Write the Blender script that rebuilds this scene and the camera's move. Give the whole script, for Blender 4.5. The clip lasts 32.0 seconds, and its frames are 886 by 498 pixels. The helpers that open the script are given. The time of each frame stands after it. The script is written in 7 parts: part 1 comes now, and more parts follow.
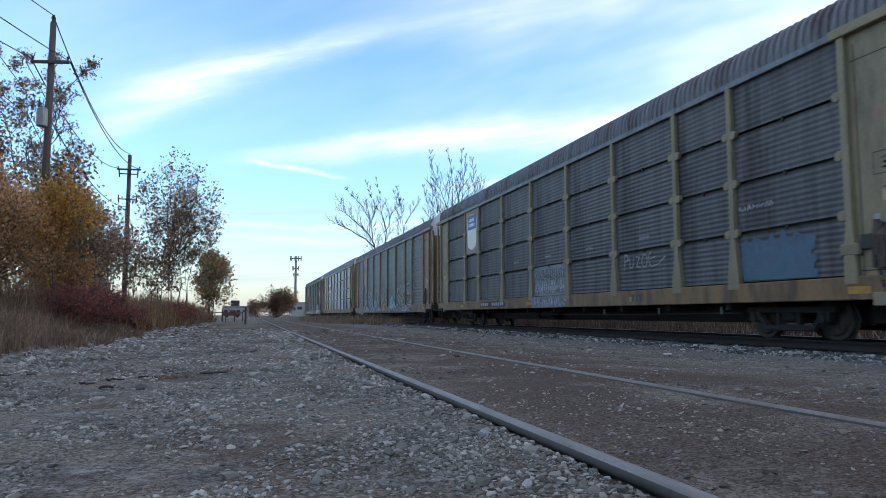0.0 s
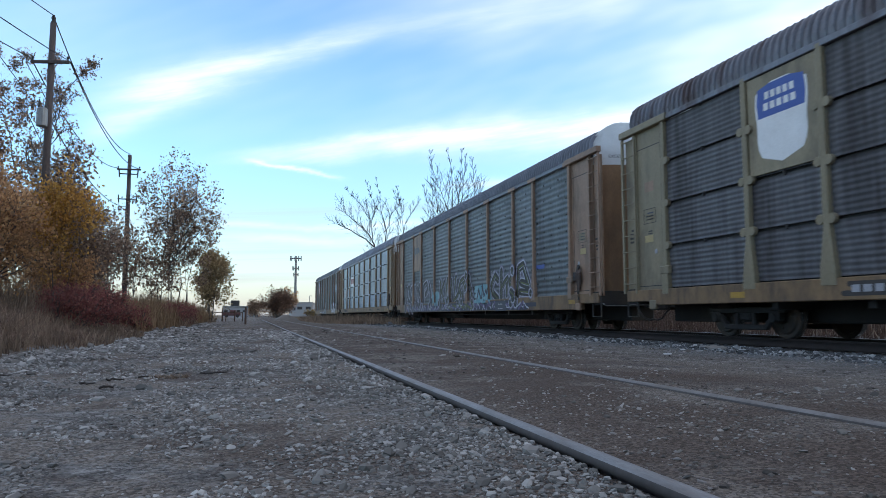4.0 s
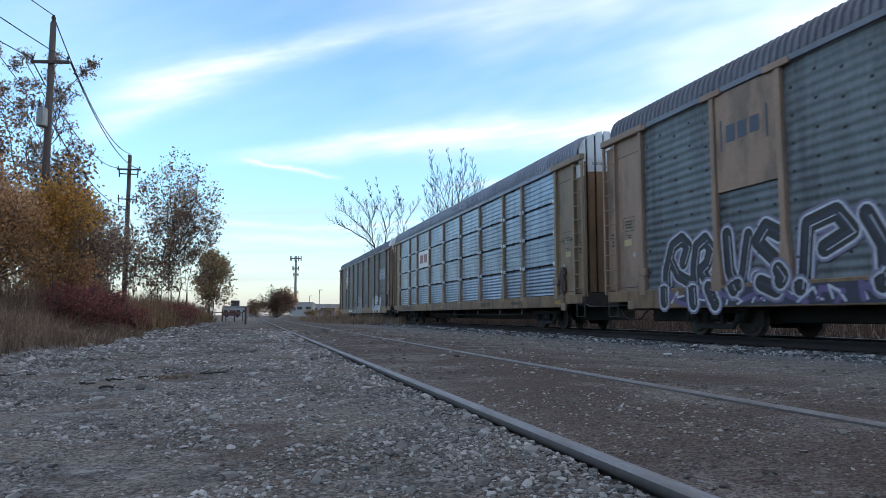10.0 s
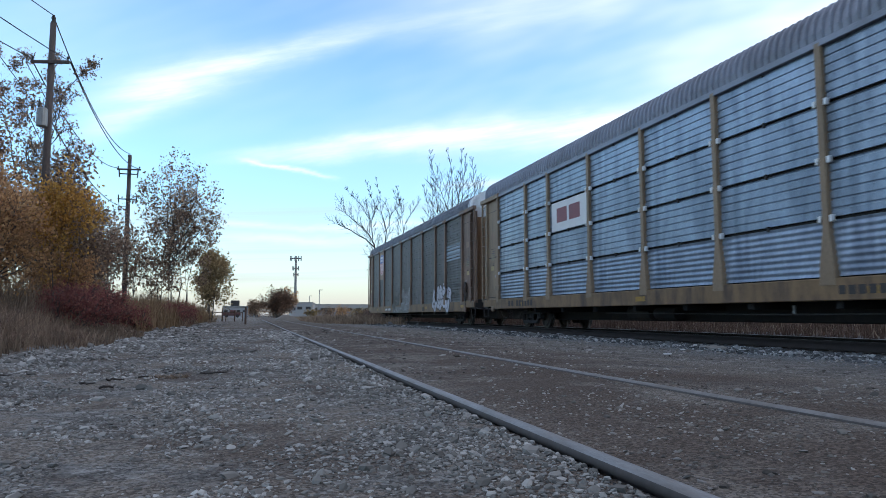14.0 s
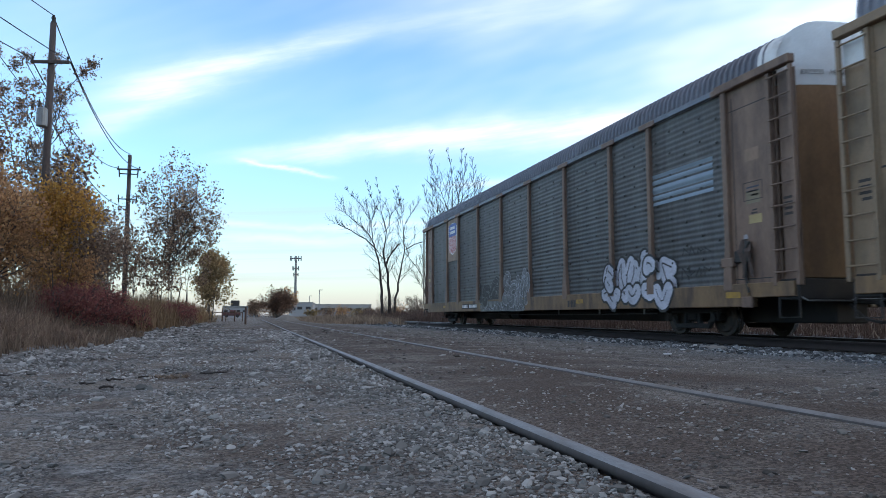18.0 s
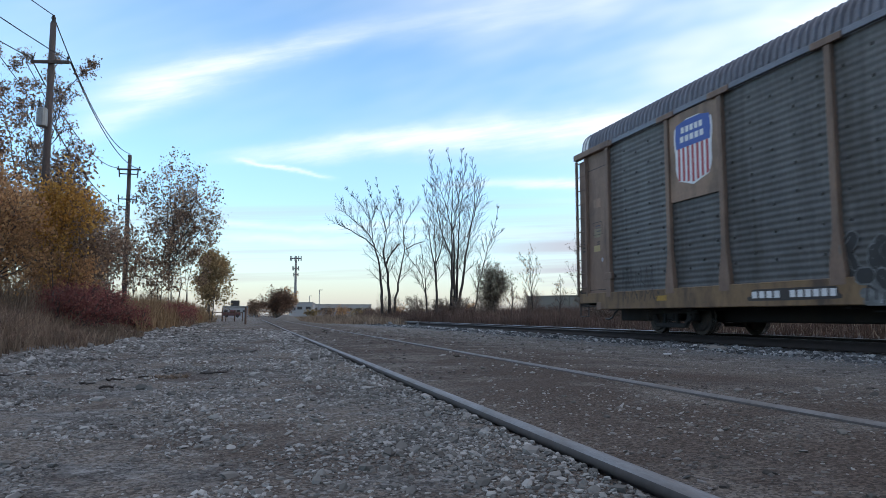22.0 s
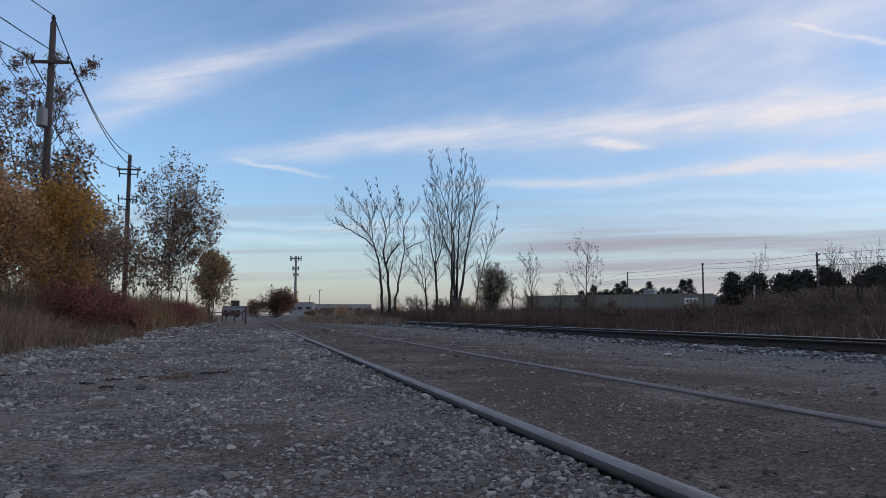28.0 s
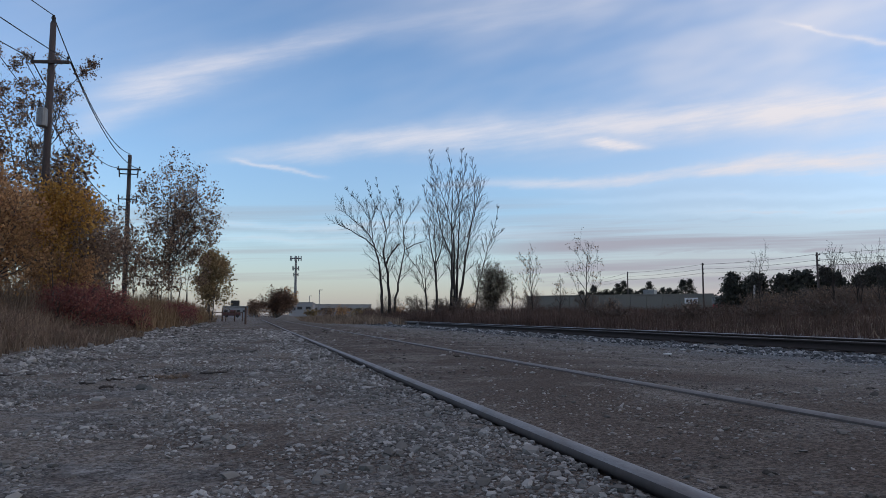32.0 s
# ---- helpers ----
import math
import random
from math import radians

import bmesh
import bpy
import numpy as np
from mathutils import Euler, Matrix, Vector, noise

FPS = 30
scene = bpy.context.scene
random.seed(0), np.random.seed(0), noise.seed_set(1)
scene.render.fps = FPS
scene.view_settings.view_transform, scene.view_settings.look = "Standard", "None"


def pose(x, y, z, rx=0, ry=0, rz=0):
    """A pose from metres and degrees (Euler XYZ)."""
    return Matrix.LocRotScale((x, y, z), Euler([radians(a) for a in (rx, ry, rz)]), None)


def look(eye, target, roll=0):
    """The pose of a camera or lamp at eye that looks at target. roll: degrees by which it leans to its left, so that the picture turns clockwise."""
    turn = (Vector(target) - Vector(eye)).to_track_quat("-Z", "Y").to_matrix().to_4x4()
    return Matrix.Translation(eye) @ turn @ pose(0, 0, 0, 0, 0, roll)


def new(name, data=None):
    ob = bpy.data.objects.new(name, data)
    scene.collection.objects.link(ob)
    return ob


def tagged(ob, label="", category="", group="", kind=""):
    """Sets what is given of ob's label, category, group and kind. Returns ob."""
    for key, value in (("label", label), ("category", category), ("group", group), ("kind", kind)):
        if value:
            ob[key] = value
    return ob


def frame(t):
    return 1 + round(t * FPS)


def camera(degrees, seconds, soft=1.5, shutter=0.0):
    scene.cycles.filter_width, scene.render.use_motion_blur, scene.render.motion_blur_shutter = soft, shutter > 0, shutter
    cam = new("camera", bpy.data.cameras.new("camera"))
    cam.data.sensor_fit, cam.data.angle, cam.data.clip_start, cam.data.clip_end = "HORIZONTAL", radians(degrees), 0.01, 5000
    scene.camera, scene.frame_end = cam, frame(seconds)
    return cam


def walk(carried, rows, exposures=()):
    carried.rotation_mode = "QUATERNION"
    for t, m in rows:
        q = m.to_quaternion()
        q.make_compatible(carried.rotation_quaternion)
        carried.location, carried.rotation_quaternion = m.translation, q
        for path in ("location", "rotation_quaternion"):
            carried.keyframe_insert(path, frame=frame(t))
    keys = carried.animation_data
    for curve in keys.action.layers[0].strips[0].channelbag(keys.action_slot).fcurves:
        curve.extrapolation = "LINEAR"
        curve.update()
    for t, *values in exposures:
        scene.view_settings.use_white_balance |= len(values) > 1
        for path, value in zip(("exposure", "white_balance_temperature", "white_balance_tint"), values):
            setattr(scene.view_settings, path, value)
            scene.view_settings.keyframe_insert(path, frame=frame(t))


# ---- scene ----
# ---------------- camera and its walk ----------------
CAM_Z = 0.55
YAW, PITCH = 15.29, 5.305
cam = camera(63.78, 32.0, soft=0.6, shutter=0.4)
eye = Vector((0, 0, CAM_Z))
aim = eye + Vector((math.sin(radians(YAW)) * math.cos(radians(PITCH)),
                    math.cos(radians(YAW)) * math.cos(radians(PITCH)), math.sin(radians(PITCH)))) * 10
still = look(eye, aim)
walk(cam, [(0.0, still), (32.0, still)],
     exposures=[(0, 1.62, 6120, 8), (20, 1.62, 6120, 8), (22, 1.52, 6250, 9), (23, 1.4, 6300, 10), (24, 1.08, 6300, 13), (25, 0.85, 6250, 15), (32, 0.78, 6250, 15)])

# ---------------- world, sun, sky ----------------
SUN_AZ, SUN_EL = 105.0, 12.0      # degrees from +Y towards +X, and above the horizon
world = bpy.data.worlds.new("world")
scene.world = world
world.use_nodes = True
wn = world.node_tree.nodes
sky = wn.new("ShaderNodeTexSky")
sky.sky_type, sky.sun_disc = "NISHITA", False
sky.sun_elevation, sky.sun_rotation = radians(SUN_EL), radians(SUN_AZ)
sky.air_density, sky.dust_density, sky.ozone_density = 1.0, 0.3, 3.0
wn["Background"].inputs["Strength"].default_value = 0.13
world.node_tree.links.new(sky.outputs[0], wn["Background"].inputs["Color"])
sun = new("sun", bpy.data.lights.new("sun", "SUN"))
sun.data.energy, sun.data.angle, sun.data.color = 0.35, radians(25), (1.0, 0.86, 0.70)
sa, se = radians(SUN_AZ), radians(SUN_EL)
sun.matrix_world = look((0, 0, 50), Vector((0, 0, 50)) - Vector((math.sin(sa) * math.cos(se), math.cos(sa) * math.cos(se), math.sin(se))))


# ---------------- materials ----------------
def link(nt, a, b):
    nt.links.new(a, b)


def mat(name, base, rough=0.8, metal=0.0, var=0.25, scale=3.0, fine=40.0, bump=0.15, dirt=None, dirt_amount=0.5,
        dirt_scale=1.0, stretch=(1, 1, 1), rand=0.12, dist=0.01):
    """A plain surface with grain at two scales, patches of a second colour and a fine relief."""
    m = bpy.data.materials.new(name)
    m.use_nodes = True
    nt = m.node_tree
    n = nt.nodes
    bsdf = n["Principled BSDF"]
    tc = n.new("ShaderNodeTexCoord")
    mp = n.new("ShaderNodeMapping")
    mp.inputs["Scale"].default_value = stretch
    link(nt, tc.outputs["Object"], mp.inputs["Vector"])
    n1, n2 = n.new("ShaderNodeTexNoise"), n.new("ShaderNodeTexNoise")
    n1.inputs["Scale"].default_value, n2.inputs["Scale"].default_value = scale, fine
    n1.inputs["Detail"].default_value, n2.inputs["Detail"].default_value = 5, 3
    for q in (n1, n2):
        link(nt, mp.outputs[0], q.inputs["Vector"])
    add = n.new("ShaderNodeMath")
    add.operation = "ADD"
    link(nt, n1.outputs["Fac"], add.inputs[0])
    link(nt, n2.outputs["Fac"], add.inputs[1])
    info = n.new("ShaderNodeObjectInfo")
    ra = n.new("ShaderNodeMath")
    ra.operation = "MULTIPLY_ADD"
    link(nt, info.outputs["Random"], ra.inputs[0])
    ra.inputs[1].default_value, ra.inputs[2].default_value = rand * 2, -rand
    tot = n.new("ShaderNodeMath")
    tot.operation = "ADD"
    link(nt, add.outputs[0], tot.inputs[0])
    link(nt, ra.outputs[0], tot.inputs[1])
    rng = n.new("ShaderNodeMapRange")
    rng.inputs["From Min"].default_value, rng.inputs["From Max"].default_value = 0.6, 1.4
    rng.inputs["To Min"].default_value, rng.inputs["To Max"].default_value = 1 - var, 1 + var
    link(nt, tot.outputs[0], rng.inputs["Value"])
    mul = n.new("ShaderNodeVectorMath")
    mul.operation = "SCALE"
    link(nt, rng.outputs[0], mul.inputs["Scale"])
    if dirt:
        n3 = n.new("ShaderNodeTexNoise")
        n3.inputs["Scale"].default_value, n3.inputs["Detail"].default_value = dirt_scale, 6
        n3.inputs["Roughness"].default_value = 0.65
        link(nt, mp.outputs[0], n3.inputs["Vector"])
        r3 = n.new("ShaderNodeMapRange")
        r3.inputs["From Min"].default_value = 0.62 - 0.3 * dirt_amount
        r3.inputs["From Max"].default_value = 0.78 - 0.2 * dirt_amount
        link(nt, n3.outputs["Fac"], r3.inputs["Value"])
        mx = n.new("ShaderNodeMix")
        mx.data_type = "RGBA"
        link(nt, r3.outputs[0], mx.inputs["Factor"])
        mx.inputs["A"].default_value, mx.inputs["B"].default_value = (*base, 1), (*dirt, 1)
        link(nt, mx.outputs["Result"], mul.inputs[0])
    else:
        mul.inputs[0].default_value = base
    link(nt, mul.outputs[0], bsdf.inputs["Base Color"])
    bsdf.inputs["Roughness"].default_value, bsdf.inputs["Metallic"].default_value = rough, metal
    if bump:
        bp = n.new("ShaderNodeBump")
        bp.inputs["Strength"].default_value, bp.inputs["Distance"].default_value = bump, dist
        link(nt, add.outputs[0], bp.inputs["Height"])
        link(nt, bp.outputs[0], bsdf.inputs["Normal"])
    return m


TAN = mat("tan_paint", (0.235, 0.153, 0.106), 0.6, dirt=(0.12, 0.083, 0.058), dirt_amount=0.45, dirt_scale=1.4, stretch=(1, 1, 0.4))
OLIVE = mat("olive_tan_paint", (0.20, 0.168, 0.108), 0.6, dirt=(0.11, 0.088, 0.062), dirt_amount=0.4, dirt_scale=1.4, stretch=(1, 1, 0.4))
SILL = mat("sill_paint", (0.185, 0.115, 0.056), 0.65, dirt=(0.065, 0.042, 0.03), dirt_amount=0.65, dirt_scale=2.6, stretch=(1, 1, 0.3))
GALV_A = mat("weathered_panel", (0.095, 0.095, 0.105), 0.6, 0.3, var=0.35, dirt=(0.038, 0.034, 0.038), dirt_amount=0.6, dirt_scale=1.7, stretch=(1, 1, 0.12))
GALV_B = mat("grey_panel", (0.125, 0.142, 0.155), 0.55, 0.35, var=0.4, dirt=(0.068, 0.072, 0.078), dirt_amount=0.6, dirt_scale=1.6, stretch=(1, 1, 0.18))
GALV_C = mat("silver_panel", (0.25, 0.30, 0.375), 0.42, 0.5, var=0.35, dirt=(0.14, 0.17, 0.22), dirt_amount=0.65, dirt_scale=1.8, stretch=(1, 1, 0.3))
GREYTAN = mat("grey_tan_paint", (0.215, 0.152, 0.096), 0.6, dirt=(0.12, 0.09, 0.06), dirt_amount=0.45, dirt_scale=1.4, stretch=(1, 1, 0.4))

TAN_DIRTY = mat("dirty_tan_paint", (0.185, 0.122, 0.09), 0.65, dirt=(0.085, 0.056, 0.045), dirt_amount=0.6, dirt_scale=1.6, stretch=(1, 1, 0.3))
GALV_D = mat("dull_panel", (0.10, 0.101, 0.104), 0.6, 0.3, var=0.35, dirt=(0.054, 0.052, 0.05), dirt_amount=0.6, dirt_scale=1.4, stretch=(1, 1, 0.18))
ROOF = mat("galvanised_roof", (0.135, 0.142, 0.17), 0.5, 0.4, var=0.25, dirt=(0.10, 0.105, 0.125), dirt_scale=0.7)
ROOF_SILVER = mat("silver_roof", (0.215, 0.23, 0.28), 0.5, 0.4, var=0.2, dirt=(0.16, 0.17, 0.205), dirt_scale=0.7)
ROOF_RUST = mat("rusty_roof", (0.15, 0.155, 0.18), 0.5, 0.4, var=0.3, dirt=(0.07, 0.05, 0.052), dirt_amount=0.5, dirt_scale=0.6, stretch=(0.5, 3, 0.5))
WHITE = mat("white_paint", (0.62, 0.64, 0.66), 0.5, var=0.12, dirt=(0.4, 0.4, 0.4), dirt_amount=0.4)
BROWN = mat("end_door_brown", (0.23, 0.132, 0.065), 0.6, dirt=(0.15, 0.085, 0.048), dirt_amount=0.5, stretch=(1, 1, 0.3))
BLACK = mat("underframe_black", (0.015, 0.014, 0.015), 0.8, dirt=(0.034, 0.027, 0.022), dirt_amount=0.4)
WHEEL = mat("wheel_steel", (0.04, 0.034, 0.03), 0.6, 0.3, dirt=(0.08, 0.05, 0.035), dirt_scale=4)
TREAD = mat("polished_tread", (0.45, 0.45, 0.46), 0.25, 0.9, var=0.1, bump=0)
RAIL_DIRTY = mat("dirty_rail", (0.17, 0.162, 0.16), 0.6, 0.25, var=0.3, fine=40, dirt=(0.10, 0.088, 0.078), dirt_amount=0.6, dirt_scale=3)
RAIL_DULL = mat("dull_brown_rail", (0.045, 0.038, 0.036), 0.5, 0.4, var=0.2)
RAIL_TOP = mat("polished_rail", (0.24, 0.235, 0.23), 0.36, 0.9, var=0.12, fine=20, bump=0.05)
RAIL_WORN = mat("dull_rail", (0.20, 0.196, 0.20), 0.55, 0.35, var=0.3, fine=40, dirt=(0.14, 0.12, 0.108), dirt_amount=0.6, dirt_scale=2.5, stretch=(6, 1, 1))
RAIL_RUST = mat("rusty_rail", (0.024, 0.018, 0.017), 0.9, 0.0, var=0.3, fine=25)
TIE = mat("creosoted_tie", (0.06, 0.05, 0.042), 0.9, var=0.35, stretch=(0.3, 4, 4), scale=3, fine=20)
POLE = mat("weathered_pole", (0.065, 0.052, 0.05), 0.9, var=0.3, stretch=(6, 6, 0.4), scale=2, fine=12)
METAL = mat("grey_metal", (0.2, 0.205, 0.21), 0.5, 0.6)
DARK = mat("dark_iron", (0.04, 0.038, 0.038), 0.6, 0.4)
CONCRETE = mat("pale_wall", (0.155, 0.150, 0.135), 0.85, var=0.08, scale=0.3, fine=4)
BARK_D = mat("dark_bark", (0.065, 0.055, 0.05), 0.95, var=0.35, stretch=(5, 5, 1), scale=2, fine=14, bump=0.4, dist=0.02)
BARK_BARE = mat("black_bark", (0.034, 0.028, 0.026), 0.95, var=0.3, stretch=(5, 5, 1), scale=2, fine=14, bump=0.3, dist=0.02)
YELLOW = mat("yellow_mark", (0.34, 0.20, 0.025), 0.6, var=0.25, dirt=(0.15, 0.10, 0.04), dirt_scale=5)
PLATE = mat("notice_plate", (0.36, 0.28, 0.13), 0.6, var=0.2)
# near-black: shade painted into the gaps of panels and doors, and dark seams
GAP_SHADE_SEAM = mat("painted_gap_shade_and_seam", (0.03, 0.03, 0.032), 0.8)


# ---------------- mesh helpers ----------------
class Shape:
    """Collects vertices and faces of one mesh."""

    def __init__(self):
        self.v, self.f = [], []

    def add(self, verts, faces):
        k = len(self.v)
        self.v.extend(verts)
        self.f.extend([tuple(i + k for i in f) for f in faces])
        return self

    def box(self, x0, x1, y0, y1, z0, z1):
        return self.add([(x, y, z) for x in (x0, x1) for y in (y0, y1) for z in (z0, z1)],
                        [(0, 1, 3, 2), (4, 6, 7, 5), (0, 4, 5, 1), (2, 3, 7, 6), (0, 2, 6, 4), (1, 5, 7, 3)])

    def cbox(self, x0, x1, y0, y1, z0, z1, c):
        """A box with chamfered edges."""
        vs = []
        for x, sx in ((x0, 1), (x1, -1)):
            for y, sy in ((y0, 1), (y1, -1)):
                for z, sz in ((z0, 1), (z1, -1)):
                    vs += [(x, y + sy * c, z + sz * c), (x + sx * c, y, z + sz * c), (x + sx * c, y + sy * c, z)]
        i = lambda a, b, d, k: (a * 4 + b * 2 + d) * 3 + k
        fs = [(i(0, 0, 0, 0), i(0, 0, 1, 0), i(0, 1, 1, 0), i(0, 1, 0, 0)), (i(1, 0, 0, 0), i(1, 1, 0, 0), i(1, 1, 1, 0), i(1, 0, 1, 0)),
              (i(0, 0, 0, 1), i(1, 0, 0, 1), i(1, 0, 1, 1), i(0, 0, 1, 1)), (i(0, 1, 0, 1), i(0, 1, 1, 1), i(1, 1, 1, 1), i(1, 1, 0, 1)),
              (i(0, 0, 0, 2), i(0, 1, 0, 2), i(1, 1, 0, 2), i(1, 0, 0, 2)), (i(0, 0, 1, 2), i(1, 0, 1, 2), i(1, 1, 1, 2), i(0, 1, 1, 2))]
        for a in (0, 1):
            for b in (0, 1):
                fs.append((i(a, b, 0, 0), i(a, b, 1, 0), i(a, b, 1, 1), i(a, b, 0, 1)))
                fs.append((i(a, 0, b, 0), i(a, 1, b, 0), i(a, 1, b, 2), i(a, 0, b, 2)))
                fs.append((i(0, a, b, 1), i(1, a, b, 1), i(1, a, b, 2), i(0, a, b, 2)))
                for d in (0, 1):
                    fs.append((i(a, b, d, 0), i(a, b, d, 1), i(a, b, d, 2)))
        return self.add(vs, fs)

    def tube(self, pts, radii, sides=6, caps=True):
        k = len(self.v)
        pts = [Vector(p) for p in pts]
        if not hasattr(radii, "__len__"):
            radii = [radii] * len(pts)
        for j, p in enumerate(pts):
            d = (pts[min(j + 1, len(pts) - 1)] - pts[max(j - 1, 0)]).normalized()
            a = d.cross(Vector((0.31, 0.95, 0.05)) if abs(d.y) < 0.9 else Vector((1, 0, 0.1))).normalized()
            b = d.cross(a)
            for s in range(sides):
                t = 2 * math.pi * s / sides
                self.v.append(tuple(p + (a * math.cos(t) + b * math.sin(t)) * radii[j]))
        for j in range(len(pts) - 1):
            for s in range(sides):
                q, r = k + j * sides + s, k + j * sides + (s + 1) % sides
                self.f.append((q, r, r + sides, q + sides))
        if caps:
            self.f.append(tuple(k + s for s in reversed(range(sides))))
            self.f.append(tuple(k + (len(pts) - 1) * sides + s for s in range(sides)))
        return self

    def sweep(self, section, path):
        """section: (a, b) pairs, closed; path: function of a, b and step -> point, for each step in order."""
        k, m = len(self.v), len(section)
        for st in path:
            self.v.extend([st(a, b) for a, b in section])
        for j in range(len(path) - 1):
            for s in range(m):
                q, r = k + j * m + s, k + j * m + (s + 1) % m
                self.f.append((q, r, r + m, q + m))
        self.f.append(tuple(k + s for s in reversed(range(m))))
        self.f.append(tuple(k + (len(path) - 1) * m + s for s in range(m)))
        return self

    def mesh(self, name, material, smooth=False):
        me = bpy.data.meshes.new(name)
        me.from_pydata(self.v, [], self.f)
        me.materials.append(material)
        me.polygons.foreach_set("use_smooth", [smooth] * len(me.polygons))
        me.update()
        return me


def big_mesh(name, verts, faces, material):
    """A mesh from arrays: faces all with the same number of corners."""
    me = bpy.data.meshes.new(name)
    verts, faces = np.asarray(verts, dtype=np.float32), np.asarray(faces, dtype=np.int32)
    me.vertices.add(len(verts))
    me.vertices.foreach_set("co", verts.ravel())
    me.loops.add(faces.size)
    me.loops.foreach_set("vertex_index", faces.ravel())
    me.polygons.add(len(faces))
    me.polygons.foreach_set("loop_start", np.arange(0, faces.size, faces.shape[1], dtype=np.int32))
    me.materials.append(material)
    me.polygons.foreach_set("use_smooth", np.zeros(len(faces), dtype=bool))
    me.update(calc_edges=True)
    me.validate()
    return me


def part(name, shape, material, parent, label="", at=None, smooth=False):
    me = shape if isinstance(shape, bpy.types.Mesh) else shape.mesh(name, material, smooth)
    ob = new(name, me)
    ob.parent = parent
    if at is not None:
        ob.matrix_basis = at
    if label:
        ob["label"] = label
    return ob


def thing(name, label, category, group="", at=None, kind=""):
    ob = new(name)
    ob.empty_display_size = 0.2
    if at is not None:
        ob.matrix_basis = at
    return tagged(ob, label, category, group, kind)


# ---------------- ground ----------------
RAIL_Z = 0.09           # top of the rails of both tracks
SIDE_A, SIDE_B = 1.16, 2.665     # rail centres of the siding
MAIN_X = 11.0           # centre line of the main track


def ground_z(x, y):
    z = 0.035 + 0.012 * noise.noise((x * 0.7, y * 0.7, 3.1)) + 0.02 * noise.noise((x * 0.13, y * 0.13, 7.7))
    if 1.2 < x < 9.0:                  # dirt trodden up to the rail heads
        z += (0.018 + 0.022 * min(1.0, max(0.0, (x - 1.6) / 0.8))) * min(1.0, (x - 1.2) / 0.4, (9.0 - x) / 1.5)
    if 2.2 < x - 0.004 * max(0.0, y - 12) < 3.2:        # packed up to the far rail of the siding
        k = min(1.0, (x - 0.004 * max(0.0, y - 12) - 2.2) / 0.3, (3.2 + 0.004 * max(0.0, y - 12) - x) / 0.35)
        z += (0.065 + 0.007 * noise.noise((x * 0.4, y * 0.5, 5.0)) - z) * max(0.0, k)
    if 0.3 < x < 1.16:                 # gravel banked against the siding rail
        z += 0.02 * (x - 0.3) / 0.86
    if x < -2.6:                       # the verge rises a little
        z += min(0.35, (-2.6 - x) * 0.10)
    if 3.4 < x < 14.2:                 # falls gently to the low bed of the main track
        s = min(1.0, (x - 3.4) / 6.0, (14.2 - x) / 1.4)
        z += -0.145 * s
    if x > 14.0:
        z += min(0.5, (x - 14.0) * 0.05)
    if y > 120:
        z *= max(0.0, 1 - (y - 120) / 60)
    return z


def spaced(lo, hi, fine_lo, fine_hi, step, grow):
    out = list(np.arange(fine_lo, fine_hi, step))
    s, p = step, fine_hi
    while p < hi:
        out.append(p)
        s *= grow
        p += s
    out.append(hi)
    s, p = step, fine_lo - step
    while p > lo:
        out.insert(0, p)
        s *= grow
        p -= s
    out.insert(0, lo)
    return out


def build_ground(material):
    xs = spaced(-2500, 2500, -4.0, 14.5, 0.14, 1.13)
    ys = spaced(-300, 4000, 0.5, 30, 0.16, 1.08)
    vs = [(x, y, ground_z(x, y)) for y in ys for x in xs]
    w = len(xs)
    fs = [(j * w + i, j * w + i + 1, (j + 1) * w + i + 1, (j + 1) * w + i) for j in range(len(ys) - 1) for i in range(w - 1)]
    ob = new("ground", big_mesh("ground", vs, fs, material))
    return tagged(ob, "trampled grey gravel and brown dirt yard beside railway tracks", "ground", kind="structure")


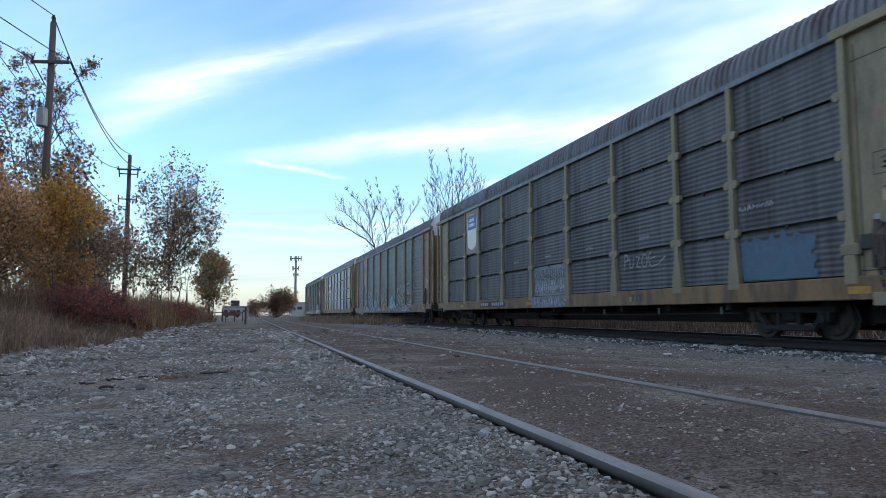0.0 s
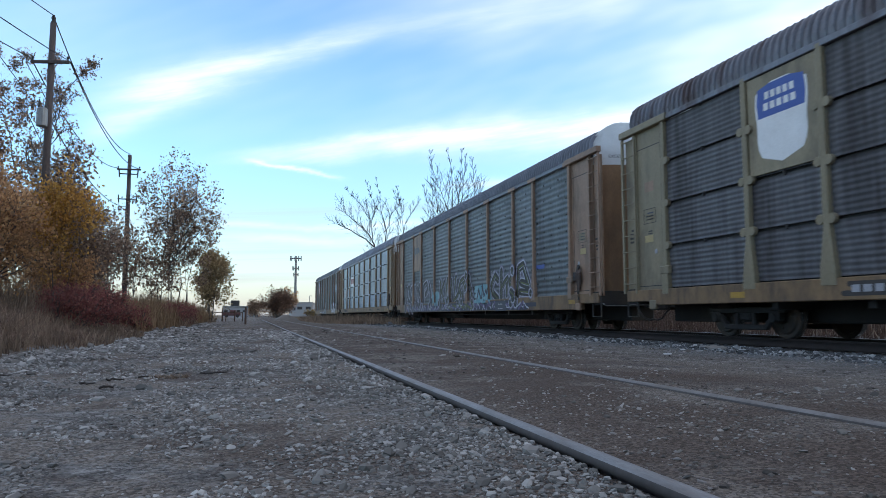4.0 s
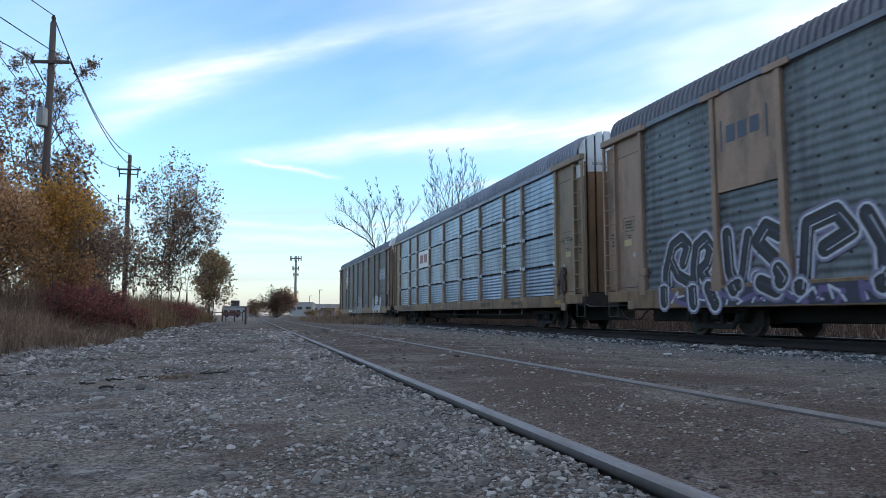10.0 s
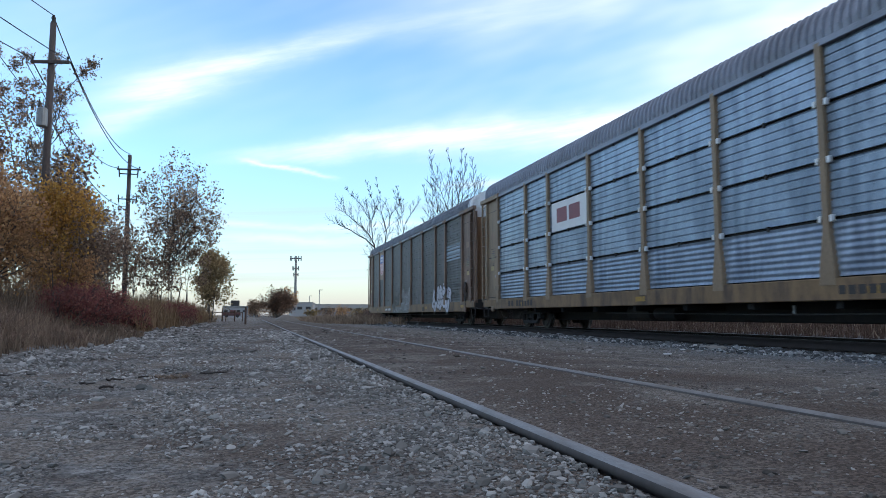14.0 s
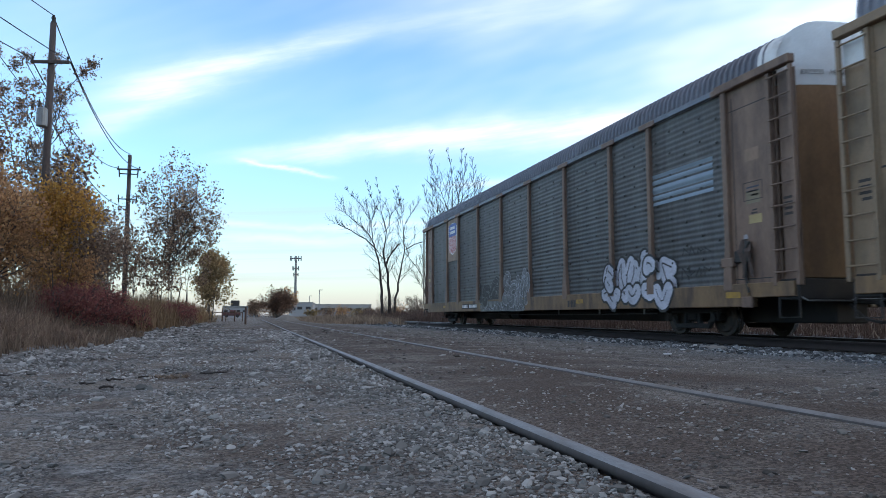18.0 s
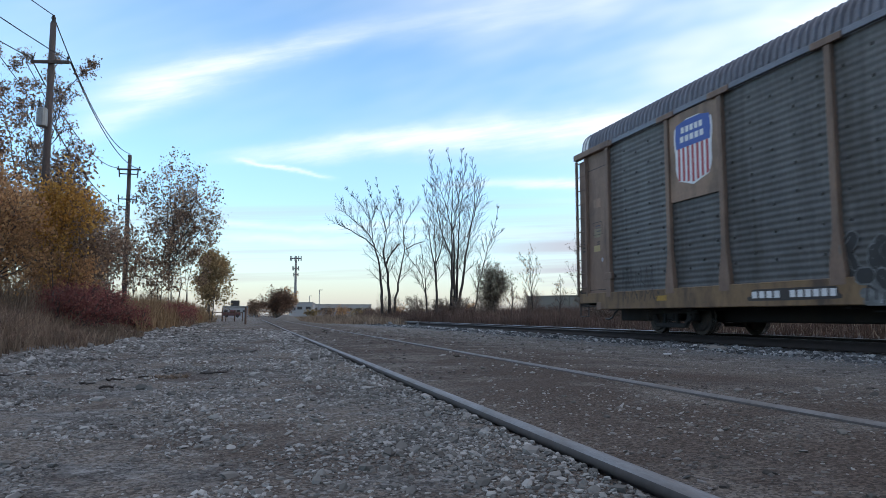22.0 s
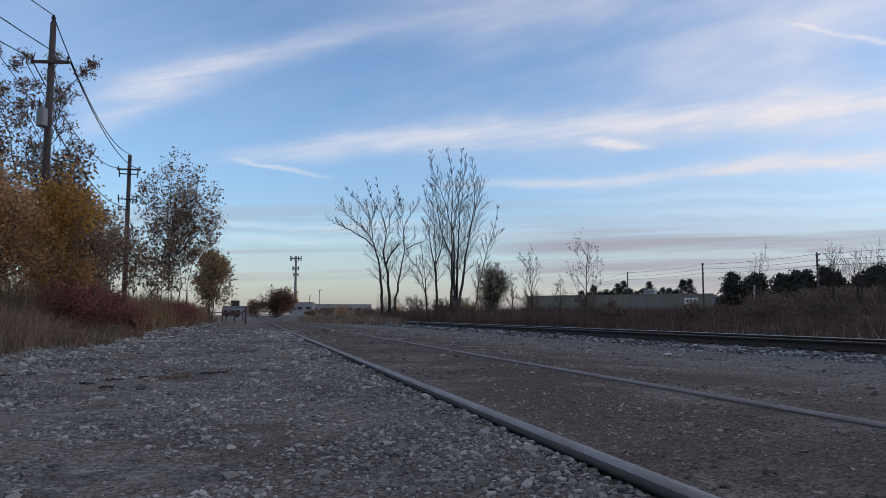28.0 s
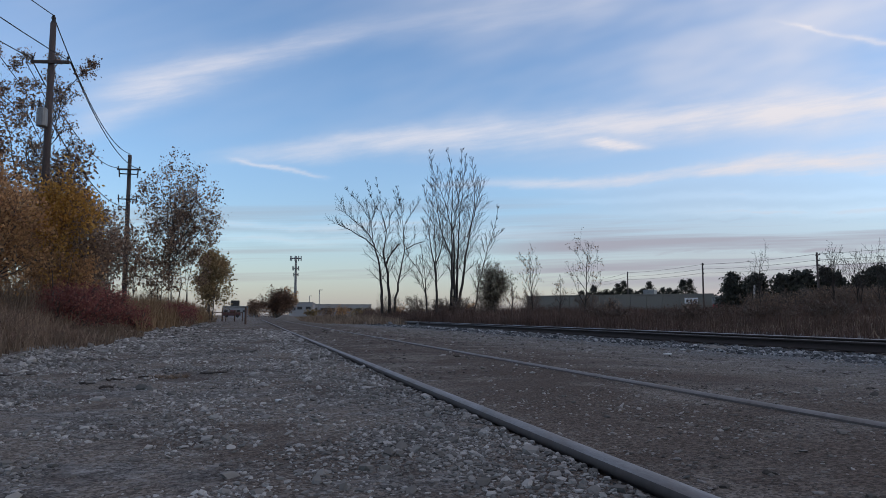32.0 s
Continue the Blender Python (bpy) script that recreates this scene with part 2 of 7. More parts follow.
def ground_material():
    m = bpy.data.materials.new("gravel_ground")
    m.use_nodes = True
    nt = m.node_tree
    n = nt.nodes
    bsdf = n["Principled BSDF"]
    tc = n.new("ShaderNodeTexCoord")
    sep = n.new("ShaderNodeSeparateXYZ")
    link(nt, tc.outputs["Object"], sep.inputs[0])

    def noise_of(scale, detail=4, rough=0.55):
        q = n.new("ShaderNodeTexNoise")
        q.inputs["Scale"].default_value, q.inputs["Detail"].default_value, q.inputs["Roughness"].default_value = scale, detail, rough
        link(nt, tc.outputs["Object"], q.inputs["Vector"])
        return q.outputs["Fac"]

    def op(kind, a, b=None, c=None):
        q = n.new("ShaderNodeMath")
        q.operation = kind
        for i, val in enumerate((a, b, c)):
            if val is None:
                continue
            if isinstance(val, (int, float)):
                q.inputs[i].default_value = val
            else:
                link(nt, val, q.inputs[i])
        return q.outputs[0]

    def ramp(value, lo, hi):
        q = n.new("ShaderNodeMapRange")
        q.interpolation_type = "SMOOTHSTEP"
        q.inputs["From Min"].default_value, q.inputs["From Max"].default_value = lo, hi
        link(nt, value, q.inputs["Value"])
        return q.outputs[0]

    def mix(fac, a, b):
        q = n.new("ShaderNodeMix")
        q.data_type = "RGBA"
        link(nt, fac, q.inputs["Factor"])
        for key, val in (("A", a), ("B", b)):
            if isinstance(val, tuple):
                q.inputs[key].default_value = (*val, 1)
            else:
                link(nt, val, q.inputs[key])
        return q.outputs["Result"]

    def chips(scale):
        """Packed chips: a random value for each, and the distance to its middle."""
        warp = n.new("ShaderNodeVectorMath")
        warp.operation = "MULTIPLY"
        warp.inputs[1].default_value = (1.0, 1.0, 0.3)
        link(nt, tc.outputs["Object"], warp.inputs[0])
        q = n.new("ShaderNodeTexVoronoi")
        q.inputs["Scale"].default_value = scale
        link(nt, warp.outputs[0], q.inputs["Vector"])
        sp = n.new("ShaderNodeSeparateColor")
        link(nt, q.outputs["Color"], sp.inputs[0])
        return sp.outputs[0], sp.outputs[1], q.outputs["Distance"]

    wob = op("MULTIPLY_ADD", noise_of(0.5), 2.4, -1.2)
    x = op("ADD", sep.outputs[0], wob)
    c1, k1, d1 = chips(42)
    c2, k2, d2 = chips(95)
    c3, k3, d3 = chips(20)
    tone = op("MULTIPLY", op("ADD", c1, c2), 0.5)
    fine_tone = op("ADD", op("MULTIPLY", c2, 0.5), op("MULTIPLY", noise_of(60, 4), 0.5))
    grit = mix(ramp(tone, 0.22, 0.80), (0.07, 0.067, 0.063), (0.43, 0.415, 0.395))
    tinted = mix(ramp(c3, 0.15, 0.85), (0.12, 0.113, 0.103), (0.36, 0.343, 0.318))
    tinted = mix(op("GREATER_THAN", k1, 0.72), tinted, mix(c2, (0.145, 0.12, 0.095), (0.34, 0.292, 0.24)))
    tinted = mix(op("GREATER_THAN", k2, 0.80), tinted, mix(c1, (0.11, 0.118, 0.128), (0.32, 0.335, 0.35)))
    gravel = mix(ramp(noise_of(11.0, 5, 0.7), 0.40, 0.60), grit, tinted)
    gravel = mix(op("MULTIPLY", op("GREATER_THAN", k3, 0.86), 0.8), gravel, mix(c3, (0.13, 0.125, 0.12), (0.42, 0.41, 0.40)))
    dirt = mix(ramp(fine_tone, 0.28, 0.8), (0.085, 0.071, 0.059), (0.27, 0.237, 0.205))
    dirt = mix(op("MULTIPLY", op("GREATER_THAN", k1, 0.88), 0.75), dirt, mix(c1, (0.15, 0.14, 0.13), (0.36, 0.345, 0.33)))
    brown = mix(ramp(fine_tone, 0.28, 0.8), (0.045, 0.033, 0.026), (0.135, 0.10, 0.079))
    ballast = mix(ramp(tone, 0.1, 0.95), (0.03, 0.033, 0.037), (0.21, 0.225, 0.24))
    turf = mix(noise_of(12, 4), (0.10, 0.072, 0.046), (0.22, 0.165, 0.105))
    patch = ramp(noise_of(0.85, 6, 0.72), 0.43, 0.53)
    dark_patch = op("MULTIPLY", ramp(noise_of(0.55, 6, 0.7), 0.48, 0.57), 0.95)
    mottle = op("MULTIPLY", ramp(noise_of(7.0, 5, 0.7), 0.30, 0.68), ramp(noise_of(2.3, 4, 0.65), 0.25, 0.60))
    gravel = mix(mottle, mix(ramp(fine_tone, 0.25, 0.85), (0.035, 0.031, 0.029), (0.16, 0.148, 0.138)), gravel)
    base = mix(patch, gravel, dirt)
    base = mix(op("MULTIPLY", dark_patch, 0.8), base, brown)
    between = op("MULTIPLY", ramp(x, 0.9, 1.5), op("SUBTRACT", 1.0, ramp(x, 3.0, 5.2)))
    base = mix(op("MULTIPLY", between, 0.85), base, mix(ramp(noise_of(0.9, 5, 0.7), 0.33, 0.52), dirt, brown))
    base = mix(op("MULTIPLY", ramp(x, 3.6, 5.4), 0.65), base, gravel)
    base = mix(op("MULTIPLY", ramp(x, 5.4, 7.4), 0.85), base, ballast)
    # near-black strip of ground along the bed of the main track
    bed_strip = op("MULTIPLY", ramp(sep.outputs[0], 9.3, 9.9), op("SUBTRACT", 1.0, ramp(sep.outputs[0], 12.6, 13.2)))
    base = mix(op("MULTIPLY", bed_strip, 0.9), base, (0.022, 0.019, 0.018))
    base = mix(ramp(x, 14.0, 14.8), base, turf)
    base = mix(op("SUBTRACT", 1.0, ramp(x, -3.7, -2.9)), base, turf)
    link(nt, base, bsdf.inputs["Base Color"])
    bsdf.inputs["Roughness"].default_value = 0.95
    bsdf.inputs["Specular IOR Level"].default_value = 0.25
    bp = n.new("ShaderNodeBump")
    bp.inputs["Strength"].default_value, bp.inputs["Distance"].default_value = 0.7, 0.018
    link(nt, op("SUBTRACT", op("ADD", op("ADD", op("MULTIPLY", noise_of(9, 5, 0.65), 1.6), op("MULTIPLY", noise_of(22, 4), 0.9)), noise_of(110, 2)), op("ADD", op("MULTIPLY", d1, 0.7), op("MULTIPLY", d2, 0.35))), bp.inputs["Height"])
    link(nt, bp.outputs[0], bsdf.inputs["Normal"])
    return m


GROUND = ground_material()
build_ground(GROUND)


# ---------------- tracks ----------------
ROUND_SECTION = [(-0.07, -0.17), (0.07, -0.17), (0.07, -0.155), (0.012, -0.135), (0.012, -0.048), (0.035, -0.042), (0.037, -0.028), (0.033, -0.013), (0.022, -0.005), (0.008, -0.0008),
                 (-0.008, -0.0008), (-0.022, -0.005), (-0.033, -0.013), (-0.037, -0.028), (-0.035, -0.042), (-0.012, -0.048), (-0.012, -0.135), (-0.07, -0.155)]


def rail_line(name, x_of, y0, y1, step, side_mat, top_mat, label, category="rail"):
    ys = list(np.arange(y0, y1, step)) + [y1]
    sh = Shape()
    zo = lambda y: RAIL_Z + 0.006 * noise.noise((x_of(y), y * 0.12, 1.0))
    sh.sweep(ROUND_SECTION, [(lambda a, b, y=y: (x_of(y) + a, y, zo(y) + b)) for y in ys])
    me = sh.mesh(name, side_mat, True)
    me.materials.append(top_mat)
    for p in me.polygons:
        if abs(p.normal.z) > 0.45 and p.center.z > RAIL_Z - 0.022:
            p.material_index = 1
    return tagged(new(name, me), label, category, kind="structure")


drift = lambda y: 0.004 * max(0.0, y - 12)
RAIL_SIDE = mat("grey_rail_side", (0.06, 0.053, 0.052), 0.7, 0.3, var=0.25, fine=25)
rail_line("rail_siding_near", lambda y: SIDE_A + drift(y), -30, 70, 2.0, RAIL_SIDE, RAIL_WORN, "dull worn steel rail of the siding sunk in gravel")
rail_line("rail_siding_far", lambda y: SIDE_B + drift(y), -30, 70, 2.0, RAIL_SIDE, RAIL_DIRTY, "dull worn steel rail of the siding sunk in dirt")
rail_line("rail_main_near", lambda y: MAIN_X - 0.7525, -120, 400, 5.0, RAIL_RUST, RAIL_DULL, "rusty dark main line rail above low ballast")
rail_line("rail_main_far", lambda y: MAIN_X + 0.7525, -120, 400, 5.0, RAIL_RUST, RAIL_TOP, "rusty main line rail with a polished head")


# ---------------- the train ----------------
HALF = 13.95
PITCH_CARS = 29.46
BOUNDS = [14.10, 12.15, 9.25, 7.28, 4.368, 1.456, -1.456, -4.368, -7.28, -9.25, -12.15, -14.10]
SILL_TOP, EAVE = 1.08, 5.16
DOOR_Y, BAND_Z = 13.62, 4.78      # the edge of the end doors, and the foot of their white band
cache = {}


def cached(key, make):
    if key not in cache:
        cache[key] = make()
    return cache[key]


def panel_mesh(width, z0, z1, material, pitch=0.172, soft=False):
    def make():
        sh = Shape()
        prof = []
        wave, deep = {"weathered_panel": (0.10, 0.0052), "silver_panel": (0.118, 0.009), "dull_panel": (0.125, 0.0062)}.get(material.name, (0.18, 0.0085))
        n = max(2, round((z1 - z0) / (wave if soft else pitch)))
        p = (z1 - z0) / n
        for i in range(n):
            z = z0 + i * p
            if soft:                      # rounded corrugation
                prof += [(-0.016 - deep * math.cos(6.283 * k / 8), z + p * k / 8) for k in range(8)]
            else:                         # flat sheet with narrow pressed grooves
                prof += [(-0.026, z), (-0.026, z + p * 0.70), (-0.004, z + p * 0.78), (-0.004, z + p * 0.90)]
        prof.append((-0.026, z1))
        m = len(prof)
        vs = [(x, y, z) for y in (-width / 2, width / 2) for x, z in prof]
        sh.add(vs, [(i, i + m, i + m + 1, i + 1) for i in range(m - 1)])
        sh.box(0.01, 0.03, -width / 2, width / 2, z0, z1)
        return sh.mesh("panel", material, soft)
    return cached(("panel", soft, round(width, 3), round(z0, 3), round(z1, 3), material.name), make)


def post_mesh(material, flare):
    def make():
        sh = Shape()
        zs = [(SILL_TOP - 0.12, flare), (SILL_TOP + 0.12, flare), (SILL_TOP + 0.85, 0.072), (EAVE, 0.072)]
        vs = []
        for z, w in zs:
            d = -0.07 if w < 0.1 else -0.085
            vs += [(0.03, -w, z), (d, -w, z), (d - 0.012, -w + 0.02, z), (d - 0.012, w - 0.02, z), (d, w, z), (0.03, w, z)]
        fs = []
        for j in range(len(zs) - 1):
            for s in range(6):
                a, b = j * 6 + s, j * 6 + (s + 1) % 6
                fs.append((a, b, b + 6, a + 6))
        fs += [tuple(range(6)), tuple(reversed(range(18, 24)))]
        sh.add(vs, fs)
        return sh.mesh("post", material)
    return cached(("post", material.name, flare), make)


ROOF_SECTION = [(1.52, 5.16), (1.53, 5.36), (1.50, 5.54), (1.42, 5.70), (1.27, 5.83), (0.98, 5.92), (0.5, 6.0), (0.0, 6.03)]


def roof_mesh(material):
    def make():
        sec = [(-a, b) for a, b in ROOF_SECTION] + [(a, b) for a, b in reversed(ROOF_SECTION[:-1])]
        ys, lift = [], []
        y = -13.54
        while y < 13.45:
            for dy, l in ((0.0, 0.0), (0.10, 0.0), (0.12, 0.045), (0.165, 0.045)):
                ys.append(y + dy), lift.append(l)
            y += 0.19
        ys.append(13.54), lift.append(0.0)
        vs = []
        for yy, l in zip(ys, lift):
            for i, (a, b) in enumerate(sec):
                s = 0 if i in (0, len(sec) - 1) else l
                vs.append((a * (1 + s / 1.6), yy, b + (s if 2 <= i <= len(sec) - 3 else 0)))
        m = len(sec)
        fs = [(j * m + i, j * m + i + 1, (j + 1) * m + i + 1, (j + 1) * m + i) for j in range(len(ys) - 1) for i in range(m - 1)]
        return Shape().add(vs, fs).mesh("roof", material)
    return cached(("roof", material.name), make)


def roof_cap(e, material):
    def make():
        sec = [(-a, b) for a, b in ROOF_SECTION] + [(a, b) for a, b in reversed(ROOF_SECTION[:-1])]
        m = len(sec)
        vs = [(a * k, e * y, b + d) for y, k, d in ((13.22 if material == WHITE else 13.53, 1.0, 0.0), (13.24 if material == WHITE else 13.55, 1.022, 0.034), (13.62, 1.022, 0.034), (13.68, 0.985, -0.03)) for a, b in sec]
        fs = [(j * m + i, j * m + i + 1, (j + 1) * m + i + 1, (j + 1) * m + i) for j in range(3) for i in range(m - 1)]
        return Shape().add(vs, fs).mesh("roof_cap", material)
    return cached(("cap_roof", e, material.name), make)


def end_door(car, s, brown, white, slatted):
    """One curved end door with its pale top band. s: +1 the end that trails, -1 the leading one."""
    def surface(x0, x1, z0, z1, out, steps):
        sh = Shape()
        vs = []
        for i in range(steps + 1):
            x = x0 + (x1 - x0) * i / steps
            y = DOOR_Y + 0.34 * (1 - (x / 1.45) ** 2) + out
            top = z1
            if z1 > 5.3:
                top = z1 - 0.42 * max(0.0, (abs(x) - 0.75) / 0.7) ** 1.8
            vs += [(x, s * y, z0), (x, s * y, top), (x, s * (y - 0.05), z0), (x, s * (y - 0.05), top)]
        fs = []
        for i in range(steps):
            a, b = i * 4, i * 4 + 4
            fs += [(a, b, b + 1, a + 1), (a + 2, a + 3, b + 3, b + 2), (a + 1, b + 1, b + 3, a + 3), (a, a + 2, b + 2, b)]
        e = steps * 4
        fs += [(0, 1, 3, 2), (e, e + 2, e + 3, e + 1)]
        return sh.add(vs, fs)

    if slatted:
        n = 12
        w = 2.9 / n
        for i in range(n):
            a = -1.45 + i * w
            leaf = part("door_leaf", surface(a + 0.028, a + w - 0.028, 1.15, BAND_Z, 0.0, 2), brown, car)
            part("height_band", surface(a + 0.028, a + w - 0.028, BAND_Z, 6.02, 0.0, 2), white, leaf, "white painted top of the end door")
        # dark sheet added behind the slats in place of the shade between them
        part("door_back", surface(-1.42, 1.42, 1.15, 5.6, -0.2, 8), GAP_SHADE_SEAM, car)
    else:
        for a, b in ((-1.45, -0.01), (0.01, 1.45)):
            leaf = part("end_door", surface(a, b, 1.15, BAND_Z, 0.0, 8), brown, car, "curved brown steel end door")
            part("height_band", surface(a, b, BAND_Z, 6.02, 0.004, 8), white, leaf, "white painted top of the end door")


def ladder(car, x, y, s, material):
    """A corner ladder on the side at x, of the end s."""
    sx = -1 if x < 0 else 1
    def stile():
        return Shape().cbox(-0.03, 0.03, -0.045, 0.045, 1.0, 5.05, 0.008).mesh("stile", material)
    def rung():
        return Shape().tube([(0, -0.29, 0), (0.0, 0.29, 0)], 0.016, 6).mesh("rung", material)
    first = part("ladder_stile", cached(("stile", material.name), stile), material, car, at=pose(x, y - 0.29, 0))
    part("ladder_stile", cached(("stile", material.name), stile), material, car, at=pose(x, y + 0.29, 0))
    for i in range(10):
        part("rung", cached(("rung", material.name), rung), material, first, at=pose(sx * 0.035, 0.29, 1.25 + i * 0.41))


def wheel_mesh():
    def make():
        sh = Shape()
        prof = [(0.02, 0.0), (0.02, 0.11), (0.05, 0.13), (0.04, 0.30), (0.0, 0.33), (0.0, 0.405), (-0.1, 0.4), (-0.10, 0.425), (-0.135, 0.425),
                (-0.135, 0.33), (-0.08, 0.3), (-0.07, 0.13), (-0.10, 0.11), (-0.1, 0.0)]
        n, m = 28, len(prof)
        vs = [(-x, r * math.cos(2 * math.pi * i / n), r * math.sin(2 * math.pi * i / n)) for i in range(n) for x, r in prof]
        fs = [(i * m + j, i * m + j + 1, ((i + 1) % n) * m + j + 1, ((i + 1) % n) * m + j) for i in range(n) for j in range(m - 1)]
        sh.add(vs, fs)
        for k in range(3):                # cast bosses that show the turning
            a = 2 * math.pi * k / 3
            c, d = math.cos(a) * 0.2, math.sin(a) * 0.2
            sh.box(-0.06, -0.04, c - 0.03, c + 0.03, d - 0.03, d + 0.03)
        me = sh.mesh("wheel", WHEEL)
        me.materials.append(TREAD)
        for p in me.polygons:
            c = p.center
            if math.hypot(c.y, c.z) > 0.398 and abs(p.normal.x) < 0.5:
                p.material_index = 1
        return me
    return cached("wheel", make)


WHEEL_R = 0.405
wheels = []


def truck(car, y):
    tr = part("truck_bolster", Shape().cbox(-1.05, 1.05, -0.16, 0.16, 0.36, 0.62, 0.02), BLACK, car, at=pose(0, y, 0))

    def frame_mesh():
        sh = Shape()
        sh.cbox(-0.07, 0.07, -1.15, 1.15, 0.50, 0.62, 0.02)
        sh.cbox(-0.07, 0.07, -0.62, 0.62, 0.16, 0.27, 0.02)
        for s in (-1, 1):
            sh.tube([(0, s * 0.6, 0.22), (0, s * 0.85, 0.5)], 0.07, 6)
            sh.cbox(-0.10, 0.10, s * 0.89 - 0.14, s * 0.89 + 0.14, 0.33, 0.56, 0.03)
            sh.tube([(-0.13, s * 0.89, 0.405), (0.1, s * 0.89, 0.405)], 0.09, 10)
            sh.cbox(-0.06, 0.06, s * 0.26 - 0.05, s * 0.26 + 0.05, 0.24, 0.55, 0.02)
        for k in (-0.1, 0.1):
            for j in range(6):
                sh.tube([(0, k, 0.27 + j * 0.04), (0, k, 0.285 + j * 0.04)], 0.07, 8)
        return sh.mesh("side_frame", BLACK)
    for s in (-1, 1):
        part("side_frame", cached("side_frame", frame_mesh), BLACK, tr, at=pose(s * 1.0, 0, 0, 0, 0, 0 if s < 0 else 180))
    for s in (-1, 1):
        axle = Shape().tube([(-0.8, 0, 0), (0.8, 0, 0)], 0.08, 8)
        for q in (-1, 1):
            m = Matrix.Rotation(math.pi if q > 0 else 0, 3, "Z")
            axle.add([tuple(m @ v.co + Vector((q * 0.80, 0, 0))) for v in wheel_mesh().vertices], [tuple(p.vertices) for p in wheel_mesh().polygons])
        def make():
            me = axle.mesh("wheelset", WHEEL)
            me.materials.append(TREAD)
            for p in me.polygons:
                c = p.center
                if 0.398 < math.hypot(c.y, c.z) and abs(p.normal.x) < 0.5:
                    p.material_index = 1
            return me
        w = part("wheelset", cached("wheelset", make), WHEEL, tr, at=pose(0, s * 0.89, WHEEL_R))
        wheels.append((w, s * 0.89))


def autorack(label, panel, tan, roof, rows, brown=BROWN, slatted=False, sill_z=0.70, white_cap=False):
    """A covered car carrier. rows: how many rows of panels stand over one another in each bay."""
    car = thing("autorack_wagon", label, "train wagon", "wagons of the train")
    low = -0.09 if rows == 1 else 0.0      # the single-panel wagons have a slightly lower roof
    part("roof", roof_mesh(roof), roof, car, "ribbed galvanised roof", at=pose(0, 0, low))
    for e in (-1, 1):
        part("roof_cap", roof_cap(e, WHITE if white_cap else roof), WHITE, car, "white painted end of the roof" if white_cap else "plain end strip of the roof", at=pose(0, 0, low))
    part("deck", Shape().box(-1.42, 1.42, -HALF + 0.3, HALF - 0.3, 0.86, 0.98), BLACK, car)
    part("centre_sill", Shape().cbox(-0.38, 0.38, -HALF + 0.3, HALF - 0.3, 0.30, 0.86, 0.03), BLACK, car, "black centre sill")
    for s in (-1, 1):
        part("side_sill", cached(("sill", s, sill_z), lambda s=s: Shape().cbox(min(s * 1.36, s * 1.585), max(s * 1.36, s * 1.585), -HALF + 1.2, HALF - 1.2, sill_z, SILL_TOP, 0.015)
             .cbox(min(s * 1.36, s * 1.555), max(s * 1.36, s * 1.555), -HALF, -HALF + 1.2, 0.80, SILL_TOP, 0.01)
             .cbox(min(s * 1.36, s * 1.555), max(s * 1.36, s * 1.555), HALF - 1.2, HALF, 0.80, SILL_TOP, 0.01).mesh("side_sill", SILL)), SILL, car, "grimy tan side sill")
        part("eave_rail", cached(("eave", s, tan.name), lambda s=s: Shape().cbox(min(s * 1.49, s * 1.58), max(s * 1.49, s * 1.58), -HALF + 0.02, HALF - 0.02, EAVE - 0.07, EAVE + 0.05, 0.01).mesh("eave_rail", roof)), roof, car)
        for i in range(1, len(BOUNDS) - 1):
            flare = 0.17 if 1 < i < len(BOUNDS) - 2 else 0.13
            part("post", post_mesh(tan, flare), tan, car, at=pose(s * 1.50, BOUNDS[i], 0, 0, 0, 0 if s < 0 else 180))
        for i in range(1, len(BOUNDS) - 2):
            w = BOUNDS[i] - BOUNDS[i + 1] - 0.1
            yc = (BOUNDS[i] + BOUNDS[i + 1]) / 2
            h = (EAVE - 0.05 - SILL_TOP) / rows
            for r in range(rows):
                gap = 0.03 if rows > 1 else 0.0
                part("panel", panel_mesh(w, SILL_TOP + r * h + gap, SILL_TOP + (r + 1) * h - gap, panel, soft=(rows == 1 or r == 0 or panel == GALV_A)), panel, car,
                     at=pose(s * 1.47, yc, 0, 0, 0, 0 if s < 0 else 180))
            # dark sheet added behind the rows, so the gaps between them look shaded
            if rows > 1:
                part("bay_backing", cached(("back", s, round(w, 2)), lambda w=w: Shape().box(-0.01, 0.01, -w / 2, w / 2, SILL_TOP, EAVE - 0.05).mesh("bay_backing", GAP_SHADE_SEAM)), GAP_SHADE_SEAM, car, at=pose(s * 1.40, yc, 0))
        for e in (-1, 1):
            part("corner_panel", cached(("corner", s, e, tan.name), lambda s=s, e=e: Shape().cbox(min(s * 1.42, s * 1.49), max(s * 1.42, s * 1.49), min(e * 12.15, e * 13.5), max(e * 12.15, e * 13.5), 1.0, EAVE - 0.08, 0.01).mesh("corner_panel", tan)), tan, car)
            part("eave_cap", cached(("cap", s, e, tan.name), lambda s=s, e=e: Shape().cbox(min(s * 1.46, s * 1.62), max(s * 1.46, s * 1.62), min(e * 11.95, e * 14.1), max(e * 11.95, e * 14.1), EAVE - 0.09, EAVE + 0.08, 0.015).mesh("eave_cap", tan)), tan, car)
            ladder(car, s * 1.54, e * 13.76, e, tan)
            part("ladder_plate", cached(("lplate", s, e, tan.name), lambda s=s, e=e: Shape().cbox(min(s * 1.40, s * 1.45), max(s * 1.40, s * 1.45), min(e * 13.48, e * 14.04), max(e * 13.48, e * 14.04), 1.0, 5.02, 0.01).mesh("ladder_plate", tan)), tan, car)
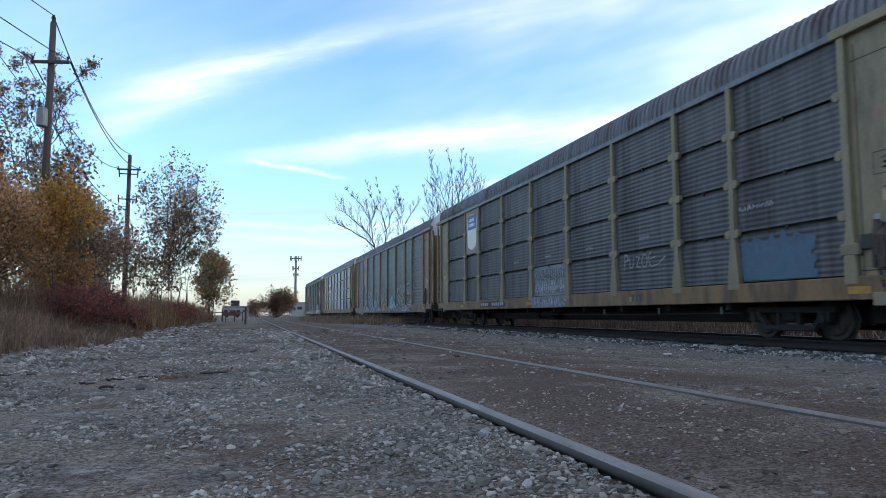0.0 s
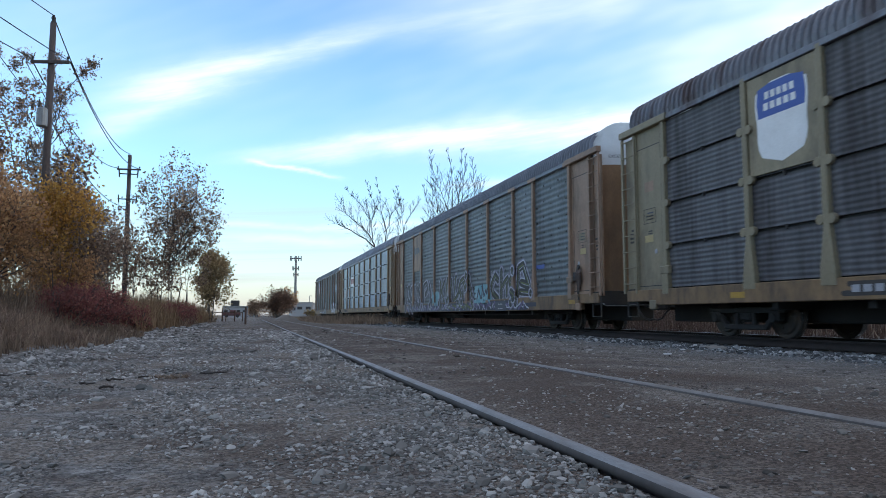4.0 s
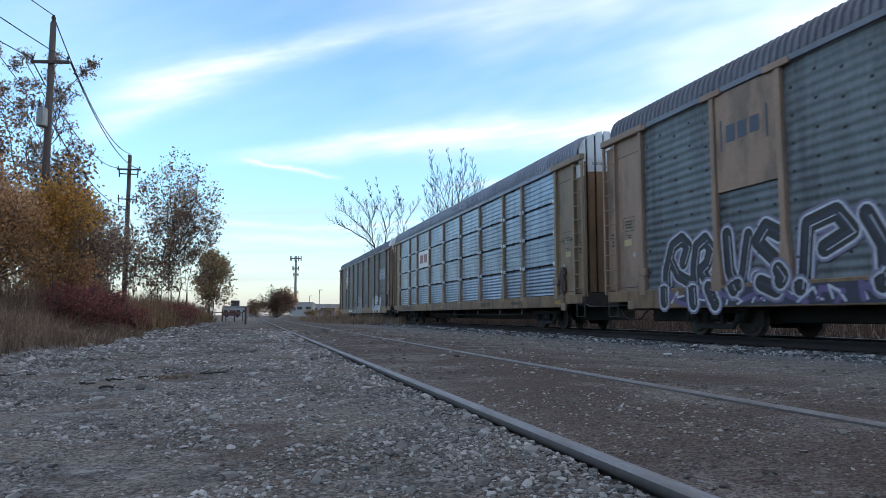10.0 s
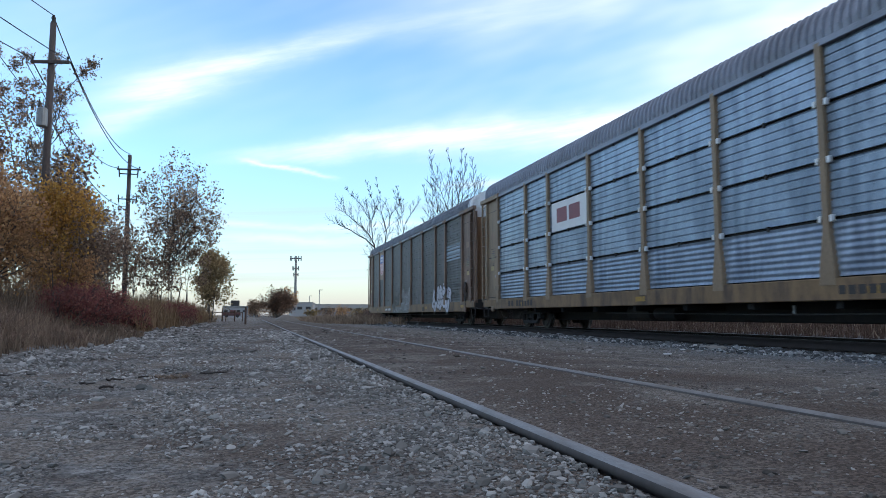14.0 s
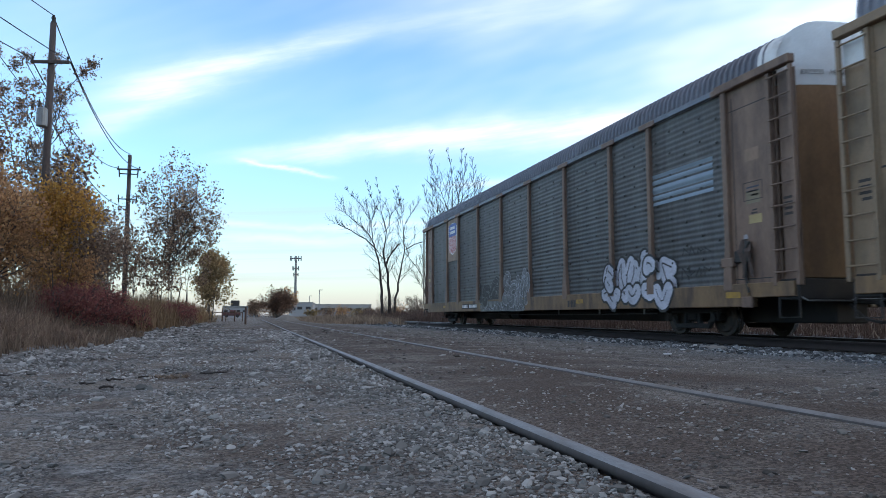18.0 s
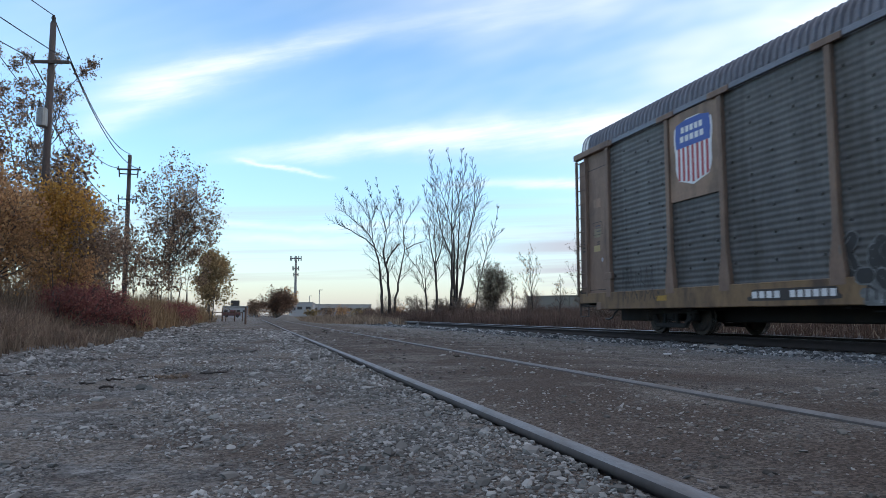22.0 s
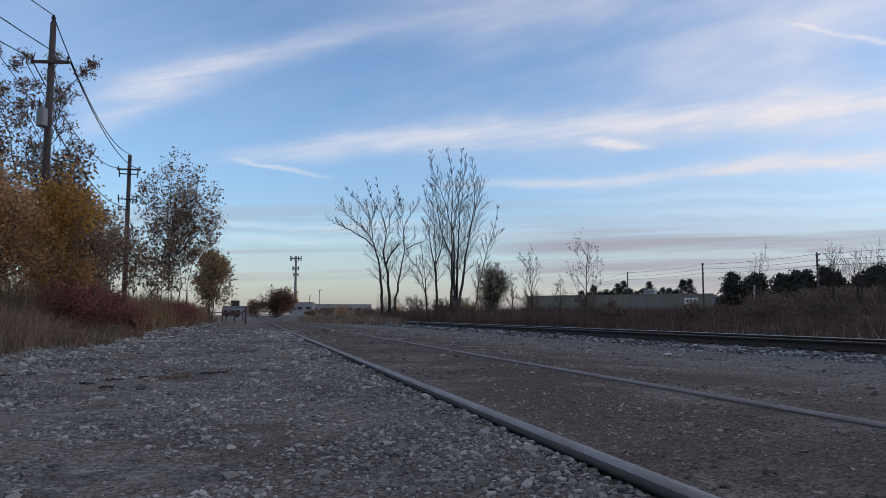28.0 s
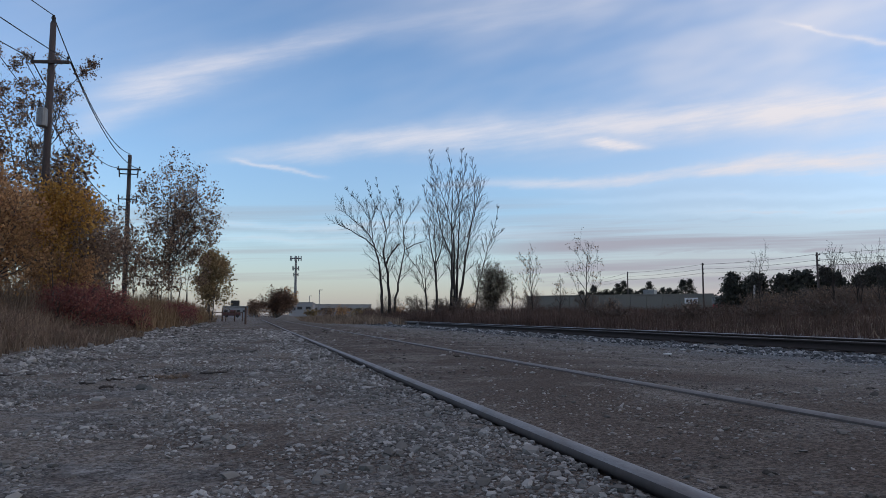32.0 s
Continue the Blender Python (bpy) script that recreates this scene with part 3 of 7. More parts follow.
    for e in (-1, 1):
        end_door(car, e, brown, WHITE, slatted)
        part("end_sill", cached(("endsill", e), lambda e=e: Shape().cbox(-1.5, 1.5, min(e * 13.5, e * 14.0), max(e * 13.5, e * 14.0), 0.74, 1.12, 0.02).mesh("end_sill", BLACK)), BLACK, car)
        part("coupler", cached(("coupler", e), lambda e=e: Shape().cbox(-0.11, 0.11, min(e * 13.7, e * 14.4), max(e * 13.7, e * 14.4), 0.66, 0.9, 0.02)
             .cbox(-0.2, 0.16, min(e * 14.3, e * 14.8), max(e * 14.3, e * 14.8), 0.6, 0.94, 0.05).mesh("coupler", DARK)), DARK, car)
        truck(car, e * 10.1)
    return car


CARS = [
    autorack("autorack wagon with olive tan end panels and posts", GALV_A, OLIVE, ROOF_RUST, 4),
    autorack("dark weathered autorack wagon with tan posts and a rusty roof", GALV_A, OLIVE, ROOF_RUST, 4),
    autorack("grey autorack wagon with large graffiti letters along its side", GALV_B, TAN, ROOF, 1, sill_z=0.62),
    autorack("silver blue autorack wagon with slatted brown end doors", GALV_C, GREYTAN, ROOF_SILVER, 4, slatted=True),
    autorack("dull grey autorack wagon that ends the train", GALV_D, TAN_DIRTY, ROOF, 1, sill_z=0.62, white_cap=True),
]


# ---------------- high cloud ----------------
def cloud_material():
    m = bpy.data.materials.new("thin_cloud")
    m.use_nodes = True
    nt = m.node_tree
    n = nt.nodes
    n.remove(n["Principled BSDF"])
    tc = n.new("ShaderNodeTexCoord")

    def op(kind, a, b=None, c=None, clamp=False):
        q = n.new("ShaderNodeMath")
        q.operation, q.use_clamp = kind, clamp
        for i, val in enumerate((a, b, c)):
            if val is None:
                continue
            if isinstance(val, (int, float)):
                q.inputs[i].default_value = val
            else:
                link(nt, val, q.inputs[i])
        return q.outputs[0]

    def dot(vec):
        q = n.new("ShaderNodeVectorMath")
        q.operation = "DOT_PRODUCT"
        link(nt, tc.outputs["Object"], q.inputs[0])
        q.inputs[1].default_value = vec
        return q.outputs["Value"]

    def ramp(value, lo, hi, to0=0.0, to1=1.0):
        q = n.new("ShaderNodeMapRange")
        q.interpolation_type = "SMOOTHSTEP"
        q.inputs["From Min"].default_value, q.inputs["From Max"].default_value = lo, hi
        q.inputs["To Min"].default_value, q.inputs["To Max"].default_value = to0, to1
        link(nt, value, q.inputs["Value"])
        return q.outputs[0]

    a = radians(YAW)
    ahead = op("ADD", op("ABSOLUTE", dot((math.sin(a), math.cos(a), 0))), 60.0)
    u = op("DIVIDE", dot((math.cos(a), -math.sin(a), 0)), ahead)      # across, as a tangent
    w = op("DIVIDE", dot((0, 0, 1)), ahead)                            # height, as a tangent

    def fibres(su, sw, shear, detail, seed):
        q = n.new("ShaderNodeCombineXYZ")
        link(nt, op("MULTIPLY", u, su), q.inputs[0])
        link(nt, op("MULTIPLY", op("MULTIPLY_ADD", u, -shear, w), sw), q.inputs[1])
        q.inputs[2].default_value = seed
        t = n.new("ShaderNodeTexNoise")
        t.inputs["Scale"].default_value, t.inputs["Detail"].default_value, t.inputs["Roughness"].default_value = 1.0, detail, 0.6
        link(nt, q.outputs[0], t.inputs["Vector"])
        return t.outputs["Fac"]

    fine = ramp(fibres(6, 46, 0.15, 9, 1.0), 0.25, 0.75)
    warp = op("MULTIPLY_ADD", fibres(4, 9, 0.1, 8, 4.0), 0.05, -0.025)
    ww = op("ADD", w, warp)

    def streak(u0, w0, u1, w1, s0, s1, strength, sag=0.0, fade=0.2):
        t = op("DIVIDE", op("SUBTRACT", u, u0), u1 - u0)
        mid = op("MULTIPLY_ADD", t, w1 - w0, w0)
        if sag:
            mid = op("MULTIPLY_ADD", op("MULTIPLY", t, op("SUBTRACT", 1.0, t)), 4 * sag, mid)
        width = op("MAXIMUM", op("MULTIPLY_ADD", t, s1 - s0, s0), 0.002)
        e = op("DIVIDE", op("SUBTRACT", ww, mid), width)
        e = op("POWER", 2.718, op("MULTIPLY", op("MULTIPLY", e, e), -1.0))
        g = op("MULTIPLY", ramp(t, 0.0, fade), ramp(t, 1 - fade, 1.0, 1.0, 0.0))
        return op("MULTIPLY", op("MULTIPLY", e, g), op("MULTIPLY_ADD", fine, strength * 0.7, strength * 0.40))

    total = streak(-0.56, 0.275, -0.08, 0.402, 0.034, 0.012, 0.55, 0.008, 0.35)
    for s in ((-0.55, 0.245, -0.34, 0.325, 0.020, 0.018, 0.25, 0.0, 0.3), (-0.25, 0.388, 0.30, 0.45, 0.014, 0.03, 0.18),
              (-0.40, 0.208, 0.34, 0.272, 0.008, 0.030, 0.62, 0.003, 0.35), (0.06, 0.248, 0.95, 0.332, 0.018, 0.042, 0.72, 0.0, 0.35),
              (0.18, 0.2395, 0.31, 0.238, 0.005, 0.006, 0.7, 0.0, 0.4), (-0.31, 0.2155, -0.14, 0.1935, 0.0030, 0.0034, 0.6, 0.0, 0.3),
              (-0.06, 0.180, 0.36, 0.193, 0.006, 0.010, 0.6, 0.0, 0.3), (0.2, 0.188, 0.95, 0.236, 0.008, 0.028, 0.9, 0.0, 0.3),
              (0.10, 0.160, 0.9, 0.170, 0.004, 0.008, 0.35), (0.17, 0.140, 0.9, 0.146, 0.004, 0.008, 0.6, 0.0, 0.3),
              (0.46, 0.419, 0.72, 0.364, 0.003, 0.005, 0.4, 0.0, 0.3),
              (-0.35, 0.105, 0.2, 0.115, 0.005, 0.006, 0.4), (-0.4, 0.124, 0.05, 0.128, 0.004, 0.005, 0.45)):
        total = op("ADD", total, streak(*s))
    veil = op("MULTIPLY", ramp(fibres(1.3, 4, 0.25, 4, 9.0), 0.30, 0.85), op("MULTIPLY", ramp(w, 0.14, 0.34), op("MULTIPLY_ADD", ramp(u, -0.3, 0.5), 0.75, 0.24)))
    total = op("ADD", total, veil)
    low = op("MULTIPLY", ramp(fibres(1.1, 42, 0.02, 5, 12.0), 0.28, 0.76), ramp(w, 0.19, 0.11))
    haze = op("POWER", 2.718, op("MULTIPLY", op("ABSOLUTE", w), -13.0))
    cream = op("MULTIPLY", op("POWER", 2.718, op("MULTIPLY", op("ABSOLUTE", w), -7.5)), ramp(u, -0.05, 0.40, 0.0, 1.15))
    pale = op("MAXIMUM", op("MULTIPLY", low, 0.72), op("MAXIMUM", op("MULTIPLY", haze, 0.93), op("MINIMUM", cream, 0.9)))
    alpha = op("MINIMUM", op("MAXIMUM", total, pale), 0.96)
    share = op("DIVIDE", pale, op("MAXIMUM", op("ADD", pale, total), 0.01))
    col = n.new("ShaderNodeMix")
    col.data_type = "RGBA"
    link(nt, share, col.inputs["Factor"])
    warm = n.new("ShaderNodeMix")
    warm.data_type = "RGBA"
    link(nt, ramp(u, -0.05, 0.32), warm.inputs["Factor"])
    warm.inputs["A"].default_value, warm.inputs["B"].default_value = CLOUD_LOW, CLOUD_CREAM
    col.inputs["A"].default_value = CLOUD_WHITE
    link(nt, warm.outputs["Result"], col.inputs["B"])
    # unseen grey cover overhead, added to neutralise and dim the light on the ground
    zenith_fill = op("MULTIPLY", ramp(w, 0.5, 1.0), ramp(fibres(1.2, 2.0, 0.1, 5, 21.0), 0.25, 0.6, 0.5, 0.85))
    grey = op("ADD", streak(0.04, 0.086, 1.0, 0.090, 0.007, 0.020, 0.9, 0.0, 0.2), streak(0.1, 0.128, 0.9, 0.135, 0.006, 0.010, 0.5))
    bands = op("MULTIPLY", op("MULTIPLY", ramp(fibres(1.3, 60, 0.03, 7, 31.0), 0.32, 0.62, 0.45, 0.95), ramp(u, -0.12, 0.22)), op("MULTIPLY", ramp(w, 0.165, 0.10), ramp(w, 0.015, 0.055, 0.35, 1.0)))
    grey = op("MAXIMUM", op("MAXIMUM", grey, bands), zenith_fill)
    dusk = n.new("ShaderNodeMix")
    dusk.data_type = "RGBA"
    link(nt, op("MINIMUM", grey, 0.8), dusk.inputs["Factor"])
    link(nt, col.outputs["Result"], dusk.inputs["A"])
    dusk.inputs["B"].default_value = CLOUD_GREY
    alpha = op("MAXIMUM", alpha, op("MINIMUM", grey, 0.9))
    em = n.new("ShaderNodeEmission")
    link(nt, dusk.outputs["Result"], em.inputs["Color"])
    em.inputs["Strength"].default_value = CLOUD_GLOW
    tr = n.new("ShaderNodeBsdfTransparent")
    mix = n.new("ShaderNodeMixShader")
    link(nt, alpha, mix.inputs[0])
    link(nt, tr.outputs[0], mix.inputs[1])
    link(nt, em.outputs[0], mix.inputs[2])
    link(nt, mix.outputs[0], n["Material Output"].inputs["Surface"])
    return m


CLOUD_CREAM = (0.62, 0.545, 0.53, 1)
CLOUD_WHITE, CLOUD_LOW, CLOUD_GREY, CLOUD_GLOW = (1.0, 0.97, 0.95, 1), (0.435, 0.42, 0.423, 1), (0.40, 0.395, 0.455, 1), 0.50
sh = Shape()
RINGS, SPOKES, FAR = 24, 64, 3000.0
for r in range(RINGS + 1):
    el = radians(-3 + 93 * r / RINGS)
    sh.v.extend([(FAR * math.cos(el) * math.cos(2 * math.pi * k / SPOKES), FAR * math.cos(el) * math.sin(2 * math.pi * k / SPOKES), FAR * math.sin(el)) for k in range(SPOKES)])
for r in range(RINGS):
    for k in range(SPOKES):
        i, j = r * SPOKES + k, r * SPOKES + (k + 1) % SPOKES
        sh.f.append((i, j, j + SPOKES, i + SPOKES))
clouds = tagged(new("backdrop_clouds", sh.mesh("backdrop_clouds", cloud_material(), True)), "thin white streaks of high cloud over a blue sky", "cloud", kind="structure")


# ---------------- plants ----------------
def leaf_material(name, c0, c1, c2, rough=0.7, gloss=0.3, through_light=0.5):
    """Leaves whose colour goes from one to another, leaf by leaf."""
    m = bpy.data.materials.new(name)
    m.use_nodes = True
    nt = m.node_tree
    n = nt.nodes
    bsdf = n["Principled BSDF"]
    geo = n.new("ShaderNodeNewGeometry")
    rp = n.new("ShaderNodeValToRGB")
    rp.color_ramp.elements[0].color, rp.color_ramp.elements[1].color = (*c0, 1), (*c2, 1)
    mid = rp.color_ramp.elements.new(0.55)
    mid.color = (*c1, 1)
    link(nt, geo.outputs["Random Per Island"], rp.inputs[0])
    tc = n.new("ShaderNodeTexCoord")
    nz = n.new("ShaderNodeTexNoise")
    nz.inputs["Scale"].default_value = 0.8
    link(nt, tc.outputs["Object"], nz.inputs["Vector"])
    rg = n.new("ShaderNodeMapRange")
    rg.inputs["From Min"].default_value, rg.inputs["From Max"].default_value = 0.3, 0.7
    rg.inputs["To Min"].default_value, rg.inputs["To Max"].default_value = 0.6, 1.3
    link(nt, nz.outputs["Fac"], rg.inputs["Value"])
    sc = n.new("ShaderNodeVectorMath")
    sc.operation = "SCALE"
    link(nt, rp.outputs[0], sc.inputs[0])
    link(nt, rg.outputs[0], sc.inputs["Scale"])
    link(nt, sc.outputs[0], bsdf.inputs["Base Color"])
    bsdf.inputs["Roughness"].default_value = rough
    bsdf.inputs["Specular IOR Level"].default_value = gloss
    if through_light:
        tl = n.new("ShaderNodeBsdfTranslucent")
        link(nt, sc.outputs[0], tl.inputs["Color"])
        mx = n.new("ShaderNodeMixShader")
        mx.inputs[0].default_value = through_light
        link(nt, bsdf.outputs[0], mx.inputs[1])
        link(nt, tl.outputs[0], mx.inputs[2])
        link(nt, mx.outputs[0], n["Material Output"].inputs["Surface"])
    return m


LEAF_BROWN = leaf_material("brown_leaves", (0.12, 0.08, 0.06), (0.25, 0.165, 0.115), (0.42, 0.29, 0.195))
LEAF_DUN = leaf_material("dun_leaves", (0.05, 0.04, 0.032), (0.09, 0.075, 0.05), (0.15, 0.12, 0.08))
LEAF_DARK = leaf_material("dark_rust_leaves", (0.07, 0.042, 0.03), (0.14, 0.08, 0.055), (0.22, 0.13, 0.085))
LEAF_TAN = leaf_material("tan_leaves", (0.19, 0.135, 0.07), (0.33, 0.235, 0.12), (0.47, 0.34, 0.19))
LEAF_GOLD = leaf_material("golden_leaves", (0.30, 0.16, 0.045), (0.50, 0.27, 0.06), (0.66, 0.39, 0.10))
LEAF_RUST = leaf_material("rusty_leaves", (0.24, 0.135, 0.07), (0.46, 0.255, 0.12), (0.62, 0.38, 0.185))
LEAF_OLIVE = leaf_material("olive_leaves", (0.15, 0.115, 0.055), (0.28, 0.195, 0.085), (0.40, 0.27, 0.13))
LEAF_RED = leaf_material("dark_red_leaves", (0.15, 0.055, 0.052), (0.26, 0.09, 0.08), (0.36, 0.16, 0.125))
LEAF_RED_D = leaf_material("dull_red_leaves", (0.075, 0.046, 0.038), (0.12, 0.075, 0.06), (0.18, 0.12, 0.09))
NEEDLE = leaf_material("dark_needles", (0.04, 0.045, 0.042), (0.07, 0.075, 0.064), (0.105, 0.105, 0.085))
STRAW_D = leaf_material("brown_grass", (0.13, 0.094, 0.07), (0.24, 0.175, 0.125), (0.36, 0.27, 0.19))
WEED = leaf_material("dark_weeds", (0.06, 0.042, 0.033), (0.085, 0.06, 0.046), (0.115, 0.082, 0.062))
BANK = leaf_material("bank_grass", (0.07, 0.045, 0.037), (0.105, 0.068, 0.056), (0.15, 0.102, 0.08))
REED = leaf_material("orange_reeds", (0.17, 0.105, 0.055), (0.28, 0.18, 0.10), (0.40, 0.285, 0.175))


THIN = 0.006


def grow(sh, rng, p, d, length, r, level, last, tips, bend, up, kids, angle, start=0.3):
    """One branch and all that grows from it."""
    steps = 5 if level == 0 else 4 if level == 1 else 3
    pts, dirs = [p], [d]
    for _ in range(steps):
        d = (d + Vector((rng.gauss(0, bend), rng.gauss(0, bend), rng.gauss(0, bend) + up))).normalized()
        p = p + d * (length / steps)
        pts.append(p), dirs.append(d)
    tail = 0.16 if level < last else 0.35
    sh.tube(pts, [max(THIN * (1 - 0.55 * i / steps if level == last else 1), r * (1 - (1 - tail) * i / steps)) for i in range(steps + 1)], 7 if level == 0 else 5 if level == 1 else 3, caps=False)
    if level == last:
        tips.extend([(q, dd) for q, dd in zip(pts[1:], dirs[1:])])
        return
    n = kids[level]
    for k in range(n):
        f = start + (1 - start) * (k + rng.random() * 0.8) / n
        f = min(f, 0.999)
        i = min(int(f * steps), steps - 1)
        q = pts[i].lerp(pts[i + 1], f * steps - i)
        base = dirs[i + 1]
        side = base.cross(Vector((math.cos(k * 2.4 + rng.random()), math.sin(k * 2.4 + rng.random()), 0.15))).normalized()
        an = radians(angle[level] * rng.uniform(0.7, 1.3))
        nd = (base * math.cos(an) + side * math.sin(an)).normalized()
        grow(sh, rng, q, nd, length * rng.uniform(0.42, 0.62) * (1.15 - 0.45 * f), r * (1 - 0.8 * f) * 0.62, level + 1, last, tips, bend * 1.25, up, kids, angle, 0.2)
    tips.append((pts[-1], dirs[-1]))


def leaves(rng, tips, count, size, spread, droop=0.2):
    """Small folded leaves round the twigs, as one array of corner points."""
    nrng = np.random.default_rng(rng.randrange(10 ** 6))
    base = np.array([tuple(t[0]) for t in tips])
    idx = nrng.integers(0, len(base), count)
    c = base[idx] + nrng.normal(0, spread, (count, 3))
    a = nrng.normal(0, 1, (count, 3))
    a[:, 2] -= droop * 2
    a /= np.linalg.norm(a, axis=1)[:, None]
    b = np.cross(a, nrng.normal(0, 1, (count, 3)))
    b /= np.linalg.norm(b, axis=1)[:, None]
    s = size * nrng.uniform(0.6, 1.35, (count, 1))
    v = np.stack([c - a * s, c + b * s * 0.55, c + a * s, c - b * s * 0.55], axis=1).reshape(-1, 3)
    return v, np.arange(count * 4).reshape(-1, 4)


def tree(name, label, category, at, height, seed, bark, stems=1, r=0.12, last=3, kids=(7, 5, 4), angle=(48, 45, 42), bend=0.09, up=0.06,
         leaf=None, count=0, size=0.05, spread=0.12, lean=0.10, start=0.3, group="", wide=None, profile=None, leaf_top=1.0):
    rng = random.Random(seed)
    root = thing(name, label, category, group, at=pose(*at))
    tips, shapes = [], []
    for s in range(stems):
        sh = Shape()
        a = 2 * math.pi * (s + rng.random()) / stems
        off = 0.0 if stems == 1 else r * 2.2
        p = Vector((math.cos(a) * off, math.sin(a) * off, -0.15))
        d = Vector((math.cos(a) * lean * (1 if stems > 1 else 0.3) * rng.uniform(0.6, 1.4), math.sin(a) * lean * rng.uniform(0.6, 1.4), 1)).normalized()
        grow(sh, rng, p, d, height * rng.uniform(0.86, 1.0), r * rng.uniform(0.75, 1.0), 0, last, tips, bend, up, kids, angle, start)
        shapes.append(sh)
    # bring the whole to its height and width
    allv = np.concatenate([np.array(sh.v) for sh in shapes])
    kz = height / np.percentile(allv[:, 2], 99.7)
    kx = (wide or height * 0.6) / 2 / np.percentile(np.hypot(allv[:, 0], allv[:, 1]), 97)
    if profile:                        # how far the crown reaches at each height, as it has grown and as it should
        fz, rad = allv[:, 2] * kz / height, np.hypot(allv[:, 0], allv[:, 1]) * kx
        hs = np.linspace(0.05, 0.98, 14)
        grown = np.array([np.percentile(rad[np.abs(fz - h) < 0.06], 93) if (np.abs(fz - h) < 0.06).any() else 0.3 for h in hs])
        wish = np.interp(hs, [a for a, b in profile], [b for a, b in profile])
        ratio = np.clip(wish / np.maximum(grown, 0.05), 0.3, 4.0)
        widen = lambda z: float(np.interp(z * kz / height, hs, ratio)) * kx
    else:
        widen = lambda z: kx
    for sh in shapes:
        sh.v = [(x * widen(z), y * widen(z), z * kz) for x, y, z in sh.v]
        part("trunk", sh, bark, root, smooth=True)
    tips = [(Vector((q.x * widen(q.z), q.y * widen(q.z), q.z * kz)), dd) for q, dd in tips]
    tips = [t for t in tips if t[0].z < height * leaf_top * rng.uniform(0.8, 1.1)] or tips
    if leaf:
        v, f = leaves(rng, tips, count, size, spread)
        part("crown", big_mesh("crown", v, f, leaf), leaf, root)
    return root


def blades(name, label, category, region, count, height, width, material, seed, lean=0.25, clump=0.0):
    """A stand of grass: single bent blades over a region given by a function of two random numbers."""
    nr = np.random.default_rng(seed)
    x, y = region(nr.random(count), nr.random(count))
    if clump:
        cx, cy = np.round(x / clump) * clump, np.round(y / clump) * clump
        k = nr.random(count)[:, None] * 0.6
        x, y = x + (cx - x) * k[:, 0], y + (cy - y) * k[:, 0]
    z = np.array([ground_z(float(a), float(b)) for a, b in zip(x, y)]) - 0.02
    hv = np.array([noise.noise((float(a) * 0.25, float(b) * 0.25, seed)) for a, b in zip(x, y)])
    hw = np.array([noise.noise((float(a) * 0.07, float(b) * 0.07, seed + 5)) for a, b in zip(x, y)])
    h = height(x, y) * nr.uniform(0.45, 1.15, count) * (1 + 0.7 * hv) * (1 + 0.5 * hw)
    ang = nr.uniform(0, 2 * np.pi, count)
    le = np.abs(nr.normal(0, lean, count)) * h
    dx, dy = np.cos(ang), np.sin(ang)
    wv = width * nr.uniform(0.6, 1.4, count)
    px, py = -dy * wv, dx * wv
    p0 = np.stack([x - px, y - py, z], 1)
    p1 = np.stack([x + px, y + py, z], 1)
    m0 = np.stack([x + dx * le * 0.35 - px * 0.7, y + dy * le * 0.35 - py * 0.7, z + h * 0.6], 1)
    m1 = np.stack([x + dx * le * 0.35 + px * 0.7, y + dy * le * 0.35 + py * 0.7, z + h * 0.6], 1)
    t0 = np.stack([x + dx * le, y + dy * le, z + h], 1)
    v = np.stack([p0, p1, m1, m0, t0], axis=1).reshape(-1, 3)
    k = np.arange(count)[:, None] * 5
    tri = np.concatenate([k + [0, 1, 2], k + [0, 2, 3], k + [3, 2, 4]], axis=0)
    return tagged(new(name, big_mesh(name, v, tri, material)), label, category, kind="stuff")


# the overgrown verge beside the yard
edge = lambda y: -2.75 - 0.35 * np.sin(y * 0.31) - 0.2 * np.sin(y * 1.3)
blades("tall_grass", "tall dry straw-coloured grass along the gravel edge", "grass",
       lambda a, b: ((lambda y: (edge(y) - a ** 1.5 * 2.2, y))(6 + b ** 1.4 * 60)), 16000, lambda x, y: 0.16 + 0.2 * np.clip((-2.6 - x) / 1.0, 0, 2.2), 0.006, STRAW_D, 11, 0.7, 0.6)
blades("tall_grass", "brown dead grass and weeds under the verge trees", "grass",
       lambda a, b: ((lambda y: (edge(y) - 0.7 - a * 9.0, y))(6 + b ** 1.3 * 75)), 40000, lambda x, y: 0.45 + 0.3 * np.clip((-3.0 - x) / 1.0, 0, 2.4), 0.010, STRAW_D, 12, 0.5, 0.6)
blades("tall_reeds", "orange-tan reeds standing in the verge", "grass",
       lambda a, b: (-2.9 - a * 2.4, 21.5 + b * 40), 13000, lambda x, y: 0.95 + 0 * x, 0.012, REED, 13, 0.4, 0.9)

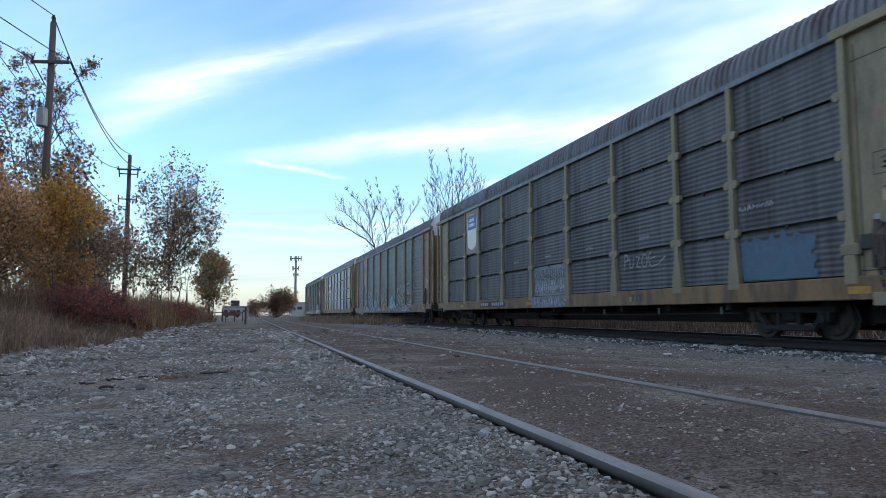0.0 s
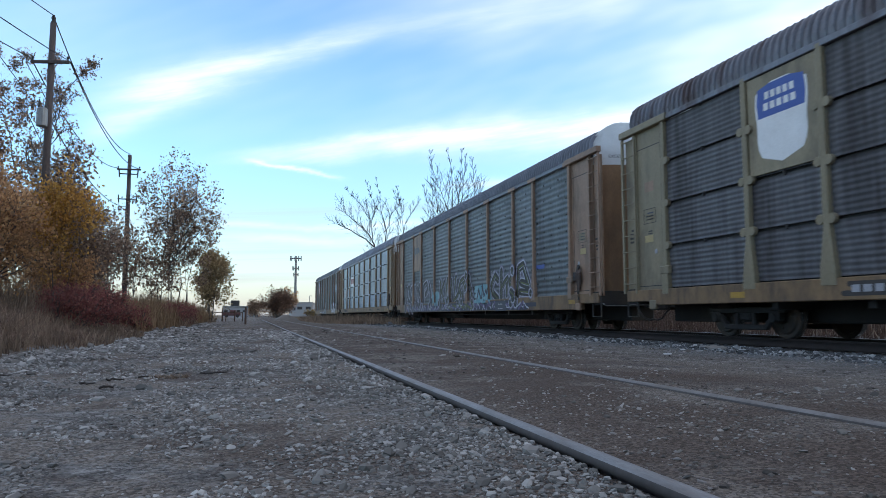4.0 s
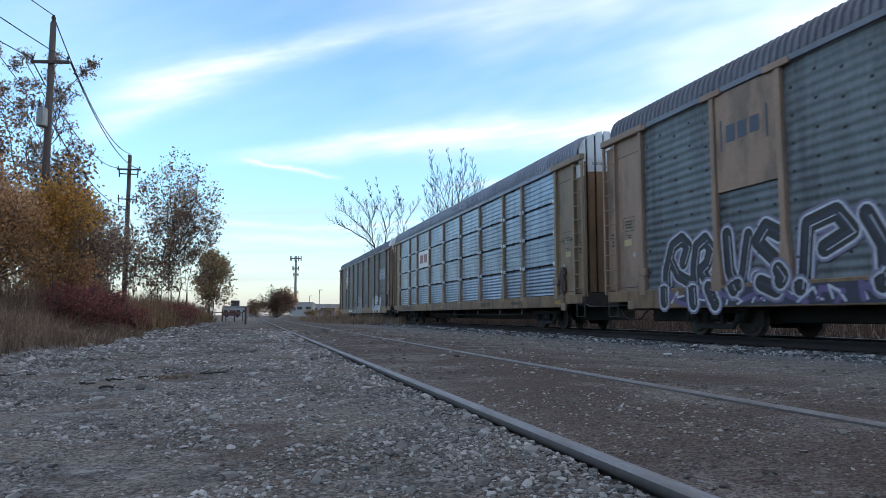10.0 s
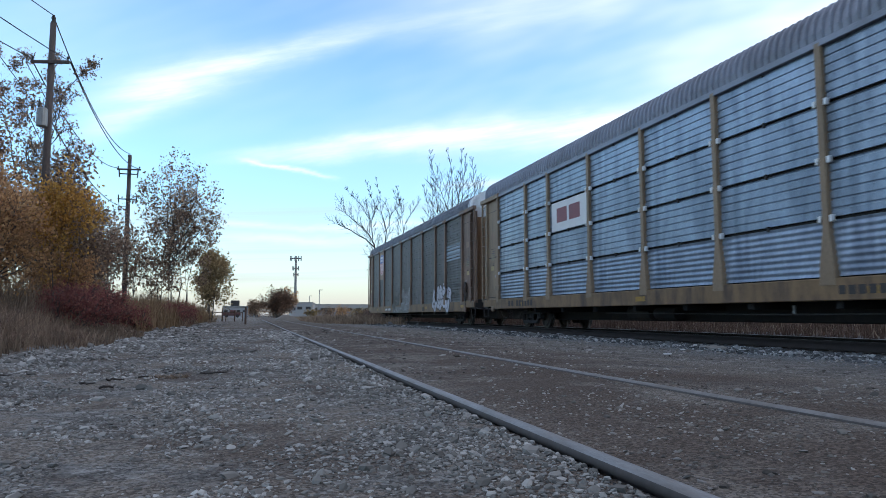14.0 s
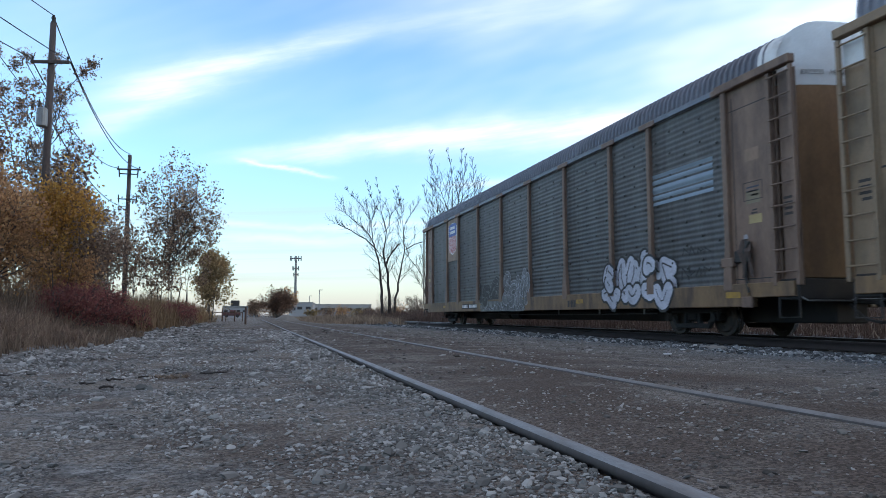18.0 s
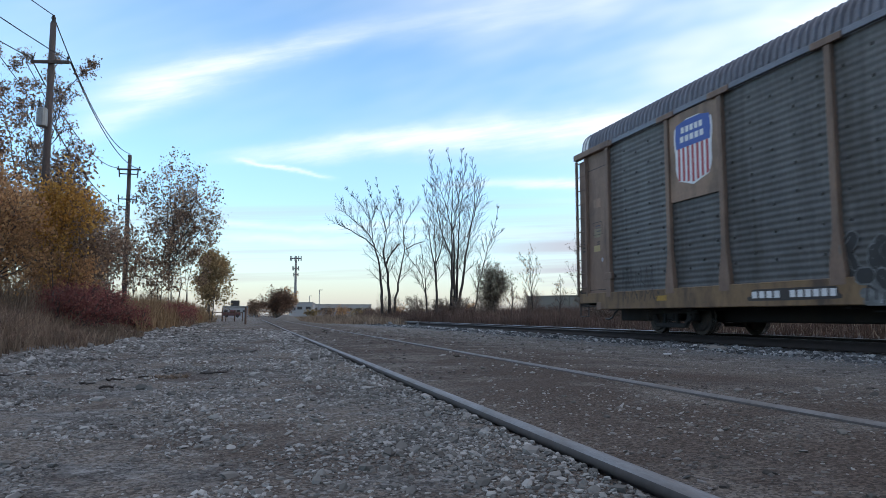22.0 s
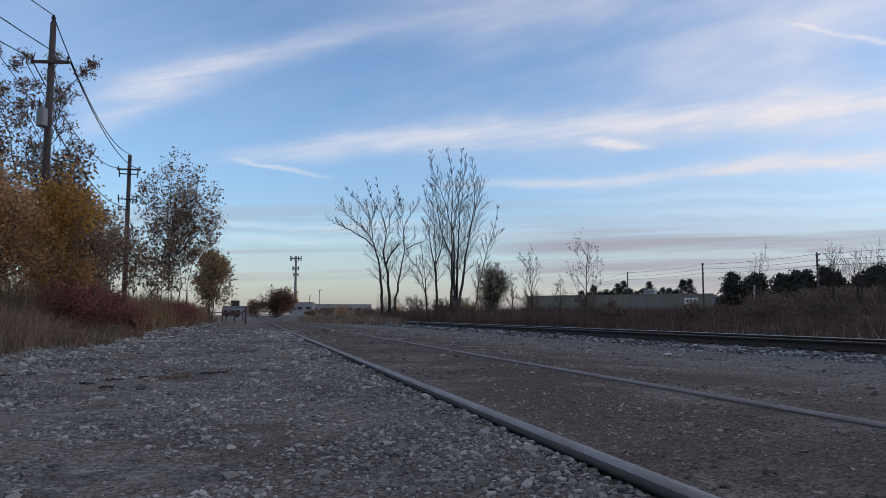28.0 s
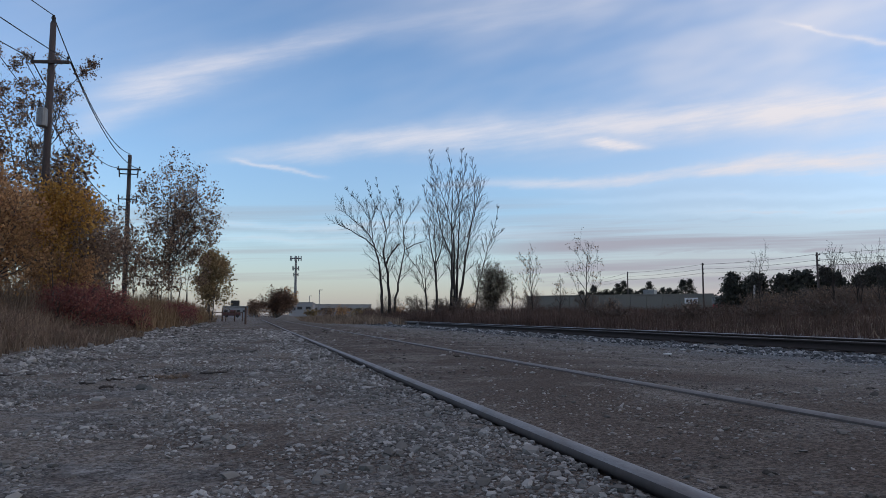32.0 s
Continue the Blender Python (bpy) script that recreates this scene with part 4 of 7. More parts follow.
tree("tall_tree", "tall half-bare tree with brown leaves at the verge", "tree", (-9.7, 26.6, 0.3), 9.6, 5, BARK_D, stems=3, r=0.17, last=3, kids=(8, 5, 4), lean=0.22,
     leaf=LEAF_BROWN, count=8500, size=0.07, spread=0.18, start=0.25, wide=4.4, leaf_top=0.8)
tree("tall_tree", "leafy brown tree at the verge", "tree", (-7.7, 32.6, 0.3), 7.4, 6, BARK_D, stems=3, r=0.10, last=3, kids=(8, 5, 4), lean=0.22,
     leaf=LEAF_BROWN, count=5500, size=0.085, spread=0.20, start=0.15, wide=3.6)
tree("shrubby_tree", "dense shrubby tree with rusty brown feathery leaves", "tree", (-5.6, 17.0, 0.25), 3.9, 7, BARK_D, stems=6, r=0.09, last=3, kids=(7, 5, 4), lean=0.28,
     leaf=LEAF_RUST, count=12000, size=0.045, spread=0.16, start=0.12, wide=3.2)
tree("shrubby_tree", "shrubby tree in dull brown autumn leaf", "tree", (-6.6, 19.8, 0.3), 4.4, 8, BARK_D, stems=5, r=0.07, last=3, kids=(7, 5, 4), lean=0.25,
     leaf=LEAF_RUST, count=9500, size=0.052, spread=0.18, start=0.12, wide=3.6)
tree("golden_bush", "bush with bright golden yellow leaves", "bush", (-4.75, 20.4, 0.25), 4.2, 9, BARK_D, stems=5, r=0.045, last=3, kids=(6, 5, 4), lean=0.22,
     leaf=LEAF_GOLD, count=4600, size=0.05, spread=0.13, start=0.45, wide=1.7)
tree("shrubby_tree", "brown-leaved shrub tree behind the golden bush", "tree", (-5.9, 25.5, 0.3), 4.4, 10, BARK_D, stems=4, r=0.07, last=3, kids=(7, 5, 4), lean=0.25,
     leaf=LEAF_BROWN, count=9000, size=0.055, spread=0.18, start=0.2, wide=3.2)
for i, (x, y, h, w) in enumerate(((-7.4, 22.5, 3.2, 3.0), (-6.6, 28.0, 2.8, 2.8), (-5.3, 23.5, 2.2, 2.0), (-6.4, 31.5, 2.4, 2.6))):
    tree("verge_shrub", "dense brown-leaved shrub under the verge trees", "shrub", (x, y, 0.25), h, 130 + i, BARK_D, stems=7, r=0.04, last=3, kids=(6, 4, 3), lean=0.35,
         leaf=LEAF_RUST if i < 3 else LEAF_BROWN, count=4200, size=0.055, spread=0.16, start=0.05, group="verge shrubs", wide=w)
for i, (x, y, h, w) in enumerate(((-6.0, 35.0, 4.9, 3.4), (-6.9, 38.5, 5.8, 3.4), (-5.9, 40.5, 4.9, 3.2), (-7.6, 44.0, 6.2, 3.6), (-9.6, 40.0, 5.6, 3.2), (-5.2, 44.5, 4.2, 3.0))):
    tree("small_tree", "small open tree with sparse brown leaves", "tree", (x, y, 0.3), h, 20 + i, BARK_D, stems=3, r=0.06, last=3, kids=(7, 4, 4), lean=0.25,
         leaf=LEAF_BROWN, count=1300, size=0.08, spread=0.14, start=0.3, group="small verge trees", wide=w)
tree("broad_tree", "broad round-crowned tree with thin grey-brown leaves", "tree", (-4.15, 41.8, 0.25), 9.3, 31, BARK_D, stems=3, r=0.22, last=3, kids=(10, 6, 4), angle=(64, 52, 48), lean=0.13, up=0.03,
     leaf=LEAF_BROWN, count=6000, size=0.075, spread=0.14, start=0.3, wide=4.7, profile=((0.0, 0.2), (0.2, 0.5), (0.3, 0.8), (0.42, 1.7), (0.55, 2.5), (0.7, 2.8), (0.82, 2.5), (0.93, 1.6), (1.0, 0.5)))
tree("slim_tree", "slim tree with thin grey-brown leaves", "tree", (-3.45, 42.9, 0.25), 7.4, 33, BARK_D, stems=2, r=0.09, last=3, kids=(8, 5, 4), lean=0.16,
     leaf=LEAF_BROWN, count=2600, size=0.08, spread=0.14, start=0.3, wide=3.2, profile=((0.0, 0.2), (0.25, 0.8), (0.5, 1.5), (0.7, 1.7), (0.88, 1.1), (1.0, 0.4)))
tree("shrubby_tree", "full shrubby tree with olive-tan leaves", "tree", (-2.75, 58.0, 0.2), 5.9, 35, BARK_D, stems=4, r=0.09, last=3, kids=(7, 5, 4), lean=0.17,
     leaf=LEAF_TAN, count=6500, size=0.10, spread=0.24, start=0.02, wide=3.1, profile=((0.0, 0.8), (0.15, 1.2), (0.4, 1.5), (0.65, 1.35), (0.85, 0.9), (1.0, 0.35)))
for i, (x, y, h) in enumerate(((-3.75, 17.2, 1.0), (-3.55, 18.6, 1.1), (-3.5, 20.3, 1.1), (-3.9, 18.0, 1.2), (-3.4, 22.3, 0.7))):
    tree("red_shrub", "low dark red leafy shrub at the gravel edge", "shrub", (x, y, 0.1), h, 40 + i, BARK_D, stems=9, r=0.02, last=2, kids=(6, 4), angle=(40, 40), lean=0.45,
         leaf=LEAF_RED, count=3600, size=0.03, spread=0.09, start=0.1, group="red shrubs", wide=1.35)
for i, (x, y, h) in enumerate(((-3.3, 33.5, 0.9), (-3.2, 36.0, 0.95), (-3.1, 39.0, 0.9))):
    tree("red_shrub", "low purple-brown leafy shrub at the gravel edge", "shrub", (x, y, 0.1), h, 50 + i, BARK_D, stems=8, r=0.02, last=2, kids=(6, 4), angle=(40, 40), lean=0.4,
         leaf=LEAF_RED, count=2600, size=0.04, spread=0.12, start=0.1, group="red shrubs", wide=1.4)

# beyond the main track
def bank(seed, count, near_x, lift, material, label, wdt):
    blades("field_grass", label, "grass", lambda a, b: ((lambda y: (near_x + a ** 1.5 * (8 + y * 0.55), y))(1 + b ** 1.2 * 92)), count,
           lambda x, y: (lift + 0.012 * y + 0.006 * (x - 13)) * (0.85 - 0.30 * np.clip((x / np.maximum(y, 1) - 0.3) / 0.3, 0, 1)), wdt, material, seed, 0.6, 0.45)


bank(14, 70000, 13.4, 0.46, BANK, "tall brown dead grass on the bank behind the track", 0.008)
bank(16, 12000, 13.3, 0.34, BANK, "tan seed-headed grass on the bank behind the track", 0.008)
bank(17, 11000, 14.0, 0.60, WEED, "dark reddish weed stalks on the bank behind the track", 0.009)
blades("field_grass", "pale dry grass between the two tracks", "grass",
       lambda a, b: ((lambda y: (4.2 + a * 5.2, y))(42 + b * 55)), 12000, lambda x, y: 0.12 + 0.42 * np.clip((x - 4.2) / 3.5, 0, 1), 0.014, STRAW_D, 15, 0.5, 0.9)
THIN = 0.023


def limbed_tree(label, at, limbs, seed, bark, r=0.3, spread=0.18, twig=2.1, every=0.75, group="", leaf=None, count=0, size=0.07, name="bare_tree"):
    """A tree whose main limbs follow given lines (across, height), with side branches and twigs growing from them."""
    rng = random.Random(seed)
    root = thing(name, label, "tree", group, at=pose(*at))
    top = max(p[1] for limb in limbs for p in limb)
    tips = []
    for limb in limbs:
        sh = Shape()
        turn = rng.uniform(-spread, spread)
        base = limb[0]
        pts = [Vector((x, turn * (z - base[1]) * 0.8 + (base[0] if base[1] > 1 else 0) * 0.2, z)) for x, z in limb]
        fine = []
        for p, q in zip(pts, pts[1:]):
            n = max(1, round((q - p).length / 0.9))
            fine += [p.lerp(q, i / n) + Vector((rng.gauss(0, 0.05), rng.gauss(0, 0.08), 0)) * min(1, i) for i in range(n)]
        fine.append(pts[-1])
        thick = lambda z: max(THIN * 1.2, r * max(0.0, 1 - z / (top * 1.04)) ** 1.5 * (0.6 if base[1] < 1 else 0.55))
        sh.tube(fine, [thick(p.z) for p in fine], 7, caps=False)
        side = 1
        for i in range(1, len(fine)):
            p, d = fine[i], (fine[i] - fine[i - 1]).normalized()
            f = p.z / top
            if f < 0.22 or rng.random() > 0.72 / every:
                continue
            for _ in range(1 if leaf else 2):
                side = -side
                along = rng.uniform(0.5, 1.0) + (0 if leaf else 1.1 * f * f)
                out = (d * along + Vector((side * rng.uniform(0.5, 1.0), rng.uniform(-0.8, 0.8), rng.uniform(0.0, 0.5)))).normalized()
                ln = twig * rng.uniform(0.6, 1.35) * (1.25 - 0.65 * f)
                ln *= min(1.0, max(0.3 if leaf else 0.36, (top - p.z) / 4.0))
                grow(sh, rng, p, out, ln, max(THIN, thick(p.z) * 0.35), 1, 3 if leaf else 2, tips, 0.07, 0.06, (0, 4 if leaf else 8, 3), (0, 36, 38), 0.2)
        part("trunk" if base[1] < 1 else "limb", sh, bark, root, smooth=True)
    if leaf:
        v, f = leaves(rng, tips, count, size, 0.14)
        part("crown", big_mesh("crown", v, f, leaf), leaf, root)
    return root


THIN = 0.015
limbed_tree("tall bare forked tree with a wide crown behind the track", (14.8, 78.0, 0.3),
            [[(-0.4, -0.3), (-0.5, 3.0), (-0.8, 5.8), (-1.4, 8.0), (-2.1, 9.3), (-3.3, 10.4), (-4.6, 11.4), (-5.1, 12.5)], [(-2.0, 9.3), (-1.9, 10.6), (-2.7, 12.1), (-4.4, 13.8)],
             [(-1.6, 8.6), (-1.8, 10.6), (-1.5, 12.4), (-2.4, 14.5)], [(0.4, -0.3), (0.3, 2.5), (0.1, 4.7), (-0.5, 7.1), (-0.2, 9.5), (-0.8, 11.5), (-1.0, 13.5), (-1.4, 15.0)],
             [(-0.3, 9.5), (0.3, 10.2), (0.3, 11.3), (1.3, 12.7)], [(-1.2, 7.5), (-2.4, 8.6), (-4.0, 9.5), (-5.4, 10.1)], [(-0.1, 5.8), (0.7, 7.3), (1.4, 8.2)]], 61, BARK_BARE, 0.34, every=0.6, group="bare trees")
limbed_tree("slim bare tree with a bowed trunk behind the track", (15.8, 78.6, 0.3),
            [[(0.0, -0.3), (0.2, 2.2), (0.7, 4.5), (1.4, 7.6), (1.3, 10.3), (1.1, 12.5), (0.7, 14.8)], [(1.3, 10.7), (1.9, 11.7), (2.7, 13.1)], [(1.4, 7.7), (2.4, 8.3), (3.4, 8.6)],
             [(1.2, 11.5), (0.6, 12.6), (0.1, 14.0)]], 62, BARK_BARE, 0.27, every=0.6, group="bare trees")
limbed_tree("leaning bare sapling pair beside the tall bare trees", (16.0, 64.2, 0.3),
            [[(0.0, -0.3), (0.0, 1.5), (-0.5, 3.9), (-1.7, 5.5), (-2.2, 7.2)], [(0.0, 1.6), (-0.3, 4.4), (-0.6, 6.4)]], 63, BARK_BARE, 0.17, twig=1.8, every=0.6, group="bare trees")
limbed_tree("tall narrow bare tree with upright limbs", (16.8, 63.9, 0.3),
            [[(0.0, -0.3), (0.0, 4.1), (-0.4, 5.9), (-0.8, 8.4), (-0.8, 10.6), (-1.2, 12.1)], [(0.0, 3.7), (0.0, 6.6), (-0.2, 9.4), (-0.3, 12.1)], [(0.0, 5.0), (0.6, 7.0), (0.5, 9.5)]], 64, BARK_BARE, 0.25, twig=1.8, every=0.6, group="bare trees")
limbed_tree("tall bare many-stemmed tree with upright limbs", (18.3, 63.2, 0.3),
            [[(-0.2, -0.3), (-0.2, 4.8), (-0.3, 8.5), (-1.0, 10.9), (-2.1, 13.6), (-2.3, 15.1)], [(0.0, -0.3), (0.0, 5.6), (-0.3, 9.4), (-0.2, 12.2), (-0.7, 15.2)], [(0.25, -0.3), (0.4, 5.9), (0.5, 9.5), (0.9, 12.3), (1.1, 14.9)],
             [(0.45, -0.3), (1.1, 5.6), (1.7, 8.6), (2.0, 11.4), (1.8, 14.6)], [(-0.2, 5.6), (-1.0, 7.7), (-1.4, 9.9), (-1.5, 12.5)], [(0.0, 8.1), (0.5, 12.2), (0.6, 15.3)], [(1.4, 7.5), (2.2, 9.6), (2.7, 12.0)]], 65, BARK_BARE, 0.28, every=0.6, group="bare trees")
limbed_tree("slim leaning bare tree beside a dark bush", (20.0, 62.6, 0.3),
            [[(0.0, -0.3), (0.3, 2.4), (0.8, 4.9), (1.4, 7.1), (2.0, 9.9)], [(1.3, 6.7), (2.0, 7.4), (2.7, 7.9)]], 66, BARK_BARE, 0.16, twig=1.8, every=0.6, group="bare trees")
THIN = 0.014
limbed_tree("tall half-bare tree with arching limbs behind the pole", (-8.2, 33.0, 0.3),
            [[(0.0, -0.3), (0.05, 3.0), (0.1, 4.7), (0.1, 6.3), (0.3, 7.8), (0.6, 9.3), (1.2, 10.1), (1.7, 10.5)], [(0.3, 7.7), (0.1, 9.2), (0.1, 10.1), (-0.1, 10.9)],
             [(0.0, 4.5), (-0.1, 6.0), (-0.5, 7.7), (-1.0, 8.7), (-2.0, 9.5)], [(-0.9, 8.4), (-1.0, 9.6), (-1.6, 10.4), (-2.1, 11.1)], [(-0.3, 4.6), (-1.2, 6.0), (-1.5, 7.7), (-1.9, 8.8)],
             [(0.1, 8.6), (-0.5, 9.8), (-1.1, 10.9)]], 67, BARK_D, 0.17, twig=1.7, every=0.6, leaf=LEAF_BROWN, count=5400, size=0.055, name="tall_tree")
THIN = 0.012
tree("round_bush", "dark bush with a few leaves remaining", "bush", (19.9, 56.6, 0.4), 4.6, 80, BARK_D, stems=9, r=0.04, last=3, kids=(7, 5, 4), lean=0.3,
     leaf=LEAF_DUN, count=7500, size=0.055, spread=0.16, start=0.1, wide=3.6)
for i, (x, y, h, c) in enumerate(((22.2, 53.6, 6.0, 420), (25.0, 50.2, 6.7, 420), (23.7, 51.9, 3.4, 160), (20.9, 55.0, 2.6, 120))):
    tree("young_tree", "young slender tree with a few last leaves", "tree", (x, y, 0.4), h, 90 + i, BARK_BARE, stems=1, r=0.11, last=3, kids=(12, 4, 3), angle=(48, 40, 40), lean=0.08, up=0.05, start=0.18,
         leaf=LEAF_BROWN, count=c, size=0.055, spread=0.08, group="young trees", wide=h * 0.46)
for i, (x, y, h) in enumerate(((38.1, 46.4, 5.8), (43.2, 44.5, 5.8), (44.5, 43.8, 5.0), (43.8, 41.0, 5.6))):
    tree("young_tree", "young bare tree standing in the field", "tree", (x, y, 0.5), h, 100 + i, BARK_BARE, stems=2 if i else 1, r=0.12, last=3, kids=(10, 4, 4), angle=(38, 40, 40), lean=0.12, up=0.06, start=0.3, group="young trees", wide=2.4)
for i, (x, y, h) in enumerate(((15.2, 77.5, 2.6), (31.0, 45.0, 1.3), (27.0, 50.0, 1.5), (46.0, 52.0, 2.4), (41.0, 50.0, 2.2))):
    tree("low_bush", "low dark bush in the dead grass", "bush", (x, y, 0.4), h, 110 + i, BARK_D, stems=6, r=0.03, last=2, kids=(6, 5), angle=(40, 40), lean=0.4,
         leaf=LEAF_BROWN, count=500, size=0.05, spread=0.15, start=0.1, wide=h * 1.2)


def conifer(at, h, seed, group, wide):
    """A dense pine: a trunk and tiers of needle clumps with an uneven outline."""
    rng = random.Random(seed)
    root = thing("pine_tree", "dark dense pine tree behind the field", "tree", group, at=pose(*at))
    part("trunk", Shape().tube([(0, 0, -0.2), (0, 0, h * 0.9)], [0.16, 0.03], 6), BARK_D, root)
    tips = []
    for k in range(170):
        f = rng.random() ** 0.9
        z = h * (0.04 + 0.94 * f)
        rad = wide / 2 * (1 - f) ** 0.45 * rng.uniform(0.4, 1.15) + 0.12
        a = rng.random() * 6.283
        tips.append((Vector((math.cos(a) * rad, math.sin(a) * rad, z)), Vector((0, 0, 1))))
        tips.append((Vector((math.cos(a) * rad * 0.5, math.sin(a) * rad * 0.5, z)), Vector((0, 0, 1))))
    v, f = leaves(rng, tips, 2600, 0.2, 0.2)
    part("crown", big_mesh("crown", v, f, NEEDLE), NEEDLE, root)


prng = random.Random(4)
for k in range(26):
    f = k / 25
    conifer((68.6 + 10.9 * f + prng.uniform(-1, 1), 90.5 - 23 * f + prng.uniform(-1.5, 1.5), 0.3), prng.uniform(4.6, 6.6), 200 + k, "pines by the field", prng.uniform(4.2, 6.0))
for k in range(18):
    f = k / 17
    conifer((94 + 19 * f, 190 - 25 * f, 0.0), prng.uniform(7.0, 10.2), 220 + k, "far pines", prng.uniform(4, 6))
tree("autumn_tree", "brown round tree beyond the road", "tree", (6.0, 150, -0.2), 6.3, 240, BARK_D, stems=8, r=0.1, last=3, kids=(6, 5, 4), lean=0.35, leaf=LEAF_DARK, count=9000, size=0.15, spread=0.35, start=0.02, wide=6.8)
tree("autumn_tree", "thin brown tree beyond the road", "tree", (8.6, 160, 0.0), 6.6, 241, BARK_D, stems=2, r=0.1, last=3, kids=(6, 5, 4), lean=0.15, leaf=LEAF_RUST, count=2600, size=0.13, spread=0.3, start=0.2, wide=4.0)
tree("autumn_tree", "low brown bushy tree beyond the road", "tree", (2.2, 190, 0.0), 4.6, 242, BARK_D, stems=5, r=0.1, last=3, kids=(5, 4, 4), lean=0.3, leaf=LEAF_BROWN, count=2600, size=0.2, spread=0.4, start=0.1, wide=5)
for i in range(9):
    tree("far_bush", "low brown scrub by the distant road", "bush", (13 + i * 2.2, 150 - i * 6.5, 0.0), 1.7 + 0.3 * (i % 3), 250 + i, BARK_D, stems=5, r=0.04, last=2, kids=(5, 4), angle=(45, 45), lean=0.6,
         leaf=(LEAF_OLIVE, LEAF_BROWN, LEAF_RUST)[i % 3], count=1300, size=0.11, spread=0.25, start=0.1, group="distant scrub", wide=3.4)
SCRUB = mat("brown_twigs", (0.15, 0.115, 0.095), 0.95, var=0.3)
THIN = 0.016
for i in range(20):
    f = i / 19
    tree("bare_scrub", "bare brown twiggy scrub in front of the pines", "shrub", (49.0 + 8.0 * f + prng.uniform(-0.8, 0.8), 60.0 - 7.0 * f + prng.uniform(-3, 3), 0.4), prng.uniform(1.7, 3.0), 270 + i, SCRUB, stems=7, r=0.05, last=3, kids=(6, 5, 3),
         lean=0.35, start=0.1, leaf=LEAF_BROWN, count=700, size=0.06, spread=0.15, group="bare field scrub", wide=prng.uniform(2.8, 4.4))
for i, (x, y, h, w) in enumerate(((20.5, 60.0, 2.2, 3.0), (18.6, 62.0, 2.0, 2.6), (16.4, 70.0, 2.2, 2.8), (17.2, 64.0, 1.8, 2.4), (22.5, 55.0, 2.3, 2.6), (25.5, 50.5, 2.0, 2.4))):
    tree("bare_scrub", "low bare brown brush in the dead grass", "shrub", (x, y, 0.4), h, 290 + i, SCRUB, stems=9, r=0.03, last=2, kids=(7, 5), angle=(40, 40), lean=0.45,
         start=0.1, leaf=LEAF_BROWN, count=250, size=0.05, spread=0.12, group="bare field scrub", wide=w)
THIN = 0.012
for i in range(16):
    f = (i + 0.5) / 16
    a = radians(YAW - 4 + 36 * f)
    d = prng.uniform(25, 40)
    if math.sin(a) * d > 14.8:
        tree("bare_scrub", "low tangled red-brown brush on the bank", "shrub", (math.sin(a) * d, math.cos(a) * d, 0.35), prng.uniform(0.5, 0.85), 310 + i, SCRUB, stems=10, r=0.02, last=2, kids=(7, 5), angle=(42, 40), lean=0.5,
             start=0.05, leaf=LEAF_RED_D, count=900, size=0.035, spread=0.12, group="bank brush", wide=prng.uniform(1.6, 2.6))
EDGE_WEED = leaf_material("edge_weeds", (0.14, 0.095, 0.072), (0.27, 0.185, 0.135), (0.44, 0.33, 0.235))
blades("edge_weeds", "tangled dead brown weeds at the gravel edge", "weeds", lambda a, b: ((lambda y: (edge(y) - 0.35 - a ** 1.3 * 1.6, y))(7.5 + b ** 1.3 * 40)), 13000,
       lambda x, y: 0.34 + 0.22 * np.clip((-3.1 - x) / 0.8, 0, 2), 0.011, EDGE_WEED, 92, 0.9, 0.8)


# ---------------- poles and wires ----------------
def utility_pole(at, h, r, arms, label, transformer=False, group="wooden utility poles", cutouts=False):
    root = thing("utility_pole", label, "utility pole", group, at=pose(*at))
    part("pole", Shape().tube([(0, 0, -0.4), (0, 0, h * 0.5), (0, 0, h)], [r, r * 0.86, r * 0.68], 12), POLE, root, smooth=True)
    for z, half, ang in arms:
        c, s = math.cos(radians(ang)), math.sin(radians(ang))
        arm = part("crossarm", Shape().cbox(-half, half, -0.05, 0.05, -0.06, 0.06, 0.01), POLE, root, at=pose(0, -r, z, 0, 0, ang))
        for k in (-1, 0, 1) if half > 1.0 else (-1, 1):
            part("insulator", cached("insulator", lambda: Shape().tube([(0, 0, 0.05), (0, 0, 0.13), (0, 0, 0.15), (0, 0, 0.2), (0, 0, 0.24)], [0.02, 0.03, 0.055, 0.05, 0.02], 8).mesh("insulator", DARK)), DARK, arm,
                 at=pose(k * half * 0.9, 0, 0))
    if transformer:
        tf = part("transformer", Shape().tube([(0, 0, 0.25), (0, 0, 0.28), (0, 0, 0.95), (0, 0, 1.0)], [0.16, 0.2, 0.2, 0.14], 14), METAL, root, "grey can transformer", at=pose(-0.12, -r - 0.27, h - 4.6), smooth=False)
        for k in (-0.12, 0.12):
            part("bushing", Shape().tube([(k, 0, 1.0), (k, 0, 1.2), (k, 0, 1.35)], [0.05, 0.035, 0.02], 8), DARK, tf)
        part("arrester", Shape().tube([(-0.34, 0, 0.9), (-0.34, 0, 1.25)], 0.06, 8), DARK, tf)
    if cutouts:
        for z, sp in ((h - 1.5, 0.62), (h - 3.4, 0.6)):
            br = part("cutout_bracket", Shape().box(-sp, sp, -0.03, 0.03, -0.04, 0.04), DARK, root, at=pose(0, -r, z))
            for k in (-1, 0.2, 1):
                part("fuse_cutout", Shape().tube([(k * sp, -0.08, -0.28), (k * sp * 1.06, -0.12, 0.3)], 0.05, 7), DARK, br)
    return root


